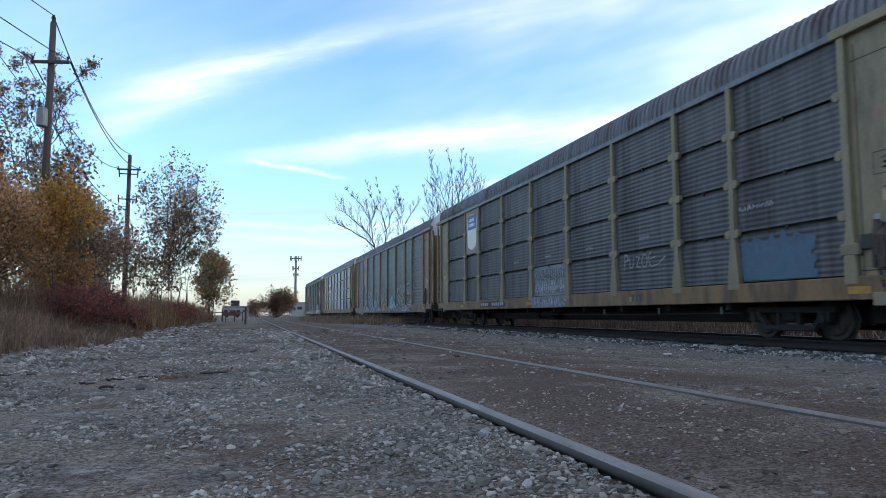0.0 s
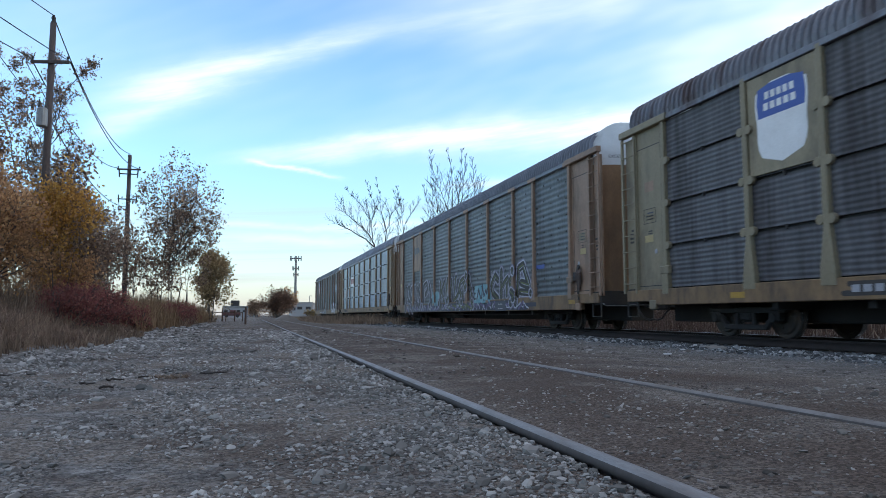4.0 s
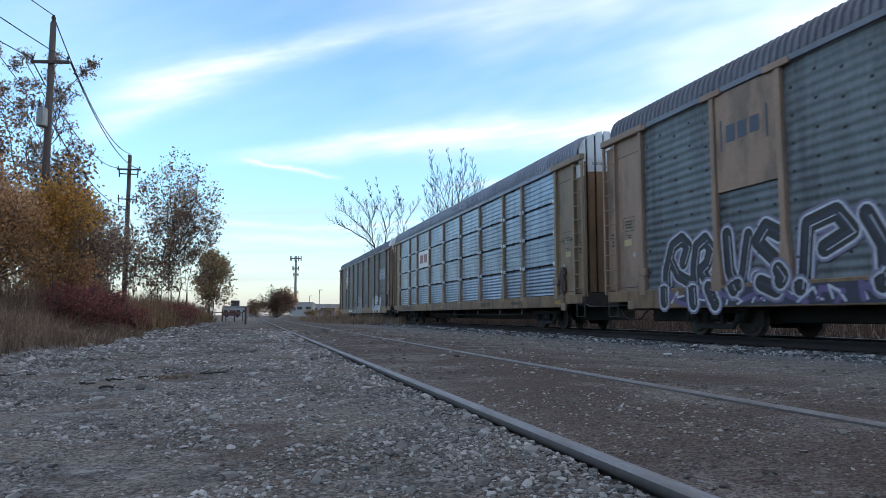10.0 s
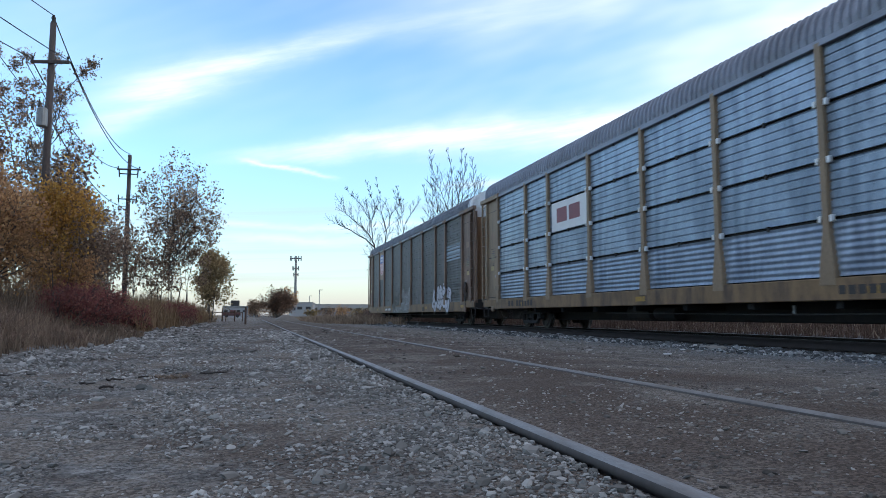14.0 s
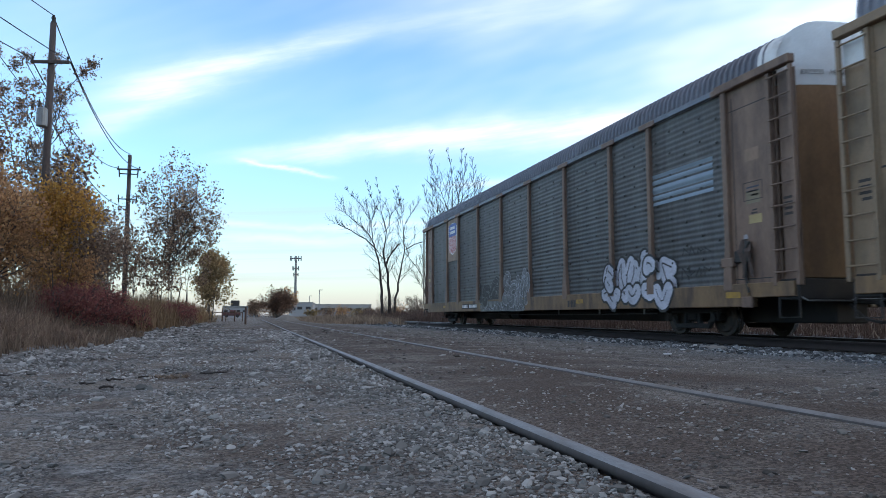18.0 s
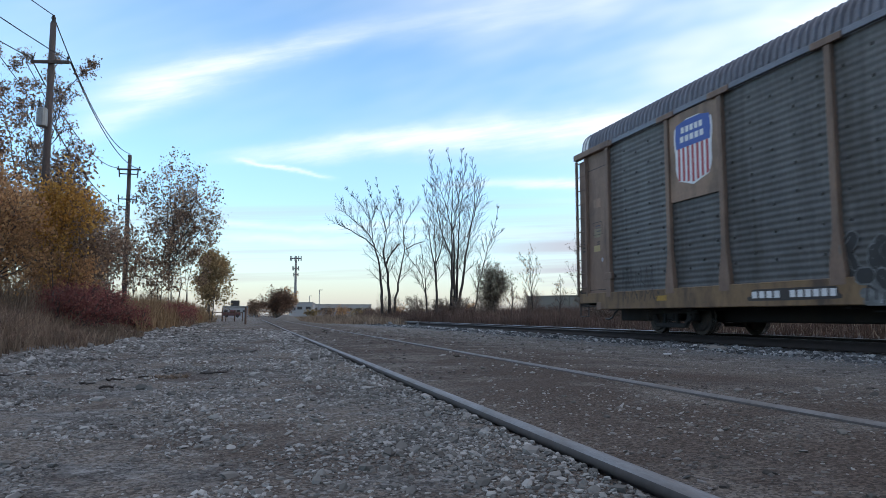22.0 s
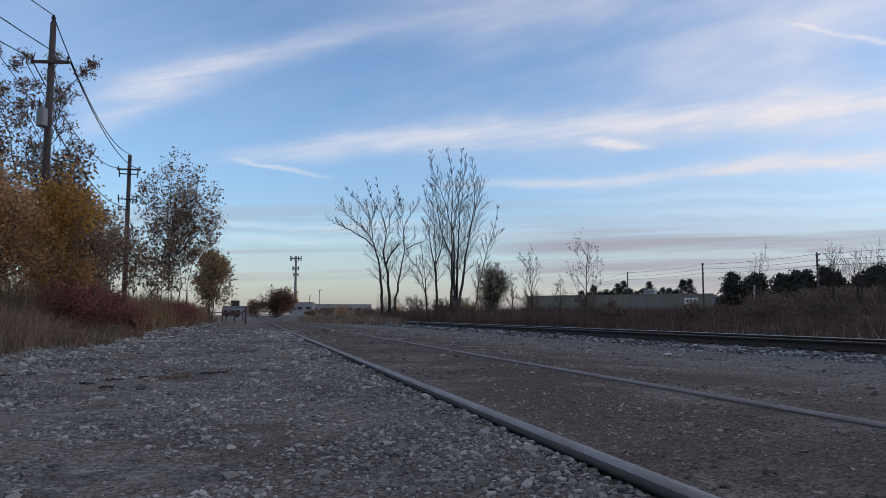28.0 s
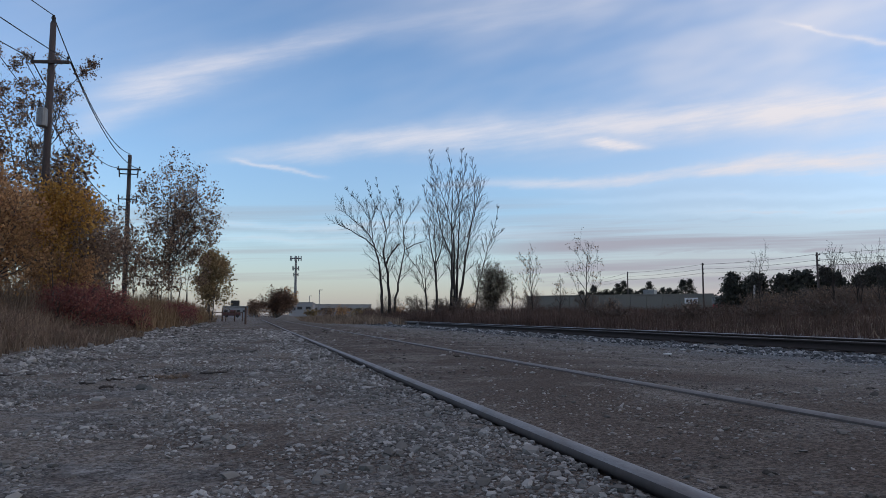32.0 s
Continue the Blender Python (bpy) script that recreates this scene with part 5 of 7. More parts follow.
P1, P2 = Vector((-7.79, 30.73, 0.2)), Vector((-8.82, 57.0, 0.2))
utility_pole(P1, 12.0, 0.165, [(10.35, 0.75, -12)], "weathered wooden power pole with a transformer can", transformer=True)
utility_pole(P2, 12.35, 0.19, [(11.2, 0.85, -8)], "weathered wooden power pole with fuse cutouts", cutouts=True)
part_top = thing("pole_top_insulator", "dark insulator stack on top of the power pole", "insulator", at=pose(P1.x, P1.y, P1.z + 12.0))
part("stack", Shape().tube([(0, 0, -0.6), (0, 0, -0.1), (0, 0, 0.02), (0, 0, 0.12), (0, 0, 0.2), (0, 0, 0.34)], [0.05, 0.05, 0.1, 0.06, 0.09, 0.04], 8), DARK, part_top)


def wire(p, q, sag, r, label="thin black overhead power line"):
    p, q = Vector(p), Vector(q)
    pts = [p.lerp(q, i / 16) - Vector((0, 0, sag * 4 * (i / 16) * (1 - i / 16))) for i in range(17)]
    return tagged(new("power_line", Shape().tube(pts, r, 5).mesh("power_line", DARK)), label, "cable", "overhead power lines")


P0 = Vector((-13.0, 0.0, 0.2))      # the next pole, beside the yard
for dx, dz, ex, ez, sag in ((0.0, 12.3, 0.0, 12.4, 0.9), (-0.7, 10.45, -0.8, 11.3, 0.8), (0.7, 10.45, 0.8, 11.3, 0.8), (0.0, 8.2, -0.05, 8.4, 0.7)):
    a, b = P1 + Vector((dx, -0.1, dz)), P2 + Vector((ex, -0.1, ez))
    wire(a, b, sag + 0.25, 0.024)
    if dz > 9:
        wire(a, P0 + Vector((dx, 0, dz)), sag, 0.02)

FP = [Vector((95.0, 185.0, 0.0)), Vector((79.6, 138.8, 0.0)), Vector((75.2, 106.0, 0.0)), Vector((71.9, 76.9, 0.0)), Vector((67.5, 46.0, 0.0))]
for p, h in zip(FP[1:], (9.95, 9.45, 8.75, 8.1)):
    utility_pole(p, h, 0.17, [(h - 0.35, 0.95, 62), (h - 1.1, 0.85, 62), (h - 1.8, 0.8, 62)], "distant wooden power pole with three crossarms", group="distant power poles")
for a, b, za, zb in zip(FP[:-1], FP[1:], (10.6, 9.95, 9.45, 8.75), (9.95, 9.45, 8.75, 8.1)):
    for dz in (0.2, 1.0, 1.7):
        wire(a + Vector((0, 0, za - dz)), b + Vector((0, 0, zb - dz)), 0.25, 0.022)
tagged(new("field_post", Shape().tube([(0, 0, -0.2), (0, 0, 3.4)], [0.11, 0.1], 8).mesh("field_post", mat("bleached_post", (0.34, 0.33, 0.32), 0.9))), "bleached bare post in the field", "post").matrix_basis = pose(53.3, 66.2, 0.4, 0, 2, 0)


# ---------------- far buildings ----------------
def warehouse():
    p, q = Vector((56.5, 140.0, 0)), Vector((84.0, 115.4, 0))
    d = (q - p)
    ln = d.length
    ang = math.degrees(math.atan2(d.y, d.x))
    root = thing("warehouse", "long low grey-green warehouse with a flat roof", "building", at=pose(p.x, p.y, 0, 0, 0, ang))
    for k in range(12):
        part("wall_panel", cached("wallpanel", lambda: Shape().cbox(0.02, ln / 12 - 0.02, 0, 0.3, 0, 4.35, 0.02).mesh("wall_panel", CONCRETE)), CONCRETE, root, at=pose(k * ln / 12, 0, 0))
    part("parapet", Shape().cbox(-0.05, ln + 0.05, -0.06, 0.4, 4.35, 4.6, 0.02), CONCRETE, root)
    part("roof", Shape().box(0, ln, 0.4, 24, 4.2, 4.4), CONCRETE, root)
    part("side_wall", Shape().box(ln - 0.3, ln, 0.3, 24, 0, 4.35), CONCRETE, root)
    part("rooftop_unit", Shape().cbox(ln * 0.62, ln * 0.68, 6, 9, 4.4, 5.7, 0.05), METAL, root)
    sign = part("sign_board", Shape().cbox(ln * 0.86, ln * 0.925, -0.12, -0.02, 2.7, 3.8, 0.02), WHITE, root, "pale sign board with dark lines")
    for k in range(3):
        part("sign_line", Shape().box(ln * (0.868 + 0.018 * k), ln * (0.878 + 0.018 * k), -0.14, -0.122, 3.0, 3.5), DARK, sign)
    part("doorway", Shape().box(ln * 0.955, ln * 0.985, -0.03, -0.004, 0.0, 2.1), DARK, root)
    return root


RED = mat("red_sheet", (0.32, 0.04, 0.05), 0.6)
warehouse()
tr = thing("box_trailer", "grey and red box trailer parked by the warehouse", "trailer", at=pose(80.9, 111.6, 0.0, 0, 0, -35))
part("box", Shape().cbox(0, 3.2, 0, 2.5, 2.4, 3.9, 0.05), METAL, tr)
part("red_side", Shape().cbox(0.1, 3.2, -0.04, 0.0, 1.1, 2.5, 0.01), RED, tr)
part("bed", Shape().cbox(0, 3.2, 0, 2.5, 0.9, 1.2, 0.03), DARK, tr)
for x in (0.6, 1.6, 2.7):
    part("tyre", Shape().tube([(x, 0.0, 0.48), (x, 0.3, 0.48)], 0.48, 16), BLACK, tr)


def shed(name, label, at, w, d, h, rz, wall, bays, roof_unit=True):
    root = thing(name, label, "building", at=pose(*at, 0, 0, rz))
    part("wall_block", Shape().box(-w / 2, w / 2, 0, d, 0, h), wall, root)
    part("roof_edge", Shape().cbox(-w / 2 - 0.1, w / 2 + 0.1, -0.12, d + 0.1, h, h + 0.3, 0.03), METAL, root)
    for k in range(bays):
        x = -w / 2 + w * (k + 0.5) / bays
        win = part("window", Shape().box(x - w / bays * 0.32, x + w / bays * 0.32, -0.05, 0.0, h * 0.5, h * 0.75), METAL, root)
        part("pane", Shape().box(x - w / bays * 0.28, x + w / bays * 0.28, -0.07, -0.054, h * 0.53, h * 0.72), DARK, win)
    if roof_unit:
        part("rooftop_unit", Shape().cbox(-w * 0.2, w * 0.16, 2, 4, h + 0.3, h + 1.6, 0.05), DARK, root)
    return root


PALE = mat("pale_cladding", (0.27, 0.27, 0.28), 0.8, var=0.08)
shed("office_building", "low white building with a rooftop unit across the road", (-2.7, 168, 0.0), 5.4, 9, 2.3, 0, PALE, 4)
shed("office_building", "small grey far building beyond the crossing", (1.0, 215, 0.0), 3.4, 8, 2.8, 0, PALE, 3, False)
shed("factory_hall", "white factory hall end far beyond the tracks", (19.6, 262, 0.0), 6.0, 20, 4.9, -8, PALE, 2, False)
shed("factory_hall", "long low white factory hall in the distance", (34.0, 300, 0.0), 33, 20, 4.8, 0, PALE, 9, False)
van = thing("parked_pickup", "dark parked pickup truck by the far building", "pickup truck", at=pose(-3.2, 158, 0.03))
part("body", Shape().cbox(-1.8, 1.8, -0.85, 0.85, 0.4, 1.0, 0.08).cbox(-0.5, 0.9, -0.8, 0.8, 0.95, 1.6, 0.15), mat("maroon_paint", (0.07, 0.02, 0.02), 0.35), van)
for x in (-1.1, 1.15):
    part("wheel", Shape().tube([(x, -0.9, 0.34), (x, -0.65, 0.34)], 0.34, 14), BLACK, van)


def cell_tower():
    root = thing("cell_tower", "slim grey mobile phone mast with antenna panels", "mast", at=pose(21.9, 349.3, 0))
    part("mast", Shape().tube([(0, 0, 0), (0, 0, 29)], [0.75, 0.5], 10), METAL, root)
    for z, rad, n, h in ((27.8, 2.6, 9, 2.3), (23.0, 1.5, 6, 2.0), (20.0, 1.2, 3, 1.6)):
        ring = part("antenna_ring", Shape().tube([(rad * math.cos(6.283 * k / 12), rad * math.sin(6.283 * k / 12), z) for k in range(13)], 0.14, 5).box(-rad, rad, -0.12, 0.12, z - 0.12, z + 0.12).box(-0.12, 0.12, -rad, rad, z - 0.12, z + 0.12), METAL, root)
        for k in range(n):
            a = 6.283 * k / n + 0.3
            x, y = rad * math.cos(a), rad * math.sin(a)
            part("antenna_panel", Shape().cbox(x - 0.22, x + 0.22, y - 0.15, y + 0.15, z - h / 2, z + h / 2, 0.04), METAL, ring)


cell_tower()
for x, y, h in ((19.0, 199.0, 7.5), (21.5, 262, 7.5)):
    lamp = thing("street_lamp", "slim grey street lamp in the distance", "street lamp", "distant street lamps", at=pose(x, y, 0))
    part("post", Shape().tube([(0, 0, 0), (0, 0, h)], [0.13, 0.09], 8), METAL, lamp)
    part("head", Shape().cbox(-0.1, 0.9, -0.15, 0.15, h - 0.1, h + 0.06, 0.03), METAL, lamp)

# a road crossing, its posts and a gravel heap at the end of the yard
heap = Shape()
hr = random.Random(3)
for j in range(9):
    f = j / 8
    for k in range(24):
        a = 6.283 * k / 24
        rad = 1.25 * (1 - f) * (1 + 0.08 * math.sin(3 * a + 1)) + 0.02
        heap.v.append((math.cos(a) * rad * 1.15, math.sin(a) * rad, 0.72 * math.sin(f * 1.571) + hr.uniform(-0.02, 0.02)))
for j in range(8):
    for k in range(24):
        i, q = j * 24 + k, j * 24 + (k + 1) % 24
        heap.f.append((i, q, q + 24, i + 24))
heap.f.append(tuple(range(8 * 24, 9 * 24)))
tagged(new("yard_mound", heap.mesh("yard_mound", mat("heap_gravel", (0.15, 0.135, 0.12), 0.95, var=0.3, fine=30, bump=0.6))), "small pale heap of gravel beside the siding", "gravel heap").matrix_basis = pose(3.15, 62.0, 0.0) @ Matrix.Scale(0.8, 4)
RUSTY = mat("rusty_post", (0.10, 0.06, 0.045), 0.9)
for x, y, h in ((-0.1, 41.0, 0.95), (-1.95, 60.0, 1.0), (-1.0, 60.0, 0.9)):
    tagged(new("marker_post", Shape().tube([(0, 0, -0.1), (0, 0, h)], 0.06, 8).mesh("marker_post", RUSTY)), "short rusty marker post in the gravel", "post", "marker posts").matrix_basis = pose(x, y, 0.02)
gate = thing("barrier_rail", "low rusty pipe barrier across the yard's end", "barrier", at=pose(-3.0, 61.0, 0.03))
part("top_pipe", Shape().tube([(0, 0, 0.75), (2.6, 0, 0.75)], 0.035, 6), RUSTY, gate)
for x in (0.0, 1.3, 2.6):
    part("leg", Shape().tube([(x, 0, -0.05), (x, 0, 0.75)], 0.04, 6), RUSTY, gate)


# ---------------- ties of the main track ----------------
tie_mesh = Shape().cbox(-1.3, 1.3, -0.115, 0.115, -0.17, 0.0, 0.012).mesh("tie", TIE)
plate_mesh = Shape().cbox(-0.17, 0.17, -0.09, 0.09, 0.0, 0.018, 0.004).mesh("tie_plate", RAIL_RUST)
track_bed = thing("main_track_ties", "dark creosoted wooden ties under the main rails", "railway ties", kind="structure")
trng = random.Random(8)
for k in range(150):
    y = 4.0 + k * 0.54 + trng.uniform(-0.03, 0.03)
    t = part("tie", tie_mesh, TIE, track_bed, at=pose(MAIN_X + trng.uniform(-0.04, 0.04), y, RAIL_Z - 0.188 + trng.uniform(-0.008, 0.002), 0, 0, trng.uniform(-1.2, 1.2)))
    if k < 60:
        part("tie_plate", plate_mesh, RAIL_RUST, t, at=pose(-0.7525, 0, 0))


# ---------------- loose stones ----------------
def stones(name, label, count, region, size, material, seed, sink=0.3, flat=0.6, patchy=0.0, vary=0.38):
    """Loose stones over a region; patchy: how strongly they gather in drifts."""
    nr = np.random.default_rng(seed)
    t = (1 + 5 ** 0.5) / 2
    ico = np.array([(-1, t, 0), (1, t, 0), (-1, -t, 0), (1, -t, 0), (0, -1, t), (0, 1, t), (0, -1, -t), (0, 1, -t), (t, 0, -1), (t, 0, 1), (-t, 0, -1), (-t, 0, 1)]) / 1.9
    tri = np.array([(0, 11, 5), (0, 5, 1), (0, 1, 7), (0, 7, 10), (0, 10, 11), (1, 5, 9), (5, 11, 4), (11, 10, 2), (10, 7, 6), (7, 1, 8), (3, 9, 4), (3, 4, 2), (3, 2, 6), (3, 6, 8), (3, 8, 9),
                    (4, 9, 5), (2, 4, 11), (6, 2, 10), (8, 6, 7), (9, 8, 1)])
    if patchy:
        x, y = region(nr.random(count * 2), nr.random(count * 2))
        drift_of = np.array([noise.noise((float(a) * 1.6, float(b) * 0.9, 2.0)) + 0.8 * noise.noise((float(a) * 5.0, float(b) * 3.0, 6.0)) for a, b in zip(x, y)])
        keep = np.sort(np.argsort(-(drift_of * patchy + nr.normal(0, 0.25, count * 2)))[:count])
        x, y = x[keep], y[keep]
    else:
        x, y = region(nr.random(count), nr.random(count))
    z = np.array([ground_z(float(a), float(b)) for a, b in zip(x, y)])
    s = size(x, y) * np.exp(nr.normal(0, vary, count))
    v = ico[None] * nr.uniform(0.55, 1.35, (count, 12, 1))
    v = v * np.stack([nr.uniform(0.7, 1.3, count), nr.uniform(0.7, 1.3, count), nr.uniform(flat * 0.7, flat * 1.3, count)], 1)[:, None]
    a = nr.uniform(0, 6.283, count)
    c, sn = np.cos(a)[:, None], np.sin(a)[:, None]
    tilt = nr.normal(0, 0.3, count)[:, None]
    vx, vy, vz = v[..., 0], v[..., 1], v[..., 2]
    vy, vz = vy * np.cos(tilt) - vz * np.sin(tilt), vy * np.sin(tilt) + vz * np.cos(tilt)
    vx, vy = vx * c - vy * sn, vx * sn + vy * c
    v = np.stack([vx, vy, vz], -1) * s[:, None, None]
    v[..., 0] += x[:, None]
    v[..., 1] += y[:, None]
    v[..., 2] += (z + s * flat * (1 - sink) * 0.55)[:, None]
    f = (tri[None] + (np.arange(count) * 12)[:, None, None]).reshape(-1, 3)
    return tagged(new(name, big_mesh(name, v.reshape(-1, 3), f, material)), label, "gravel", kind="stuff")


STONE = leaf_material("gravel_stone", (0.12, 0.113, 0.105), (0.22, 0.211, 0.198), (0.44, 0.425, 0.405), 0.95, 0.15, 0.0)
STONE_B = leaf_material("ballast_stone", (0.035, 0.038, 0.042), (0.09, 0.097, 0.104), (0.38, 0.39, 0.40), 0.85, 0.25, 0.0)
STONE_E = leaf_material("earthy_stone", (0.085, 0.075, 0.067), (0.19, 0.175, 0.16), (0.36, 0.34, 0.32), 0.95, 0.15, 0.0)
near = lambda lo, hi, k: (lambda b: lo * (hi / lo) ** (b ** k))
left_of = lambda y: np.maximum(-3.0, -0.62 * y - 0.6)
stones("gravel_stones", "loose pale grey gravel chips over the yard", 46000, lambda a, b: ((lambda y: (left_of(y) + a * (1.05 - left_of(y)), y))(near(1.3, 24, 0.8)(b))),
       lambda x, y: 0.0042 + 0.0005 * y, STONE, 31, 0.7, 0.5, 0.9, 0.45)
stones("gravel_stones", "larger pale stones strewn over the yard", 7000, lambda a, b: ((lambda y: (left_of(y) + a * (1.05 - left_of(y)), y))(near(1.3, 26, 0.9)(b))),
       lambda x, y: 0.0075 + 0.0008 * y, STONE, 36, 0.75, 0.6, 1.2, 0.42)
stones("dirt_stones", "small stones trodden into the dirt between the rails", 12000, lambda a, b: ((lambda y: (1.25 + a * (np.minimum(8.5, 1.2 * y + 1.0) - 1.25), y))(near(1.5, 24, 0.85)(b))),
       lambda x, y: 0.004 + 0.0006 * y, STONE_E, 32, 0.6, 0.45, 1.0, 0.5)
stones("ballast_stones", "dark crushed stone ballast along the main track", 34000, lambda a, b: (7.1 + a ** 0.7 * 2.65 + 0.15 * np.sin(9 * b * 20), near(5.5, 45, 0.9)(b)), lambda x, y: 0.010 + 0.0004 * y, STONE_B, 33, 0.3, 0.75, 0.3, 0.5)
stones("verge_stones", "pale coarse stones along the foot of the verge", 4500, lambda a, b: ((lambda y: (edge(y) + 0.1 + a ** 1.6 * 1.1, y))(near(7, 40, 0.9)(b))), lambda x, y: 0.010 + 0.0006 * y, STONE, 34, 0.4, 0.65, 0.5, 0.5)
stones("rail_stones", "coarse gravel stones heaped against the siding rail", 6000, lambda a, b: ((lambda y: (SIDE_A - 0.06 - a ** 1.5 * 0.5, y))(near(1.5, 22, 0.9)(b))), lambda x, y: 0.0055 + 0.0005 * y, STONE, 35, 0.5, 0.65, 0.4, 0.5)


# ---------------- litter on the ground ----------------
WOOD = mat("grey_driftwood", (0.05, 0.042, 0.038), 0.95, var=0.3)
LITTER = mat("white_litter", (0.55, 0.56, 0.57), 0.6, var=0.1)
lr = random.Random(12)
for x, y, ln, rz, r in ((-0.27, 6.71, 0.24, 2, 0.008), (-0.78, 6.40, 0.16, 12, 0.007), (-1.0, 6.2, 0.14, 25, 0.008), (-0.95, 5.6, 0.12, 40, 0.009), (-1.15, 5.9, 0.13, -20, 0.008), (-2.0, 6.8, 0.2, 15, 0.008)):
    pts = [(-ln / 2 + ln * i / 5, lr.uniform(-0.02, 0.02), lr.uniform(0.0, 0.015)) for i in range(6)]
    tagged(new("broken_stick", Shape().tube(pts, [r, r * 1.1, r, r * 0.9, r * 0.8, r * 0.5], 6).mesh("broken_stick", WOOD)), "dark broken stick lying on the gravel", "stick", "broken sticks").matrix_basis = pose(x, y, ground_z(x, y) + r * 0.7, 0, 0, rz)
for x, y, w, d, rz, h in ((5.55, 8.66, 0.11, 0.06, 12, 0.018), (6.85, 9.8, 0.10, 0.04, 4, 0.01), (6.75, 10.1, 0.07, 0.04, -8, 0.02), (0.2, 4.5, 0.05, 0.03, 20, 0.012)):
    tagged(new("white_scrap", Shape().cbox(-w / 2, w / 2, -d / 2, d / 2, 0, h, 0.004).mesh("white_scrap", LITTER)), "small white scrap lying on the ground", "scrap", "white scraps").matrix_basis = pose(x, y, ground_z(x, y) + 0.004, 0, 0, rz)
for k in range(9):
    x, y = 7.75 + lr.uniform(-0.18, 0.18), 10.55 + lr.uniform(-0.2, 0.2)
    sh = Shape()
    n = 7
    rad = lr.uniform(0.05, 0.09)
    ring = [(math.cos(6.283 * i / n) * rad * lr.uniform(0.7, 1.2), math.sin(6.283 * i / n) * rad * lr.uniform(0.7, 1.2)) for i in range(n)]
    vs = [(a, b, 0) for a, b in ring] + [(a * 0.95, b * 0.95, rad * lr.uniform(0.5, 0.8)) for a, b in ring] + [(0, 0, rad * 1.0)]
    fs = [(i, (i + 1) % n, (i + 1) % n + n, i + n) for i in range(n)] + [(i + n, (i + 1) % n + n, 2 * n) for i in range(n)]
    tagged(new("broken_rock", sh.add(vs, fs).mesh("broken_rock", STONE)), "pale broken rock on the ballast", "rock", "broken rocks").matrix_basis = pose(x, y, ground_z(x, y) - 0.01, 0, 0, lr.uniform(0, 360))
blades("straw_clump", "small clump of dead straw lying on the gravel", "straw", lambda a, b: (-0.62 + (a - 0.5) * 0.30, 6.42 + (b - 0.5) * 0.22), 420, lambda x, y: 0.05 + 0 * x, 0.004, STRAW_D, 91, 1.6)


# ---------------- paint, boards and small parts of the wagons ----------------
P_WHITE = mat("white_spray", (0.40, 0.41, 0.48), 0.6, var=0.3, fine=15, bump=0)
P_NAVY = mat("dark_spray", (0.025, 0.027, 0.05), 0.6, var=0.3, bump=0)
P_BLACK = mat("black_spray", (0.016, 0.016, 0.018), 0.6, var=0.3, bump=0)
P_TEAL = mat("teal_spray", (0.13, 0.30, 0.36), 0.6, var=0.25, dirt=(0.30, 0.42, 0.48), dirt_scale=2, bump=0)
P_BLUE = mat("pale_blue_spray", (0.055, 0.105, 0.165), 0.6, var=0.3, dirt=(0.045, 0.07, 0.105), dirt_scale=3, dirt_amount=0.6, bump=0)
P_PURPLE = mat("purple_spray", (0.09, 0.07, 0.16), 0.6, var=0.3, bump=0)
P_HAZE = mat("lilac_haze_spray", (0.17, 0.155, 0.235), 0.6, var=0.35, dirt=(0.12, 0.12, 0.15), dirt_scale=3, bump=0)
P_OLIVE = mat("olive_spray", (0.085, 0.10, 0.03), 0.6, var=0.3, bump=0)
P_GREY = mat("grey_tag", (0.28, 0.28, 0.31), 0.6, var=0.2, bump=0)
S_BLUE = mat("emblem_blue", (0.03, 0.07, 0.30), 0.5, var=0.12, bump=0)
S_RED = mat("emblem_red", (0.32, 0.035, 0.05), 0.5, var=0.15, bump=0)
S_RED_DARK = mat("emblem_dark_red", (0.17, 0.03, 0.042), 0.5, var=0.15, bump=0)
S_WHITE = mat("emblem_white", (0.60, 0.60, 0.62), 0.5, var=0.12, bump=0)
S_NAVY = mat("emblem_navy", (0.03, 0.036, 0.065), 0.5, var=0.15, bump=0)
NEW_PANEL = mat("new_panel", (0.20, 0.245, 0.30), 0.5, 0.35, var=0.15)
P_PATCH = mat("greyed_spray", (0.15, 0.165, 0.175), 0.6, var=0.3, bump=0)
P_TEAL_D = mat("dark_teal_spray", (0.05, 0.10, 0.115), 0.6, var=0.3, bump=0)
INK = mat("stencil_ink", (0.035, 0.03, 0.03), 0.7, var=0.2, bump=0)


def skin_x(y, z):
    """The outer face of the near side at a place: panel, post or sill."""
    if z < SILL_TOP:
        return -1.588
    wide = 0.17 if z < 1.14 else max(0.085, 0.17 - (z - 1.14) * 0.116)
    d = min(abs(y - b) for b in BOUNDS[1:-1])
    if d < min(wide, 0.17 if wide > 0.09 else 0.072):
        return -1.602 if wide > 0.09 else -1.586
    return -1.503


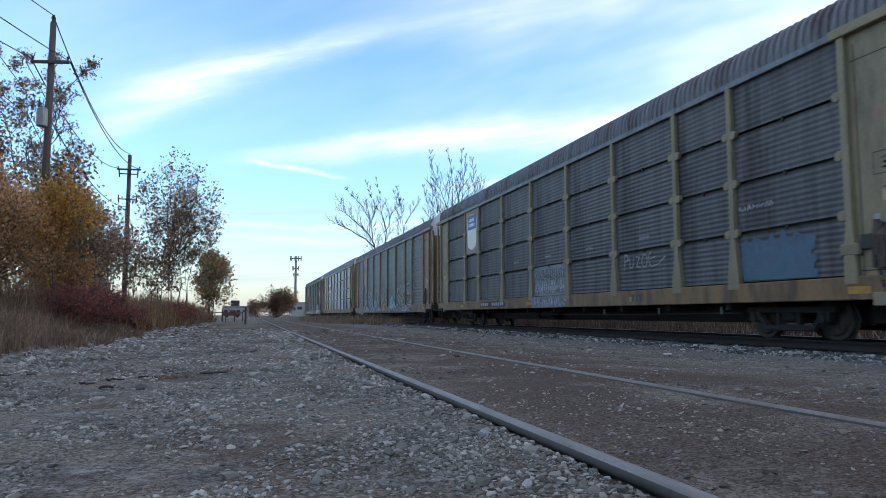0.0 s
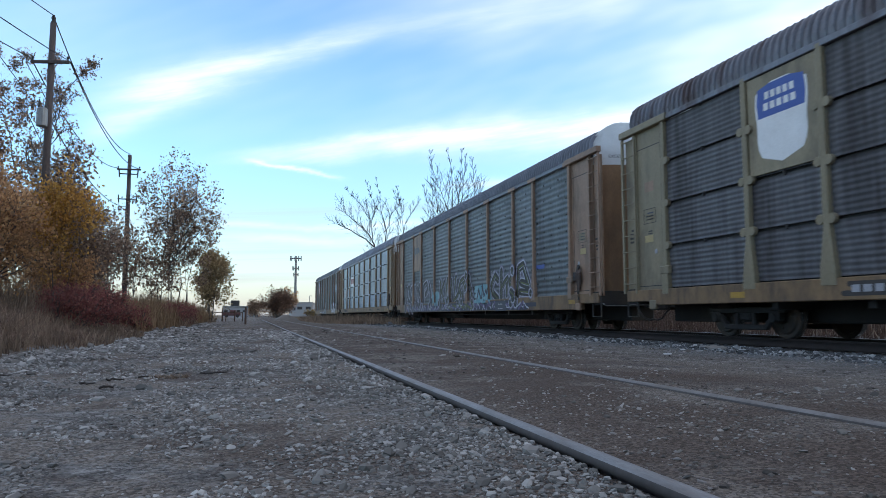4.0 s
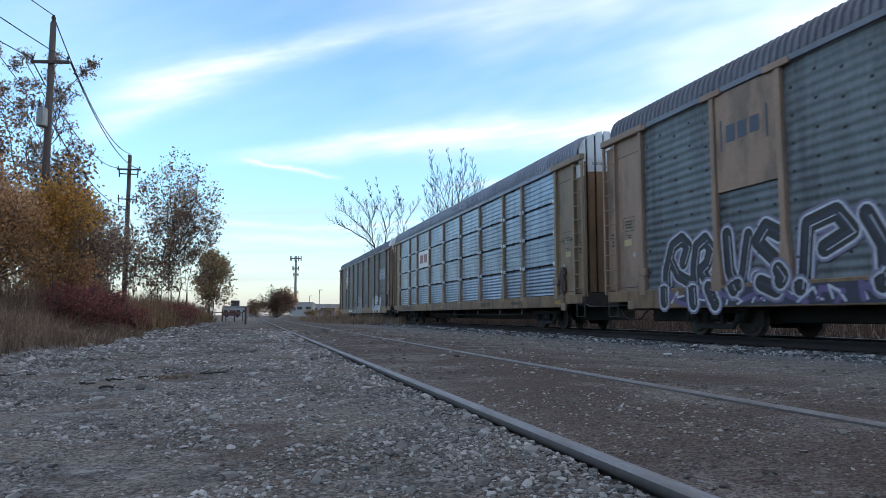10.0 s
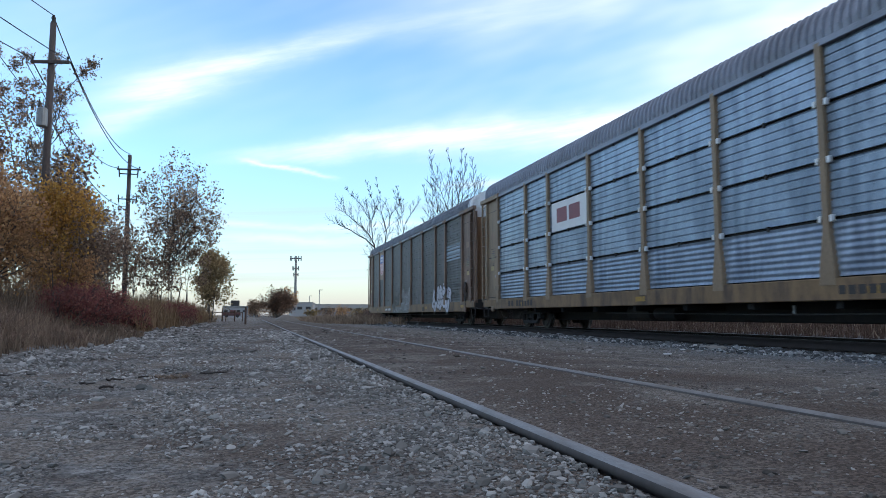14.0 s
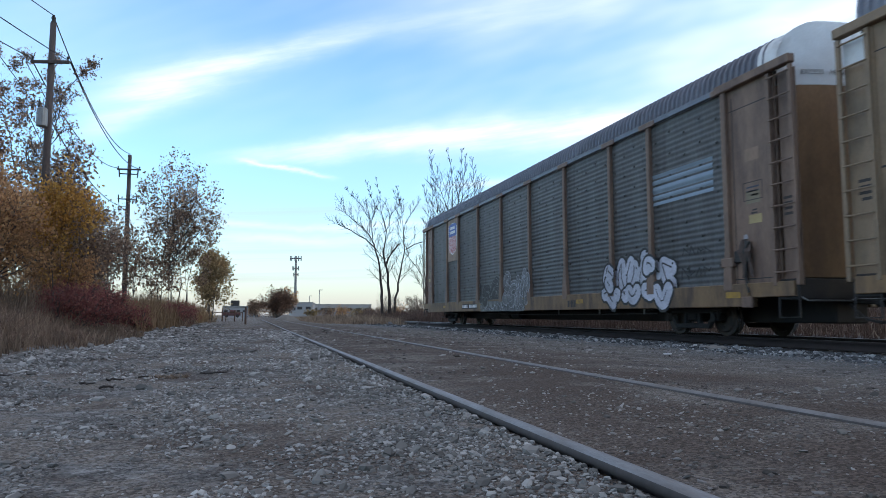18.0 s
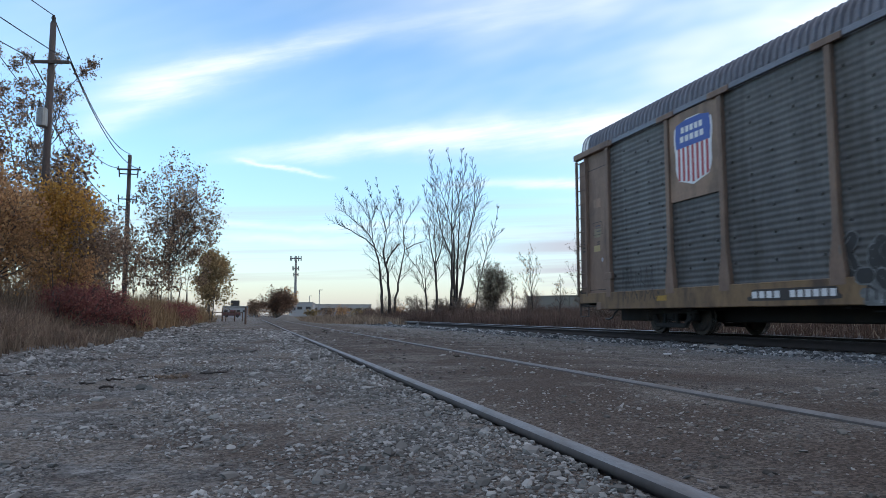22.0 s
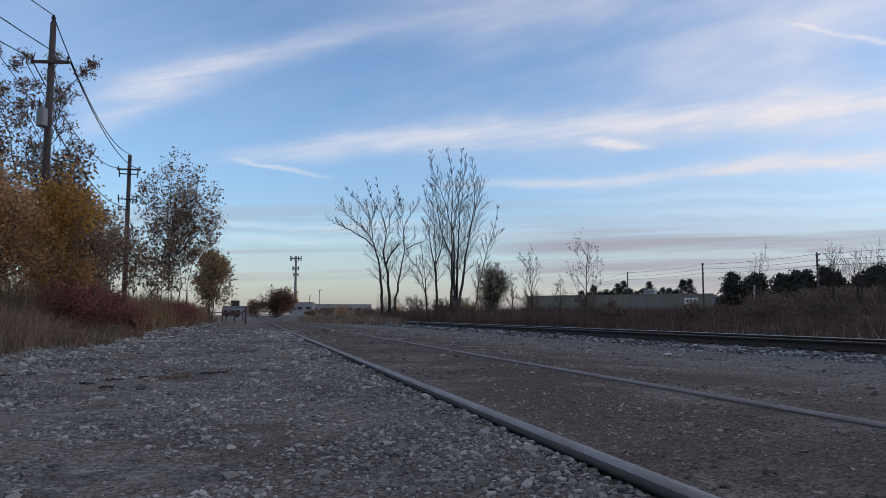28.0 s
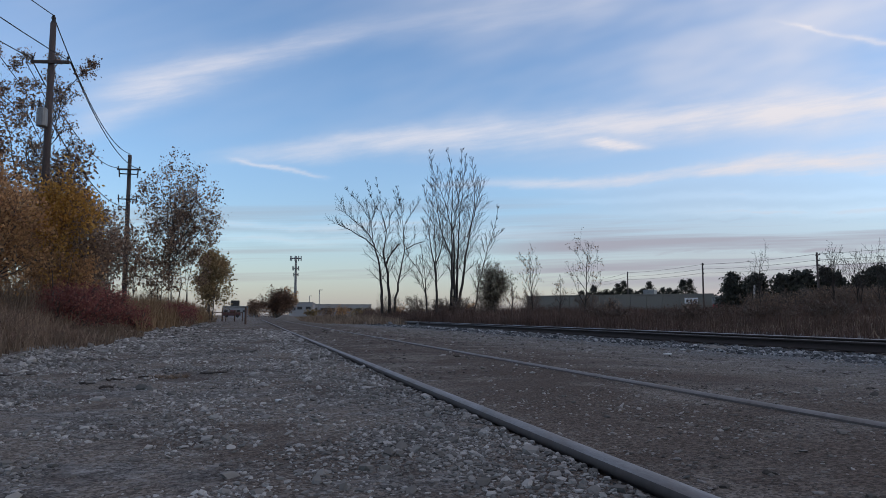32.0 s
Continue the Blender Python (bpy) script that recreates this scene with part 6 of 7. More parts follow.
def ribbon(sh, pts, w, lift, scale=(1, 1), at=(0, 0)):
    """A painted stroke along points (across, up); across runs towards the leading end."""
    q = [(at[0] - p[0] * scale[0], at[1] + p[1] * scale[1]) for p in pts]
    k = 0
    for (y0, z0), (y1, z1) in zip(q, q[1:]):
        n = max(1, int(math.hypot(y1 - y0, z1 - z0) / 0.09))
        dy, dz = y1 - y0, z1 - z0
        ln = math.hypot(dy, dz) or 1
        oy, oz = -dz / ln * w / 2, dy / ln * w / 2
        for i in range(n):
            a, b = i / n, (i + 1) / n
            ym, zm = y0 + dy * (a + b) / 2, z0 + dz * (a + b) / 2
            x = skin_x(ym, zm) - lift
            ya, za, yb, zb = y0 + dy * a, z0 + dz * a, y0 + dy * b, z0 + dz * b
            sh.add([(x, ya - oy, za - oz), (x, yb - oy, zb - oz), (x, yb + oy, zb + oz), (x, ya + oy, za + oz)], [(0, 1, 2, 3)])
    for y, z in q:
        k += 1
        x = skin_x(y, z) - lift - 0.0004 - 0.00005 * k
        sh.add([(x, y + w / 2 * math.cos(6.283 * i / 10), z + w / 2 * math.sin(6.283 * i / 10)) for i in range(10)], [tuple(range(10))])
    return sh


def arc(cx, cz, rx, rz, a0, a1, n=8):
    return [(cx + rx * math.cos(radians(a0 + (a1 - a0) * i / n)), cz + rz * math.sin(radians(a0 + (a1 - a0) * i / n))) for i in range(n + 1)]


GLYPHS = [
    [arc(0.5, 0.5, 0.38, 0.45, 40, 320)],
    [[(0.12, 0.0), (0.15, 0.9)], arc(0.3, 0.68, 0.4, 0.27, 110, -80), [(0.4, 0.42), (0.85, 0.02)]],
    [[(0.1, 0.95), (0.14, 0.3)] + arc(0.48, 0.3, 0.34, 0.28, 180, 360) + [(0.86, 0.95)]],
    [[(0.12, 0.0), (0.12, 0.95)], arc(0.3, 0.72, 0.42, 0.23, 100, -90), arc(0.32, 0.26, 0.5, 0.26, 90, -90)],
    [[(0.85, 0.9), (0.15, 0.85), (0.12, 0.1), (0.88, 0.05)], [(0.15, 0.48), (0.7, 0.5)]],
    [[(0.1, 0.0), (0.16, 0.95)], [(0.85, 0.95), (0.2, 0.45), (0.9, 0.0)]],
    [[(0.1, 0.0), (0.15, 0.92), (0.78, 0.06), (0.86, 0.98)]],
    [[(0.12, 0.95), (0.12, 0.12), (0.85, 0.06)]],
    [arc(0.5, 0.72, 0.34, 0.24, 30, 260) + arc(0.48, 0.26, 0.36, 0.26, 90, -150)],
    [[(0.05, 0.9), (0.3, 0.05), (0.5, 0.6), (0.7, 0.05), (0.95, 0.95)]],
]


def letters(car, glyphs, y0, width, z0, height, layers, seed, lean=0.12, fat=0.86):
    """A row of bulky sprayed letter forms, each one a part. layers: (material, stroke width, lift, shift) from below to above."""
    rng = random.Random(seed)
    step = width / len(glyphs)
    for i, g in enumerate(glyphs):
        jx, jz, js, bend = rng.uniform(-0.08, 0.08), rng.uniform(-0.08, 0.10), rng.uniform(0.88, 1.12), rng.uniform(0.08, 0.15)
        sh, slots = Shape(), []
        for k, (material, w, lift, shift) in enumerate(layers):
            for pts in GLYPHS[g]:
                dense = []
                for p, r in zip(pts, pts[1:]):
                    dense += [(p[0] + (r[0] - p[0]) * f / 3, p[1] + (r[1] - p[1]) * f / 3) for f in range(3)]
                dense.append(pts[-1])
                warped = [(p[0] + lean * (p[1] - 0.5) + jx + bend * math.sin(7 * p[1] + i), p[1] * js + bend * math.sin(5 * p[0] + 2 * i)) for p in dense]
                ribbon(sh, warped, w, lift + 0.0006 * (i % 2), (step * fat, height), (y0 - i * step - step * 0.07 + shift, z0 + jz * height + shift))
            slots += [k] * (len(sh.f) - len(slots))
        me = sh.mesh("graffiti_letter", layers[0][0])
        for material, _, _, _ in layers[1:]:
            me.materials.append(material)
        me.polygons.foreach_set("material_index", slots)
        part("graffiti_letter", me, None, car)


def piece(car, layers, signs):
    """A sprayed piece: each letter one part, its strokes given as (distance towards the leading end, height)."""
    for i, strokes in enumerate(signs):
        sh, slots = Shape(), []
        for k, (material, w, lift, shift) in enumerate(layers):
            for j, pts in enumerate(strokes):
                dense = []
                for p, q in zip(pts, pts[1:]):
                    dense += [(p[0] + (q[0] - p[0]) * f / 3, p[1] + (q[1] - p[1]) * f / 3) for f in range(3)]
                dense.append(pts[-1])
                ribbon(sh, [(u, max(0.66, z)) for u, z in dense], w * (1.0 if j == 0 else 0.85), lift + 0.0004 * j + 0.0002 * (i % 2), (1, 1), (shift, shift * 0.5))
            slots += [k] * (len(sh.f) - len(slots))
        me = sh.mesh("graffiti_letter", layers[0][0])
        for material, _, _, _ in layers[1:]:
            me.materials.append(material)
        me.polygons.foreach_set("material_index", slots)
        part("graffiti_letter", me, None, car)


def scribble(car, y0, z0, w, h, n, width, material, seed, name="painted_tag"):
    rng = random.Random(seed)
    sh = Shape()
    for k in range(n):
        pts = [(k + rng.uniform(0, 0.3), rng.uniform(0, 0.3)), (k + rng.uniform(0.1, 0.7), rng.uniform(0.7, 1.0)), (k + rng.uniform(0.4, 0.9), rng.uniform(0.2, 0.6)), (k + rng.uniform(0.5, 1.2), rng.uniform(0.0, 0.9))]
        ribbon(sh, pts, width, 0.002 + 0.0005 * k / n, (w / n, h), (y0, z0))
    tagged(part(name, sh, material, car), kind="stuff")


def tag_strokes(car, y0, z0, w, h, width, material, strokes):
    """A hand-sprayed tag: each letter a thin stroke; w: the width of one letter."""
    for k, pts in enumerate(strokes):
        part("tag_letter", ribbon(Shape(), pts, width, 0.002 + 0.0004 * k, (w, h), (y0, z0)), material, car)


def blob(car, y0, z0, w, h, material, seed, name="painted_patch", lift=0.001):
    """An uneven painted patch, as overlapping sprayed bands."""
    rng = random.Random(seed)
    sh = Shape()
    n = max(3, int(h / 0.12))
    for k in range(n):
        z = (k + 0.5) / n
        e0, e1 = rng.uniform(0.0, 0.10), rng.uniform(0.9, 1.0)
        ribbon(sh, [(e0, z + rng.uniform(-0.02, 0.02)), (0.5, z + rng.uniform(-0.03, 0.03)), (e1, z + rng.uniform(-0.02, 0.02))], h / n * 1.25, lift + 0.0007 * (k % 2), (w, h), (y0, z0))
    tagged(part(name, sh, material, car), kind="stuff")


def bars(car, y0, z0, w, h, n, material, name="stencil_bar"):
    """Unreadable stencilled writing as plain bars."""
    for k in range(n):
        a = y0 - w * k / n
        x = skin_x(y0 - w / 2, z0 + h / 2) - 0.0035
        part(name, Shape().box(x - 0.001, x, a - w / n * 0.72, a, z0, z0 + h), material, car)


def board(car, i, z0, z1, material, label):
    """A flat sheet over one bay."""
    y0, y1 = BOUNDS[i] - 0.09, BOUNDS[i + 1] + 0.09
    return part("sign_board", Shape().cbox(-1.535, -1.50, y1, y0, z0, z1, 0.006), material, car, label)


SHIELD = [(0.0, 1.0), (0.28, 0.93), (0.46, 0.97), (0.5, 0.72), (0.46, 0.45), (0.47, 0.25), (0.4, 0.1), (0.18, 0.06), (0.0, 0.0)]


def shield(parent, yc, z0, w, h, stripes):
    x = -1.5375
    outline = SHIELD + [(-a, b) for a, b in reversed(SHIELD[1:-1])]
    def cut(lo, hi, grow, xx):
        """The shield's outline between two heights."""
        zs = [lo + (hi - lo) * i / 10 for i in range(11)]
        def half(f):
            for (a, b), (c, d) in zip(SHIELD, SHIELD[1:]):
                if (b >= f >= d) or (d >= f >= b):
                    return a + (c - a) * ((f - b) / (d - b) if d != b else 0)
            return 0.02
        left = [(xx, yc + half(f) * w * grow, z0 + f * h) for f in zs]
        right = [(xx, yc - half(f) * w * grow, z0 + f * h) for f in reversed(zs)]
        return left + right, half
    rim, _ = cut(0.002, 0.96, 1.06, x)
    part("shield_rim", Shape().add(rim, [tuple(range(len(rim)))]), S_WHITE, parent)
    low, half = cut(0.03, 0.56, 0.97, x - 0.003)
    part("shield_field", Shape().add(low, [tuple(range(len(low)))]), S_WHITE, parent)
    top, _ = cut(0.56, 0.945, 0.97, x - 0.004)
    part("shield_top", Shape().add(top, [tuple(range(len(top)))]), S_BLUE, parent)
    for z, ww in ((0.77, 0.62), (0.64, 0.68)):
        n = 5
        for k in range(n):
            a = yc + ww * w * 0.5 - ww * w * k / n
            part("shield_bar", Shape().box(x - 0.007, x - 0.005, a - ww * w / n * 0.7, a, z0 + z * h, z0 + (z + 0.085) * h), S_WHITE, parent)
    if stripes:
        for k in range(-3, 4):
            y = yc + k * w * 0.128
            b = 0.04 + 0.06 * abs(k) / 3
            part("shield_stripe", Shape().box(x - 0.006, x - 0.004, y - w * 0.032, y + w * 0.032, z0 + b * h, z0 + 0.56 * h), S_RED, parent)


def bolts(car):
    """Rows of dark bolt heads over the panels of the near side."""
    for i in range(1, len(BOUNDS) - 2):
        w = BOUNDS[i] - BOUNDS[i + 1]
        n = 5 if w > 2.2 else 4
        def make(w=w, n=n):
            sh = Shape()
            for c in range(n):
                for r in range(7):
                    y, z = -w / 2 + w * (c + 0.55) / n, 1.5 + r * 0.52 + (0.16 if c % 2 else 0)
                    sh.cbox(-0.012, 0.012, y - 0.026, y + 0.026, z - 0.026, z + 0.026, 0.005)
            return sh.mesh("panel_bolts", DARK)
        tagged(part("panel_bolts", cached(("bolts", round(w, 2)), make), DARK, car, at=pose(-1.50, (BOUNDS[i] + BOUNDS[i + 1]) / 2, 0)), kind="stuff")


def clips(car, material, round_ones):
    """Brackets that hold the rows of panels to the posts of the near side."""
    h = (EAVE - 0.05 - SILL_TOP) / 4
    def make():
        if round_ones:
            return Shape().tube([(-0.05, 0, 0), (0.03, 0, 0)], 0.09, 10).mesh("clip", material)
        return Shape().cbox(-0.05, 0.03, -0.035, 0.035, -0.06, 0.06, 0.01).mesh("clip", material)
    def small():
        return Shape().cbox(-0.03, 0.03, -0.02, 0.02, -0.05, 0.05, 0.006).mesh("clip", DARK)
    for i in range(1, len(BOUNDS) - 1):
        for r in range(1, 4):
            for s in (-1, 1):
                if 0 < i + (1 if s < 0 else 0) - 1 < len(BOUNDS) - 2:
                    part("clip", cached(("clip", material.name, round_ones), make), material, car, at=pose(-1.535, BOUNDS[i] + s * 0.125, SILL_TOP + r * h))
    for i in range(1, len(BOUNDS) - 2):
        for r in range(1, 5):
            part("clip", cached("smallclip", small), DARK, car, at=pose(-1.50, (BOUNDS[i] + BOUNDS[i + 1]) / 2, SILL_TOP + r * h - 0.01))


def running_gear(car):
    """Brake rod, hoses, levers and grab irons."""
    part("brake_rod", Shape().tube([(-1.25, -9.0, 0.50), (-1.25, -3.0, 0.47), (-1.25, 4.0, 0.52)], 0.014, 6), DARK, car, "thin steel brake rod")
    for y in (-8.4, -6.0, -3.2):
        part("rod_hanger", Shape().cbox(-1.27, -1.23, y - 0.03, y + 0.03, 0.48, 0.64, 0.006), METAL, car)
    for k in range(-4, 5):
        part("cross_bearer", cached("bearer", lambda: Shape().cbox(-1.4, 1.4, -0.08, 0.08, 0.56, 0.86, 0.015).mesh("cross_bearer", BLACK)), BLACK, car, at=pose(0, k * 2.2, 0))
    part("brake_cylinder", Shape().tube([(-0.75, 1.2, 0.5), (-0.75, 2.1, 0.5)], 0.17, 12).tube([(-0.75, 2.3, 0.52), (-0.75, 3.4, 0.52)], 0.2, 12), BLACK, car)
    for e in (-1, 1):
        part("air_hose", Shape().tube([(-0.3, e * 13.9, 0.66), (-0.34, e * 14.1, 0.52), (-0.32, e * 14.3, 0.38), (-0.3, e * 14.55, 0.33), (-0.3, e * 14.73, 0.35)], 0.028, 7), DARK, car)
        part("uncoupling_lever", Shape().tube([(-1.45, e * 13.97, 0.80), (-1.4, e * 14.08, 0.72), (-0.5, e * 14.14, 0.72), (-0.12, e * 14.2, 0.95)], 0.016, 6), METAL, car)
        part("step", Shape().tube([(-1.5, e * 13.5, 1.0), (-1.5, e * 13.5, 0.42), (-1.5, e * 14.0, 0.42), (-1.5, e * 14.0, 1.0)], 0.02, 6), DARK, car)
        if e < 0:
            part("lock_box", Shape().cbox(-1.56, -1.46, e * 12.45 - 0.12, e * 12.45 + 0.12, 1.5, 1.75, 0.02).tube([(-1.55, e * 12.7, 1.95), (-1.58, e * 12.75, 1.6), (-1.56, e * 12.67, 1.2), (-1.56, e * 12.75, 0.9)], 0.03, 6)
                 .tube([(-1.56, e * 12.8, 1.9), (-1.6, e * 12.7, 1.7), (-1.56, e * 12.81, 1.5)], 0.04, 6), DARK, car, "dark door lock gear")
        for z in (1.35, 2.2):
            part("stencil_patch", Shape().box(-1.4935, -1.4915, e * 12.88 - 0.2, e * 12.88 + 0.2, z + 1.3, z + 1.55), OLIVE if z < 2 else TAN, car)
        part("yellow_plate", Shape().box(-1.4945, -1.4915, e * 12.93 - 0.18, e * 12.93 + 0.18, 2.25, 2.42), PLATE, car, "small dull yellow notice plate")
    for y in (-12.3, -5.4, 1.6, 9.6):
        part("reflector", Shape().box(-1.588, -1.5853, y - 0.22, y + 0.22, 0.80, 0.92), YELLOW, car, "yellow reflective mark")


def words(text, size, material, m, parent, name):
    """Painted writing in the built-in font, as a mesh."""
    cu = bpy.data.curves.new(name, "FONT")
    cu.body, cu.size, cu.align_x = text, size, "CENTER"
    tmp = bpy.data.objects.new(name, cu)
    scene.collection.objects.link(tmp)
    me = bpy.data.meshes.new_from_object(tmp.evaluated_get(bpy.context.evaluated_depsgraph_get()))
    bpy.data.objects.remove(tmp)
    me.materials.clear()
    me.materials.append(material)
    ob = new(name, me)
    ob.parent, ob.matrix_basis = parent, m
    return ob


for n, car in enumerate(CARS):
    running_gear(car)
    for text, x, turn in (("EXCESS", -0.86, -15.5), ("HEIGHT", -0.30, -5.5), ("CAR", 0.12, 2.2)):
        y = DOOR_Y + 0.34 * (1 - (x / 1.45) ** 2)
        words(text, 0.13, INK, pose(x, -y - 0.014, 4.98, 90, 0, turn), car, "height_warning")

for n in (2, 4):
    for b in BOUNDS[1:-1]:
        part("post_head", cached(("post_head", n), lambda: Shape().cbox(-1.605, -1.55, -0.34, 0.34, EAVE - 0.10, EAVE + 0.03, 0.008).mesh("post_head", TAN if n == 2 else TAN_DIRTY)), TAN, CARS[n], at=pose(0, b, 0))
for e in (-1, 1):
    part("ladder_band", Shape().cbox(-1.456, -1.4505, min(e * 13.5, e * 14.03), max(e * 13.5, e * 14.03), 4.6, 5.01, 0.002), WHITE, CARS[3], "white painted top of the ladder plate")

# wagon with the plain pale shield
for n in (0, 1):
    clips(CARS[n], OLIVE, True)
scribble(CARS[0], 13.3, 2.0, 0.9, 0.35, 4, 0.05, P_GREY, 60)
scribble(CARS[0], 13.3, 1.5, 0.9, 0.3, 4, 0.05, P_GREY, 61)
car = CARS[1]
bd = board(car, 2, 3.15, 5.08, OLIVE, "tan sign board with a pale shield")
shield(bd, 8.26, 3.3, 1.3, 1.65, False)
blob(car, 1.36, 1.12, 2.72, 0.94, P_PATCH, 1)
for k in range(4):
    scribble(car, 1.3, 1.14 + 0.23 * k, 2.6, 0.2, 17, 0.035, P_TEAL_D if k % 2 else P_NAVY, 2 + 50 * k)
    scribble(car, 1.3, 1.15 + 0.23 * k, 2.6, 0.2, 15, 0.02, P_GREY, 12 + 50 * k)
scribble(car, 1.32, 1.1, 2.65, 0.5, 16, 0.022, P_WHITE, 15)
scribble(car, 1.32, 1.5, 2.65, 0.5, 16, 0.022, P_NAVY, 16)
blob(car, 1.4, 0.72, 2.8, 0.34, P_PATCH, 3, lift=0.0005)
scribble(car, 1.35, 0.73, 2.7, 0.32, 9, 0.05, P_PURPLE, 4)
scribble(car, 1.3, 0.73, 2.7, 0.32, 14, 0.025, P_WHITE, 14)
tag_strokes(car, -4.82, 1.62, 0.36, 0.42, 0.028, P_GREY, (
    [(0.05, 0.0), (0.1, 1.0)], [(0.1, 0.95), (0.5, 0.9), (0.55, 0.6), (0.1, 0.5)],
    [(0.75, 0.75), (0.8, 0.15), (1.1, 0.1), (1.3, 0.3), (1.35, 0.75)], [(1.6, 0.75), (2.1, 0.7), (1.65, 0.15), (2.2, 0.1)],
    arc(2.75, 0.45, 0.35, 0.4, 80, 440), arc(3.75, 0.5, 0.45, 0.45, 100, 300) + [(4.5, 0.15), (5.3, 0.55)], [(3.5, 0.5), (4.1, 0.6)]))
blob(car, -9.35, 1.15, 2.0, 0.72, P_BLUE, 6)
scribble(car, -9.4, 1.7, 1.8, 0.3, 5, 0.10, P_BLUE, 7)
blob(car, 7.0, 0.78, 3.2, 0.22, INK, 66, lift=0.0008)
bars(car, 6.8, 0.83, 0.9, 0.12, 4, P_GREY)
bars(car, 5.5, 0.83, 1.4, 0.12, 6, P_GREY)
bars(car, -5.3, 0.80, 0.55, 0.18, 3, S_NAVY)
scribble(car, -9.4, 2.5, 1.0, 0.14, 8, 0.014, P_WHITE, 8)
for y in (3.2, 0.3, -2.6, -5.6):
    scribble(car, y, 2.35, 0.5, 0.07, 5, 0.012, P_WHITE, 9)

# wagon with the long row of sprayed letters
car = CARS[2]
bolts(car)
bd = board(car, 2, 3.0, 5.08, TAN, "flat tan sign board with dark marks")
for k in range(3):
    part("sign_mark", Shape().cbox(-1.541, -1.5365, 8.55 - k * 0.36, 8.82 - k * 0.36, 4.0 + 0.02 * k, 4.36, 0.001), S_NAVY, bd)
for y in (8.98, 7.62):
    part("sign_bracket", Shape().box(-1.541, -1.5365, y - 0.025, y + 0.025, 3.85, 4.5), S_NAVY, bd)
DARK_PIECE = [(P_HAZE, 0.50, 0.0012, 0.0), (P_WHITE, 0.40, 0.0026, 0.0), (P_BLACK, 0.31, 0.0042, 0.0), (P_WHITE, 0.022, 0.0056, -0.07)]
piece(car, DARK_PIECE + [(P_NAVY, 0.07, 0.007, 0.02)], (
    ([(-11.18, 0.77), (-11.18, 1.47), (-10.91, 2.04), (-10.54, 2.18), (-10.3, 2.0), (-10.5, 1.64)], [(-11.0, 1.75), (-10.73, 1.37), (-10.3, 1.2)]),
    ([(-10.05, 0.72), (-10.1, 1.47), (-9.98, 1.95), (-9.68, 2.09), (-9.48, 1.86), (-9.64, 1.54), (-9.85, 1.42), (-9.5, 1.03), (-9.3, 0.7)],),
    ([(-8.95, 2.11), (-8.9, 1.39), (-8.7, 0.98)], [(-8.3, 2.04), (-8.4, 1.66), (-8.55, 1.06)]),
    ([(-7.45, 1.97), (-7.8, 2.15), (-8.06, 1.88), (-7.6, 1.51), (-7.3, 1.17), (-7.5, 0.93), (-8.1, 1.15)],),
    ([(-6.9, 0.95), (-6.75, 2.05), (-6.1, 2.2), (-5.8, 1.84), (-6.4, 1.6)],),
    ([(-5.2, 0.95), (-5.2, 1.56), (-5.5, 2.08)], [(-5.1, 1.0), (-4.85, 1.35)])))
piece(car, DARK_PIECE + [(P_OLIVE, 0.07, 0.007, 0.03)], (
    ([(-3.25, 1.05), (-3.15, 2.14)], [(-2.45, 2.12), (-2.95, 1.66), (-2.5, 1.15)]),
    ([(-1.85, 2.2), (-2.1, 1.5), (-1.76, 1.04), (-1.3, 1.34), (-1.1, 2.1)],),
    ([(-0.37, 2.25), (-0.6, 1.64), (-0.7, 1.14), (-0.25, 1.25), (0.0, 1.45)],),
    ([(0.85, 2.1), (0.4, 1.98), (0.15, 1.65), (0.5, 1.41), (0.25, 1.05)],),
    ([(0.75, 1.05), (0.85, 1.84), (1.35, 2.3), (1.7, 2.1), (1.5, 1.69), (1.1, 1.55)], [(1.75, 1.95), (2.1, 1.4), (2.5, 0.85)])))
piece(car, DARK_PIECE + [(P_OLIVE, 0.06, 0.007, 0.03)], (
    ([(5.5, 1.85), (5.2, 2.02), (4.75, 1.66), (4.9, 1.34), (5.5, 1.1)],),
    ([(5.93, 2.16), (5.9, 1.14)], [(5.96, 1.5), (6.29, 1.72), (6.6, 1.85), (6.5, 1.25)]),
    ([(7.3, 2.1), (6.85, 1.72), (7.05, 1.38), (7.5, 1.17), (7.1, 0.9)],),
    ([(7.6, 0.9), (7.75, 2.15), (8.2, 2.25), (8.75, 1.5), (8.0, 1.62)], [(7.9, 1.3), (9.1, 1.22)])))
tag_strokes(car, -4.75, 2.02, 0.17, 0.2, 0.03, P_WHITE, ([(0.05, 0.0), (0.05, 1.0), (0.6, 0.8), (0.1, 0.5), (0.65, 0.2), (0.05, 0.0)], arc(1.2, 0.5, 0.35, 0.45, 0, 360), [(2.3, 0.95), (1.8, 0.8), (2.3, 0.3), (1.75, 0.05)]))
blob(car, 4.6, 0.95, 1.2, 0.7, P_TEAL, 31, lift=0.0002)
blob(car, -2.5, 0.85, 2.4, 0.85, P_TEAL, 32, lift=0.0002)
scribble(car, -2.7, 1.0, 1.9, 0.7, 3, 0.12, P_NAVY, 33)
blob(car, 11.4, 0.66, 21.0, 0.34, P_NAVY, 34, lift=0.0002)
scribble(car, 11.0, 0.66, 20.0, 0.34, 30, 0.05, P_WHITE, 35)
scribble(car, 3.2, 0.7, 5.6, 0.26, 5, 0.12, P_OLIVE, 135)
scribble(car, 11.2, 0.68, 20.0, 0.3, 22, 0.11, P_PURPLE, 136)
blob(car, -5.4, 0.63, 1.2, 0.34, S_NAVY, 36, lift=0.004)
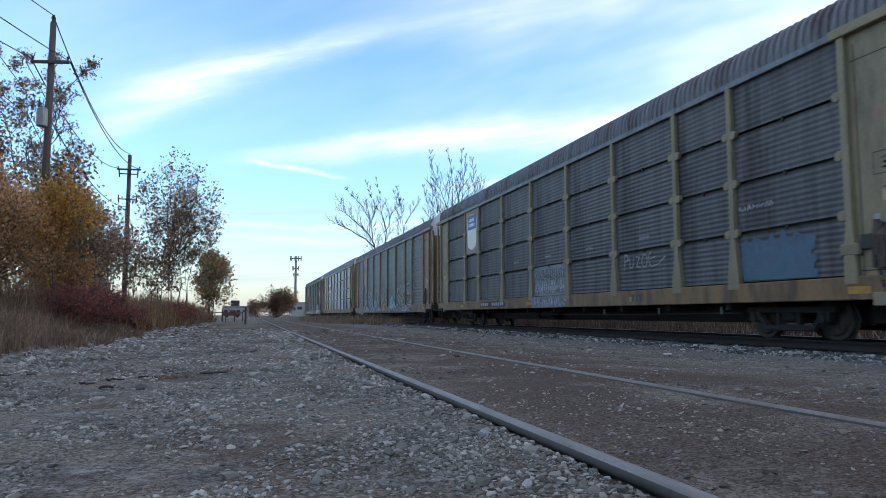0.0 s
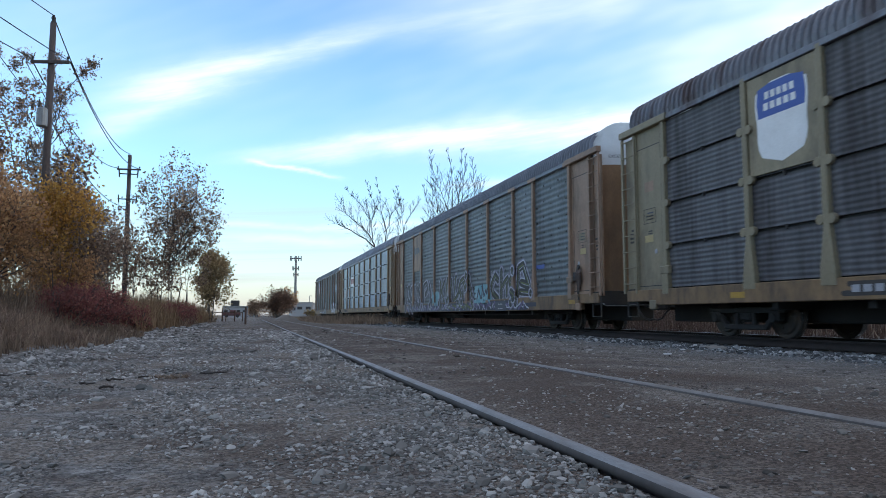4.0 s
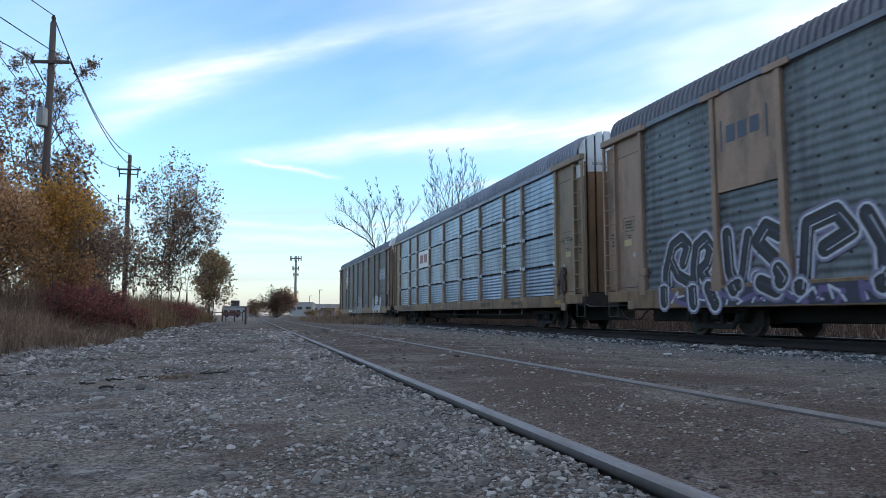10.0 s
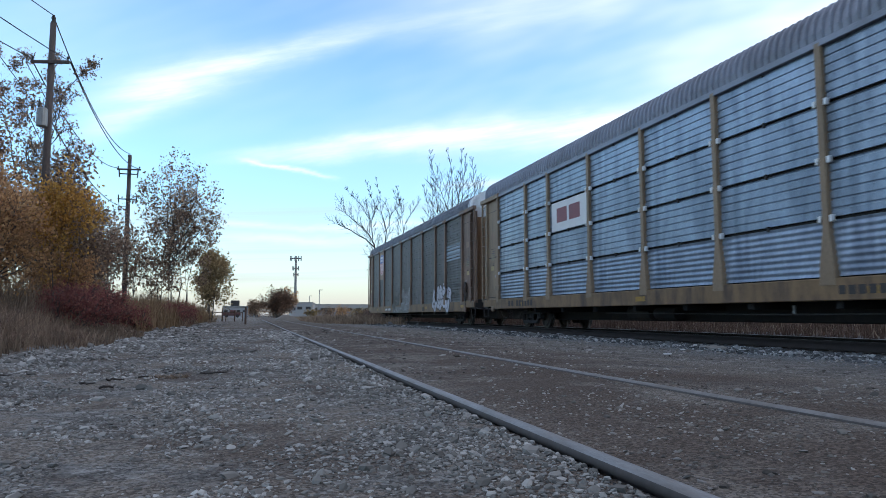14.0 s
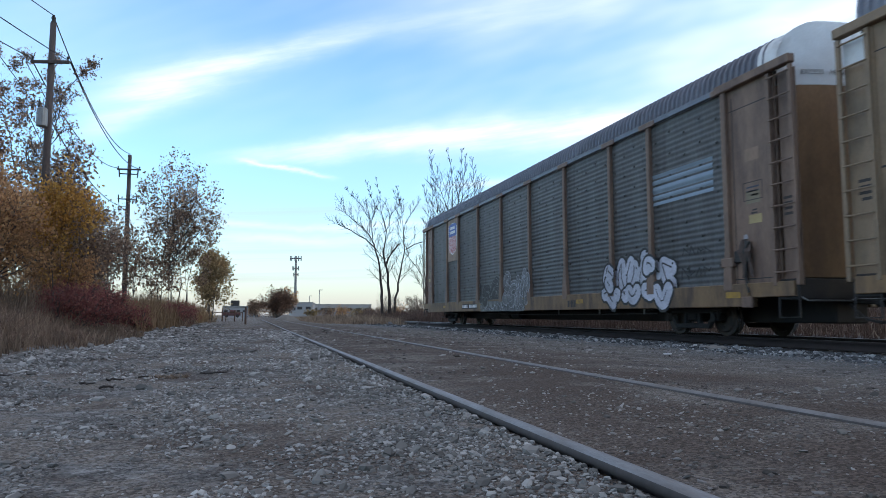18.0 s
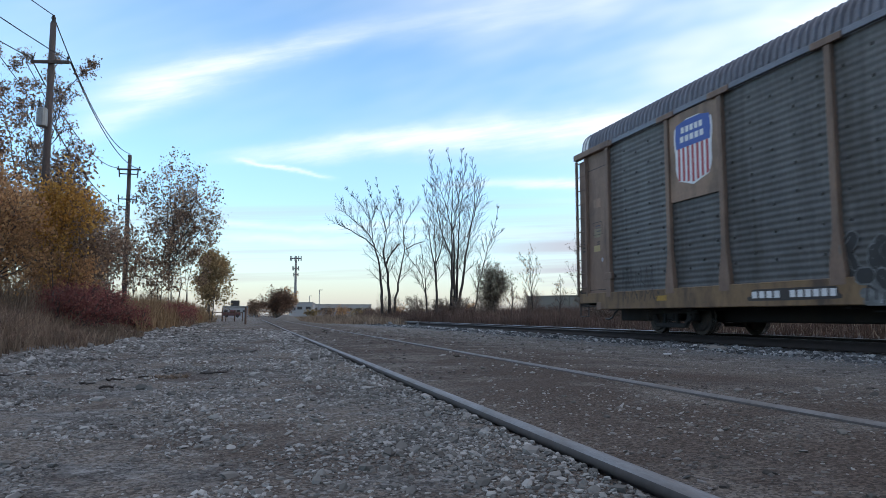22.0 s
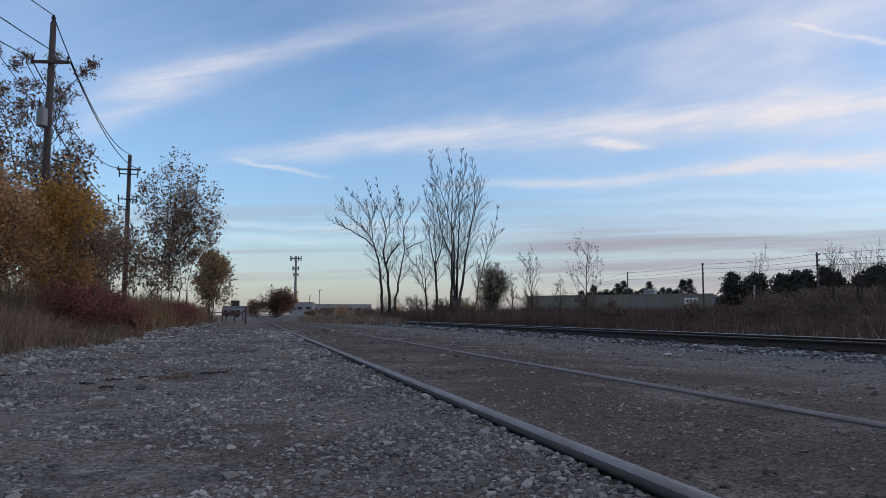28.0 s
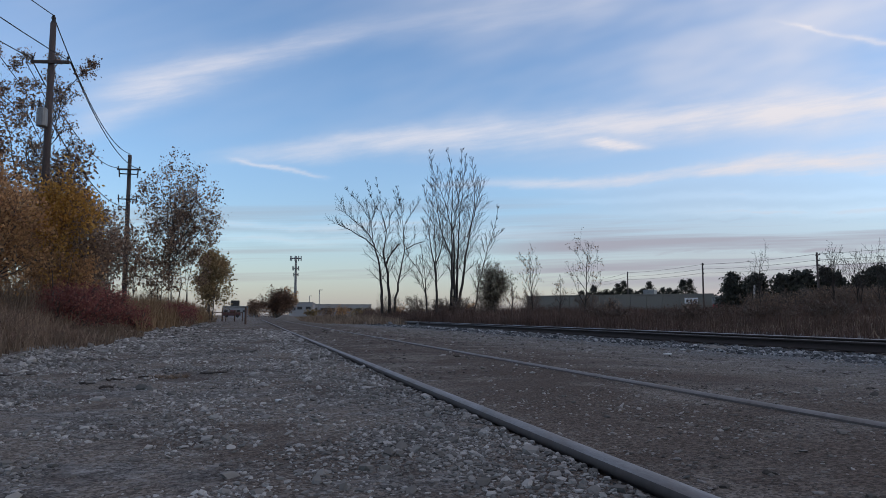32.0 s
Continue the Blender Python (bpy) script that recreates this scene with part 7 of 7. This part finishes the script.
bars(car, -5.75, 0.70, 0.55, 0.2, 3, S_WHITE)
scribble(car, 3.6, 2.1, 0.5, 0.2, 3, 0.03, P_WHITE, 37)
blob(car, -9.4, 2.02, 0.7, 0.12, S_BLUE, 38)

# silver wagon
car = CARS[3]
clips(car, WHITE, False)
h4 = (EAVE - 0.05 - SILL_TOP) / 4
band = part("sign_board", Shape().cbox(-1.505, -1.499, 4.40, 7.04, SILL_TOP + 2 * h4 + 0.04, SILL_TOP + 3 * h4 - 0.04, 0.001), S_WHITE, car, "white painted panel with two dull red marks")
for y, w, z, hh in ((6.65, 0.75, 0.30, 0.46), (5.75, 0.75, 0.30, 0.46)):
    part("sign_mark", Shape().cbox(-1.5105, -1.506, y - w, y, SILL_TOP + 2 * h4 + z, SILL_TOP + 2 * h4 + z + hh, 0.002), S_RED_DARK, band)
bars(car, 10.9, 0.79, 0.6, 0.2, 2, INK)
bars(car, 10.1, 0.79, 1.6, 0.2, 6, INK)
bars(car, -4.6, 0.80, 1.2, 0.15, 6, INK)
bars(car, -8.2, 0.84, 0.9, 0.10, 6, INK)
for e in (-1, 1):
    part("panel_seam", Shape().box(-1.4925, -1.4905, e * 12.92 - 0.46, e * 12.92 + 0.46, 2.75, 2.785), GAP_SHADE_SEAM, car)

# last wagon
car = CARS[4]
bolts(car)
bd = board(car, 2, 3.05, 5.08, TAN, "flat tan sign board with a red white and blue shield")
shield(bd, 8.26, 3.35, 1.35, 1.6, True)
part("new_panel_strip", cached("newstrip", lambda: panel_mesh(2.35, 3.1, 3.85, NEW_PANEL, soft=True)), NEW_PANEL, car, "bright replacement panel strip", at=pose(-1.476, -10.5, 0))
letters(car, (4, 6, 2, 0, 8), -6.85, 3.3, 0.9, 0.86, [(P_BLACK, 0.50, 0.001, 0.0), (P_WHITE, 0.37, 0.003, 0.0), (P_BLACK, 0.04, 0.005, 0.03)], 41, 0.2, 0.95)
scribble(car, -10.4, 1.25, 1.1, 0.35, 4, 0.03, P_BLACK, 42)
scribble(car, -10.5, 1.75, 1.0, 0.25, 4, 0.03, P_BLACK, 43)
P_FADED = mat("faded_grey_spray", (0.10, 0.105, 0.11), 0.6, var=0.35, dirt=(0.17, 0.175, 0.18), dirt_scale=3, dirt_amount=0.5, bump=0)
blob(car, 4.1, 0.62, 5.5, 0.38, P_FADED, 58, lift=0.0004)
letters(car, (2, 8, 0, 3), 4.3, 2.6, 1.04, 0.72, [(P_FADED, 0.30, 0.001, 0.0), (P_BLACK, 0.25, 0.0025, 0.0), (P_FADED, 0.02, 0.004, 0.04)], 45, 0.2, 1.15)
letters(car, (8, 0, 9, 6), 1.3, 2.65, 0.98, 0.86, [(P_GREY, 0.36, 0.001, 0.0), (P_FADED, 0.31, 0.0025, 0.0), (P_WHITE, 0.022, 0.004, 0.05), (P_NAVY, 0.02, 0.0048, -0.06)], 44, 0.25, 1.15)
blob(car, 6.6, 0.74, 2.3, 0.2, INK, 59, lift=0.0012)
bars(car, 6.45, 0.78, 0.8, 0.13, 4, S_WHITE)
bars(car, 5.45, 0.78, 1.1, 0.13, 6, S_WHITE)
scribble(car, 11.6, 1.1, 1.6, 0.6, 7, 0.02, P_BLACK, 46)
scribble(car, 11.4, 0.75, 1.8, 0.4, 7, 0.02, P_BLACK, 47)
scribble(car, 3.9, 0.64, 5.0, 0.34, 14, 0.035, P_BLACK, 56)
scribble(car, 3.6, 0.64, 4.8, 0.34, 11, 0.02, P_WHITE, 48)
bars(car, -4.6, 0.70, 0.6, 0.2, 3, INK)


def corner_details(car, paint, seed):
    """Seams, outlined notices, stencil bars and hardware on the corner panels of the near side."""
    rng = random.Random(seed)
    face = -1.4905
    for e in (-1, 1):
        for z in (1.16, 4.62):
            part("panel_seam", Shape().box(face - 0.003, face, min(e * 12.25, e * 13.45), max(e * 12.25, e * 13.45), z, z + 0.018), GAP_SHADE_SEAM, car)
        part("panel_seam", Shape().box(face - 0.003, face, e * 12.34 - 0.009, e * 12.34 + 0.009, 1.0, 4.9), GAP_SHADE_SEAM, car)
        part("edge_strip", Shape().cbox(face - 0.03, face, e * 13.44 - 0.05, e * 13.44 + 0.05, 1.0, 5.05, 0.008), paint, car)
        y, z, w, h = e * 12.88, 2.85 + rng.uniform(-0.1, 0.1), 0.26, 0.17
        rim = Shape()
        for a, b, c, d in ((-w, w, h, h + 0.014), (-w, w, -h - 0.014, -h), (-w - 0.014, -w, -h - 0.014, h + 0.014), (w, w + 0.014, -h - 0.014, h + 0.014)):
            rim.box(face - 0.0035, face - 0.0008, y + a, y + b, z + c, z + d)
        part("notice_outline", rim, INK, car)
        for k in range(3):
            part("stencil_bar", Shape().box(face - 0.003, face - 0.0006, y - 0.18, y + 0.18 - rng.uniform(0, 0.15), z - 0.10 + k * 0.08, z - 0.07 + k * 0.08), S_NAVY, car)
        for k in range(3):
            part("stencil_bar", Shape().box(face - 0.003, face - 0.0006, y - 0.10, y + 0.10 - rng.uniform(0, 0.08), 2.5 - k * 0.06, 2.53 - k * 0.06), INK, car)
        part("round_mark", Shape().tube([(face - 0.004, y - e * 0.25, 2.0), (face - 0.0005, y - e * 0.25, 2.0)], 0.06, 14), P_GREY, car, "small pale round mark")
        part("gusset", Shape().cbox(-1.60, -1.50, e * 12.15 - 0.19, e * 12.15 + 0.19, 1.42, 1.62, 0.02), paint, car)
        part("anchor_box", Shape().cbox(-1.60, -1.52, e * 12.7 - 0.14, e * 12.7 + 0.14, 0.60, 0.82, 0.015), paint, car)
        # marks low on the ladder plate
        for k in range(4):
            part("stencil_bar", Shape().box(-1.4535, -1.4508, e * 13.76 - 0.15, e * 13.76 + 0.15 - rng.uniform(0, 0.1), 2.6 - k * 0.1, 2.65 - k * 0.1), INK, car)
        part("door_hood", Shape().cbox(-1.5, -0.2, min(e * 13.55, e * 13.62), max(e * 13.55, e * 13.62), 5.02, 5.09, 0.01), GAP_SHADE_SEAM, car)
        if e > 0:
            continue
        gear = Shape()
        for k in range(5):
            yy = e * (12.62 + 0.05 * k) + rng.uniform(-0.03, 0.03)
            gear.tube([(face - 0.05, yy, 1.95 - 0.04 * k), (face - 0.12, yy + rng.uniform(-0.1, 0.1), 1.7), (face - 0.08, yy + rng.uniform(-0.08, 0.08), 1.45), (face - 0.05, yy + rng.uniform(-0.1, 0.1), 1.2)], rng.uniform(0.025, 0.045), 6)
        part("chain_gear", gear, GEAR, car, "rusty hanging lock chains")


GEAR = mat("rusty_gear", (0.075, 0.055, 0.048), 0.85, var=0.35)
for n, (car, paint) in enumerate(zip(CARS, (OLIVE, OLIVE, TAN, GREYTAN, TAN_DIRTY))):
    corner_details(car, paint, 80 + n)


# ---------------- what moves ----------------
def rear_y(t):
    """Where the trailing end of the train stands; its pace wavers a little and picks up at the end."""
    return 123.41 - 4.731 * t + float(np.interp(t, (0, 4, 9, 11.5, 13.5, 16.5, 19, 20, 21, 22, 23, 24, 32), (0.0, -0.04, -0.11, -0.08, 0.0, 0.10, 0.10, 0.03, -0.14, -0.29, -0.45, -0.65, -2.3)))


def motions():
    times = [i * 0.5 for i in range(65)]
    for k, car in enumerate(CARS):
        back = (len(CARS) - 1 - k) * PITCH_CARS + (13.5 if k < len(CARS) - 1 else 13.75)
        walk(car, [(t, pose(MAIN_X, rear_y(t) - back, RAIL_Z)) for t in times])
    for w, y in wheels:
        walk(w, [(i * 0.1, pose(0, y, WHEEL_R, math.degrees((123.41 - rear_y(i * 0.1)) / WHEEL_R))) for i in range(321)])

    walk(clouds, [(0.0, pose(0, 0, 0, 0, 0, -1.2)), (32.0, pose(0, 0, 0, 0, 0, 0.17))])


motions()
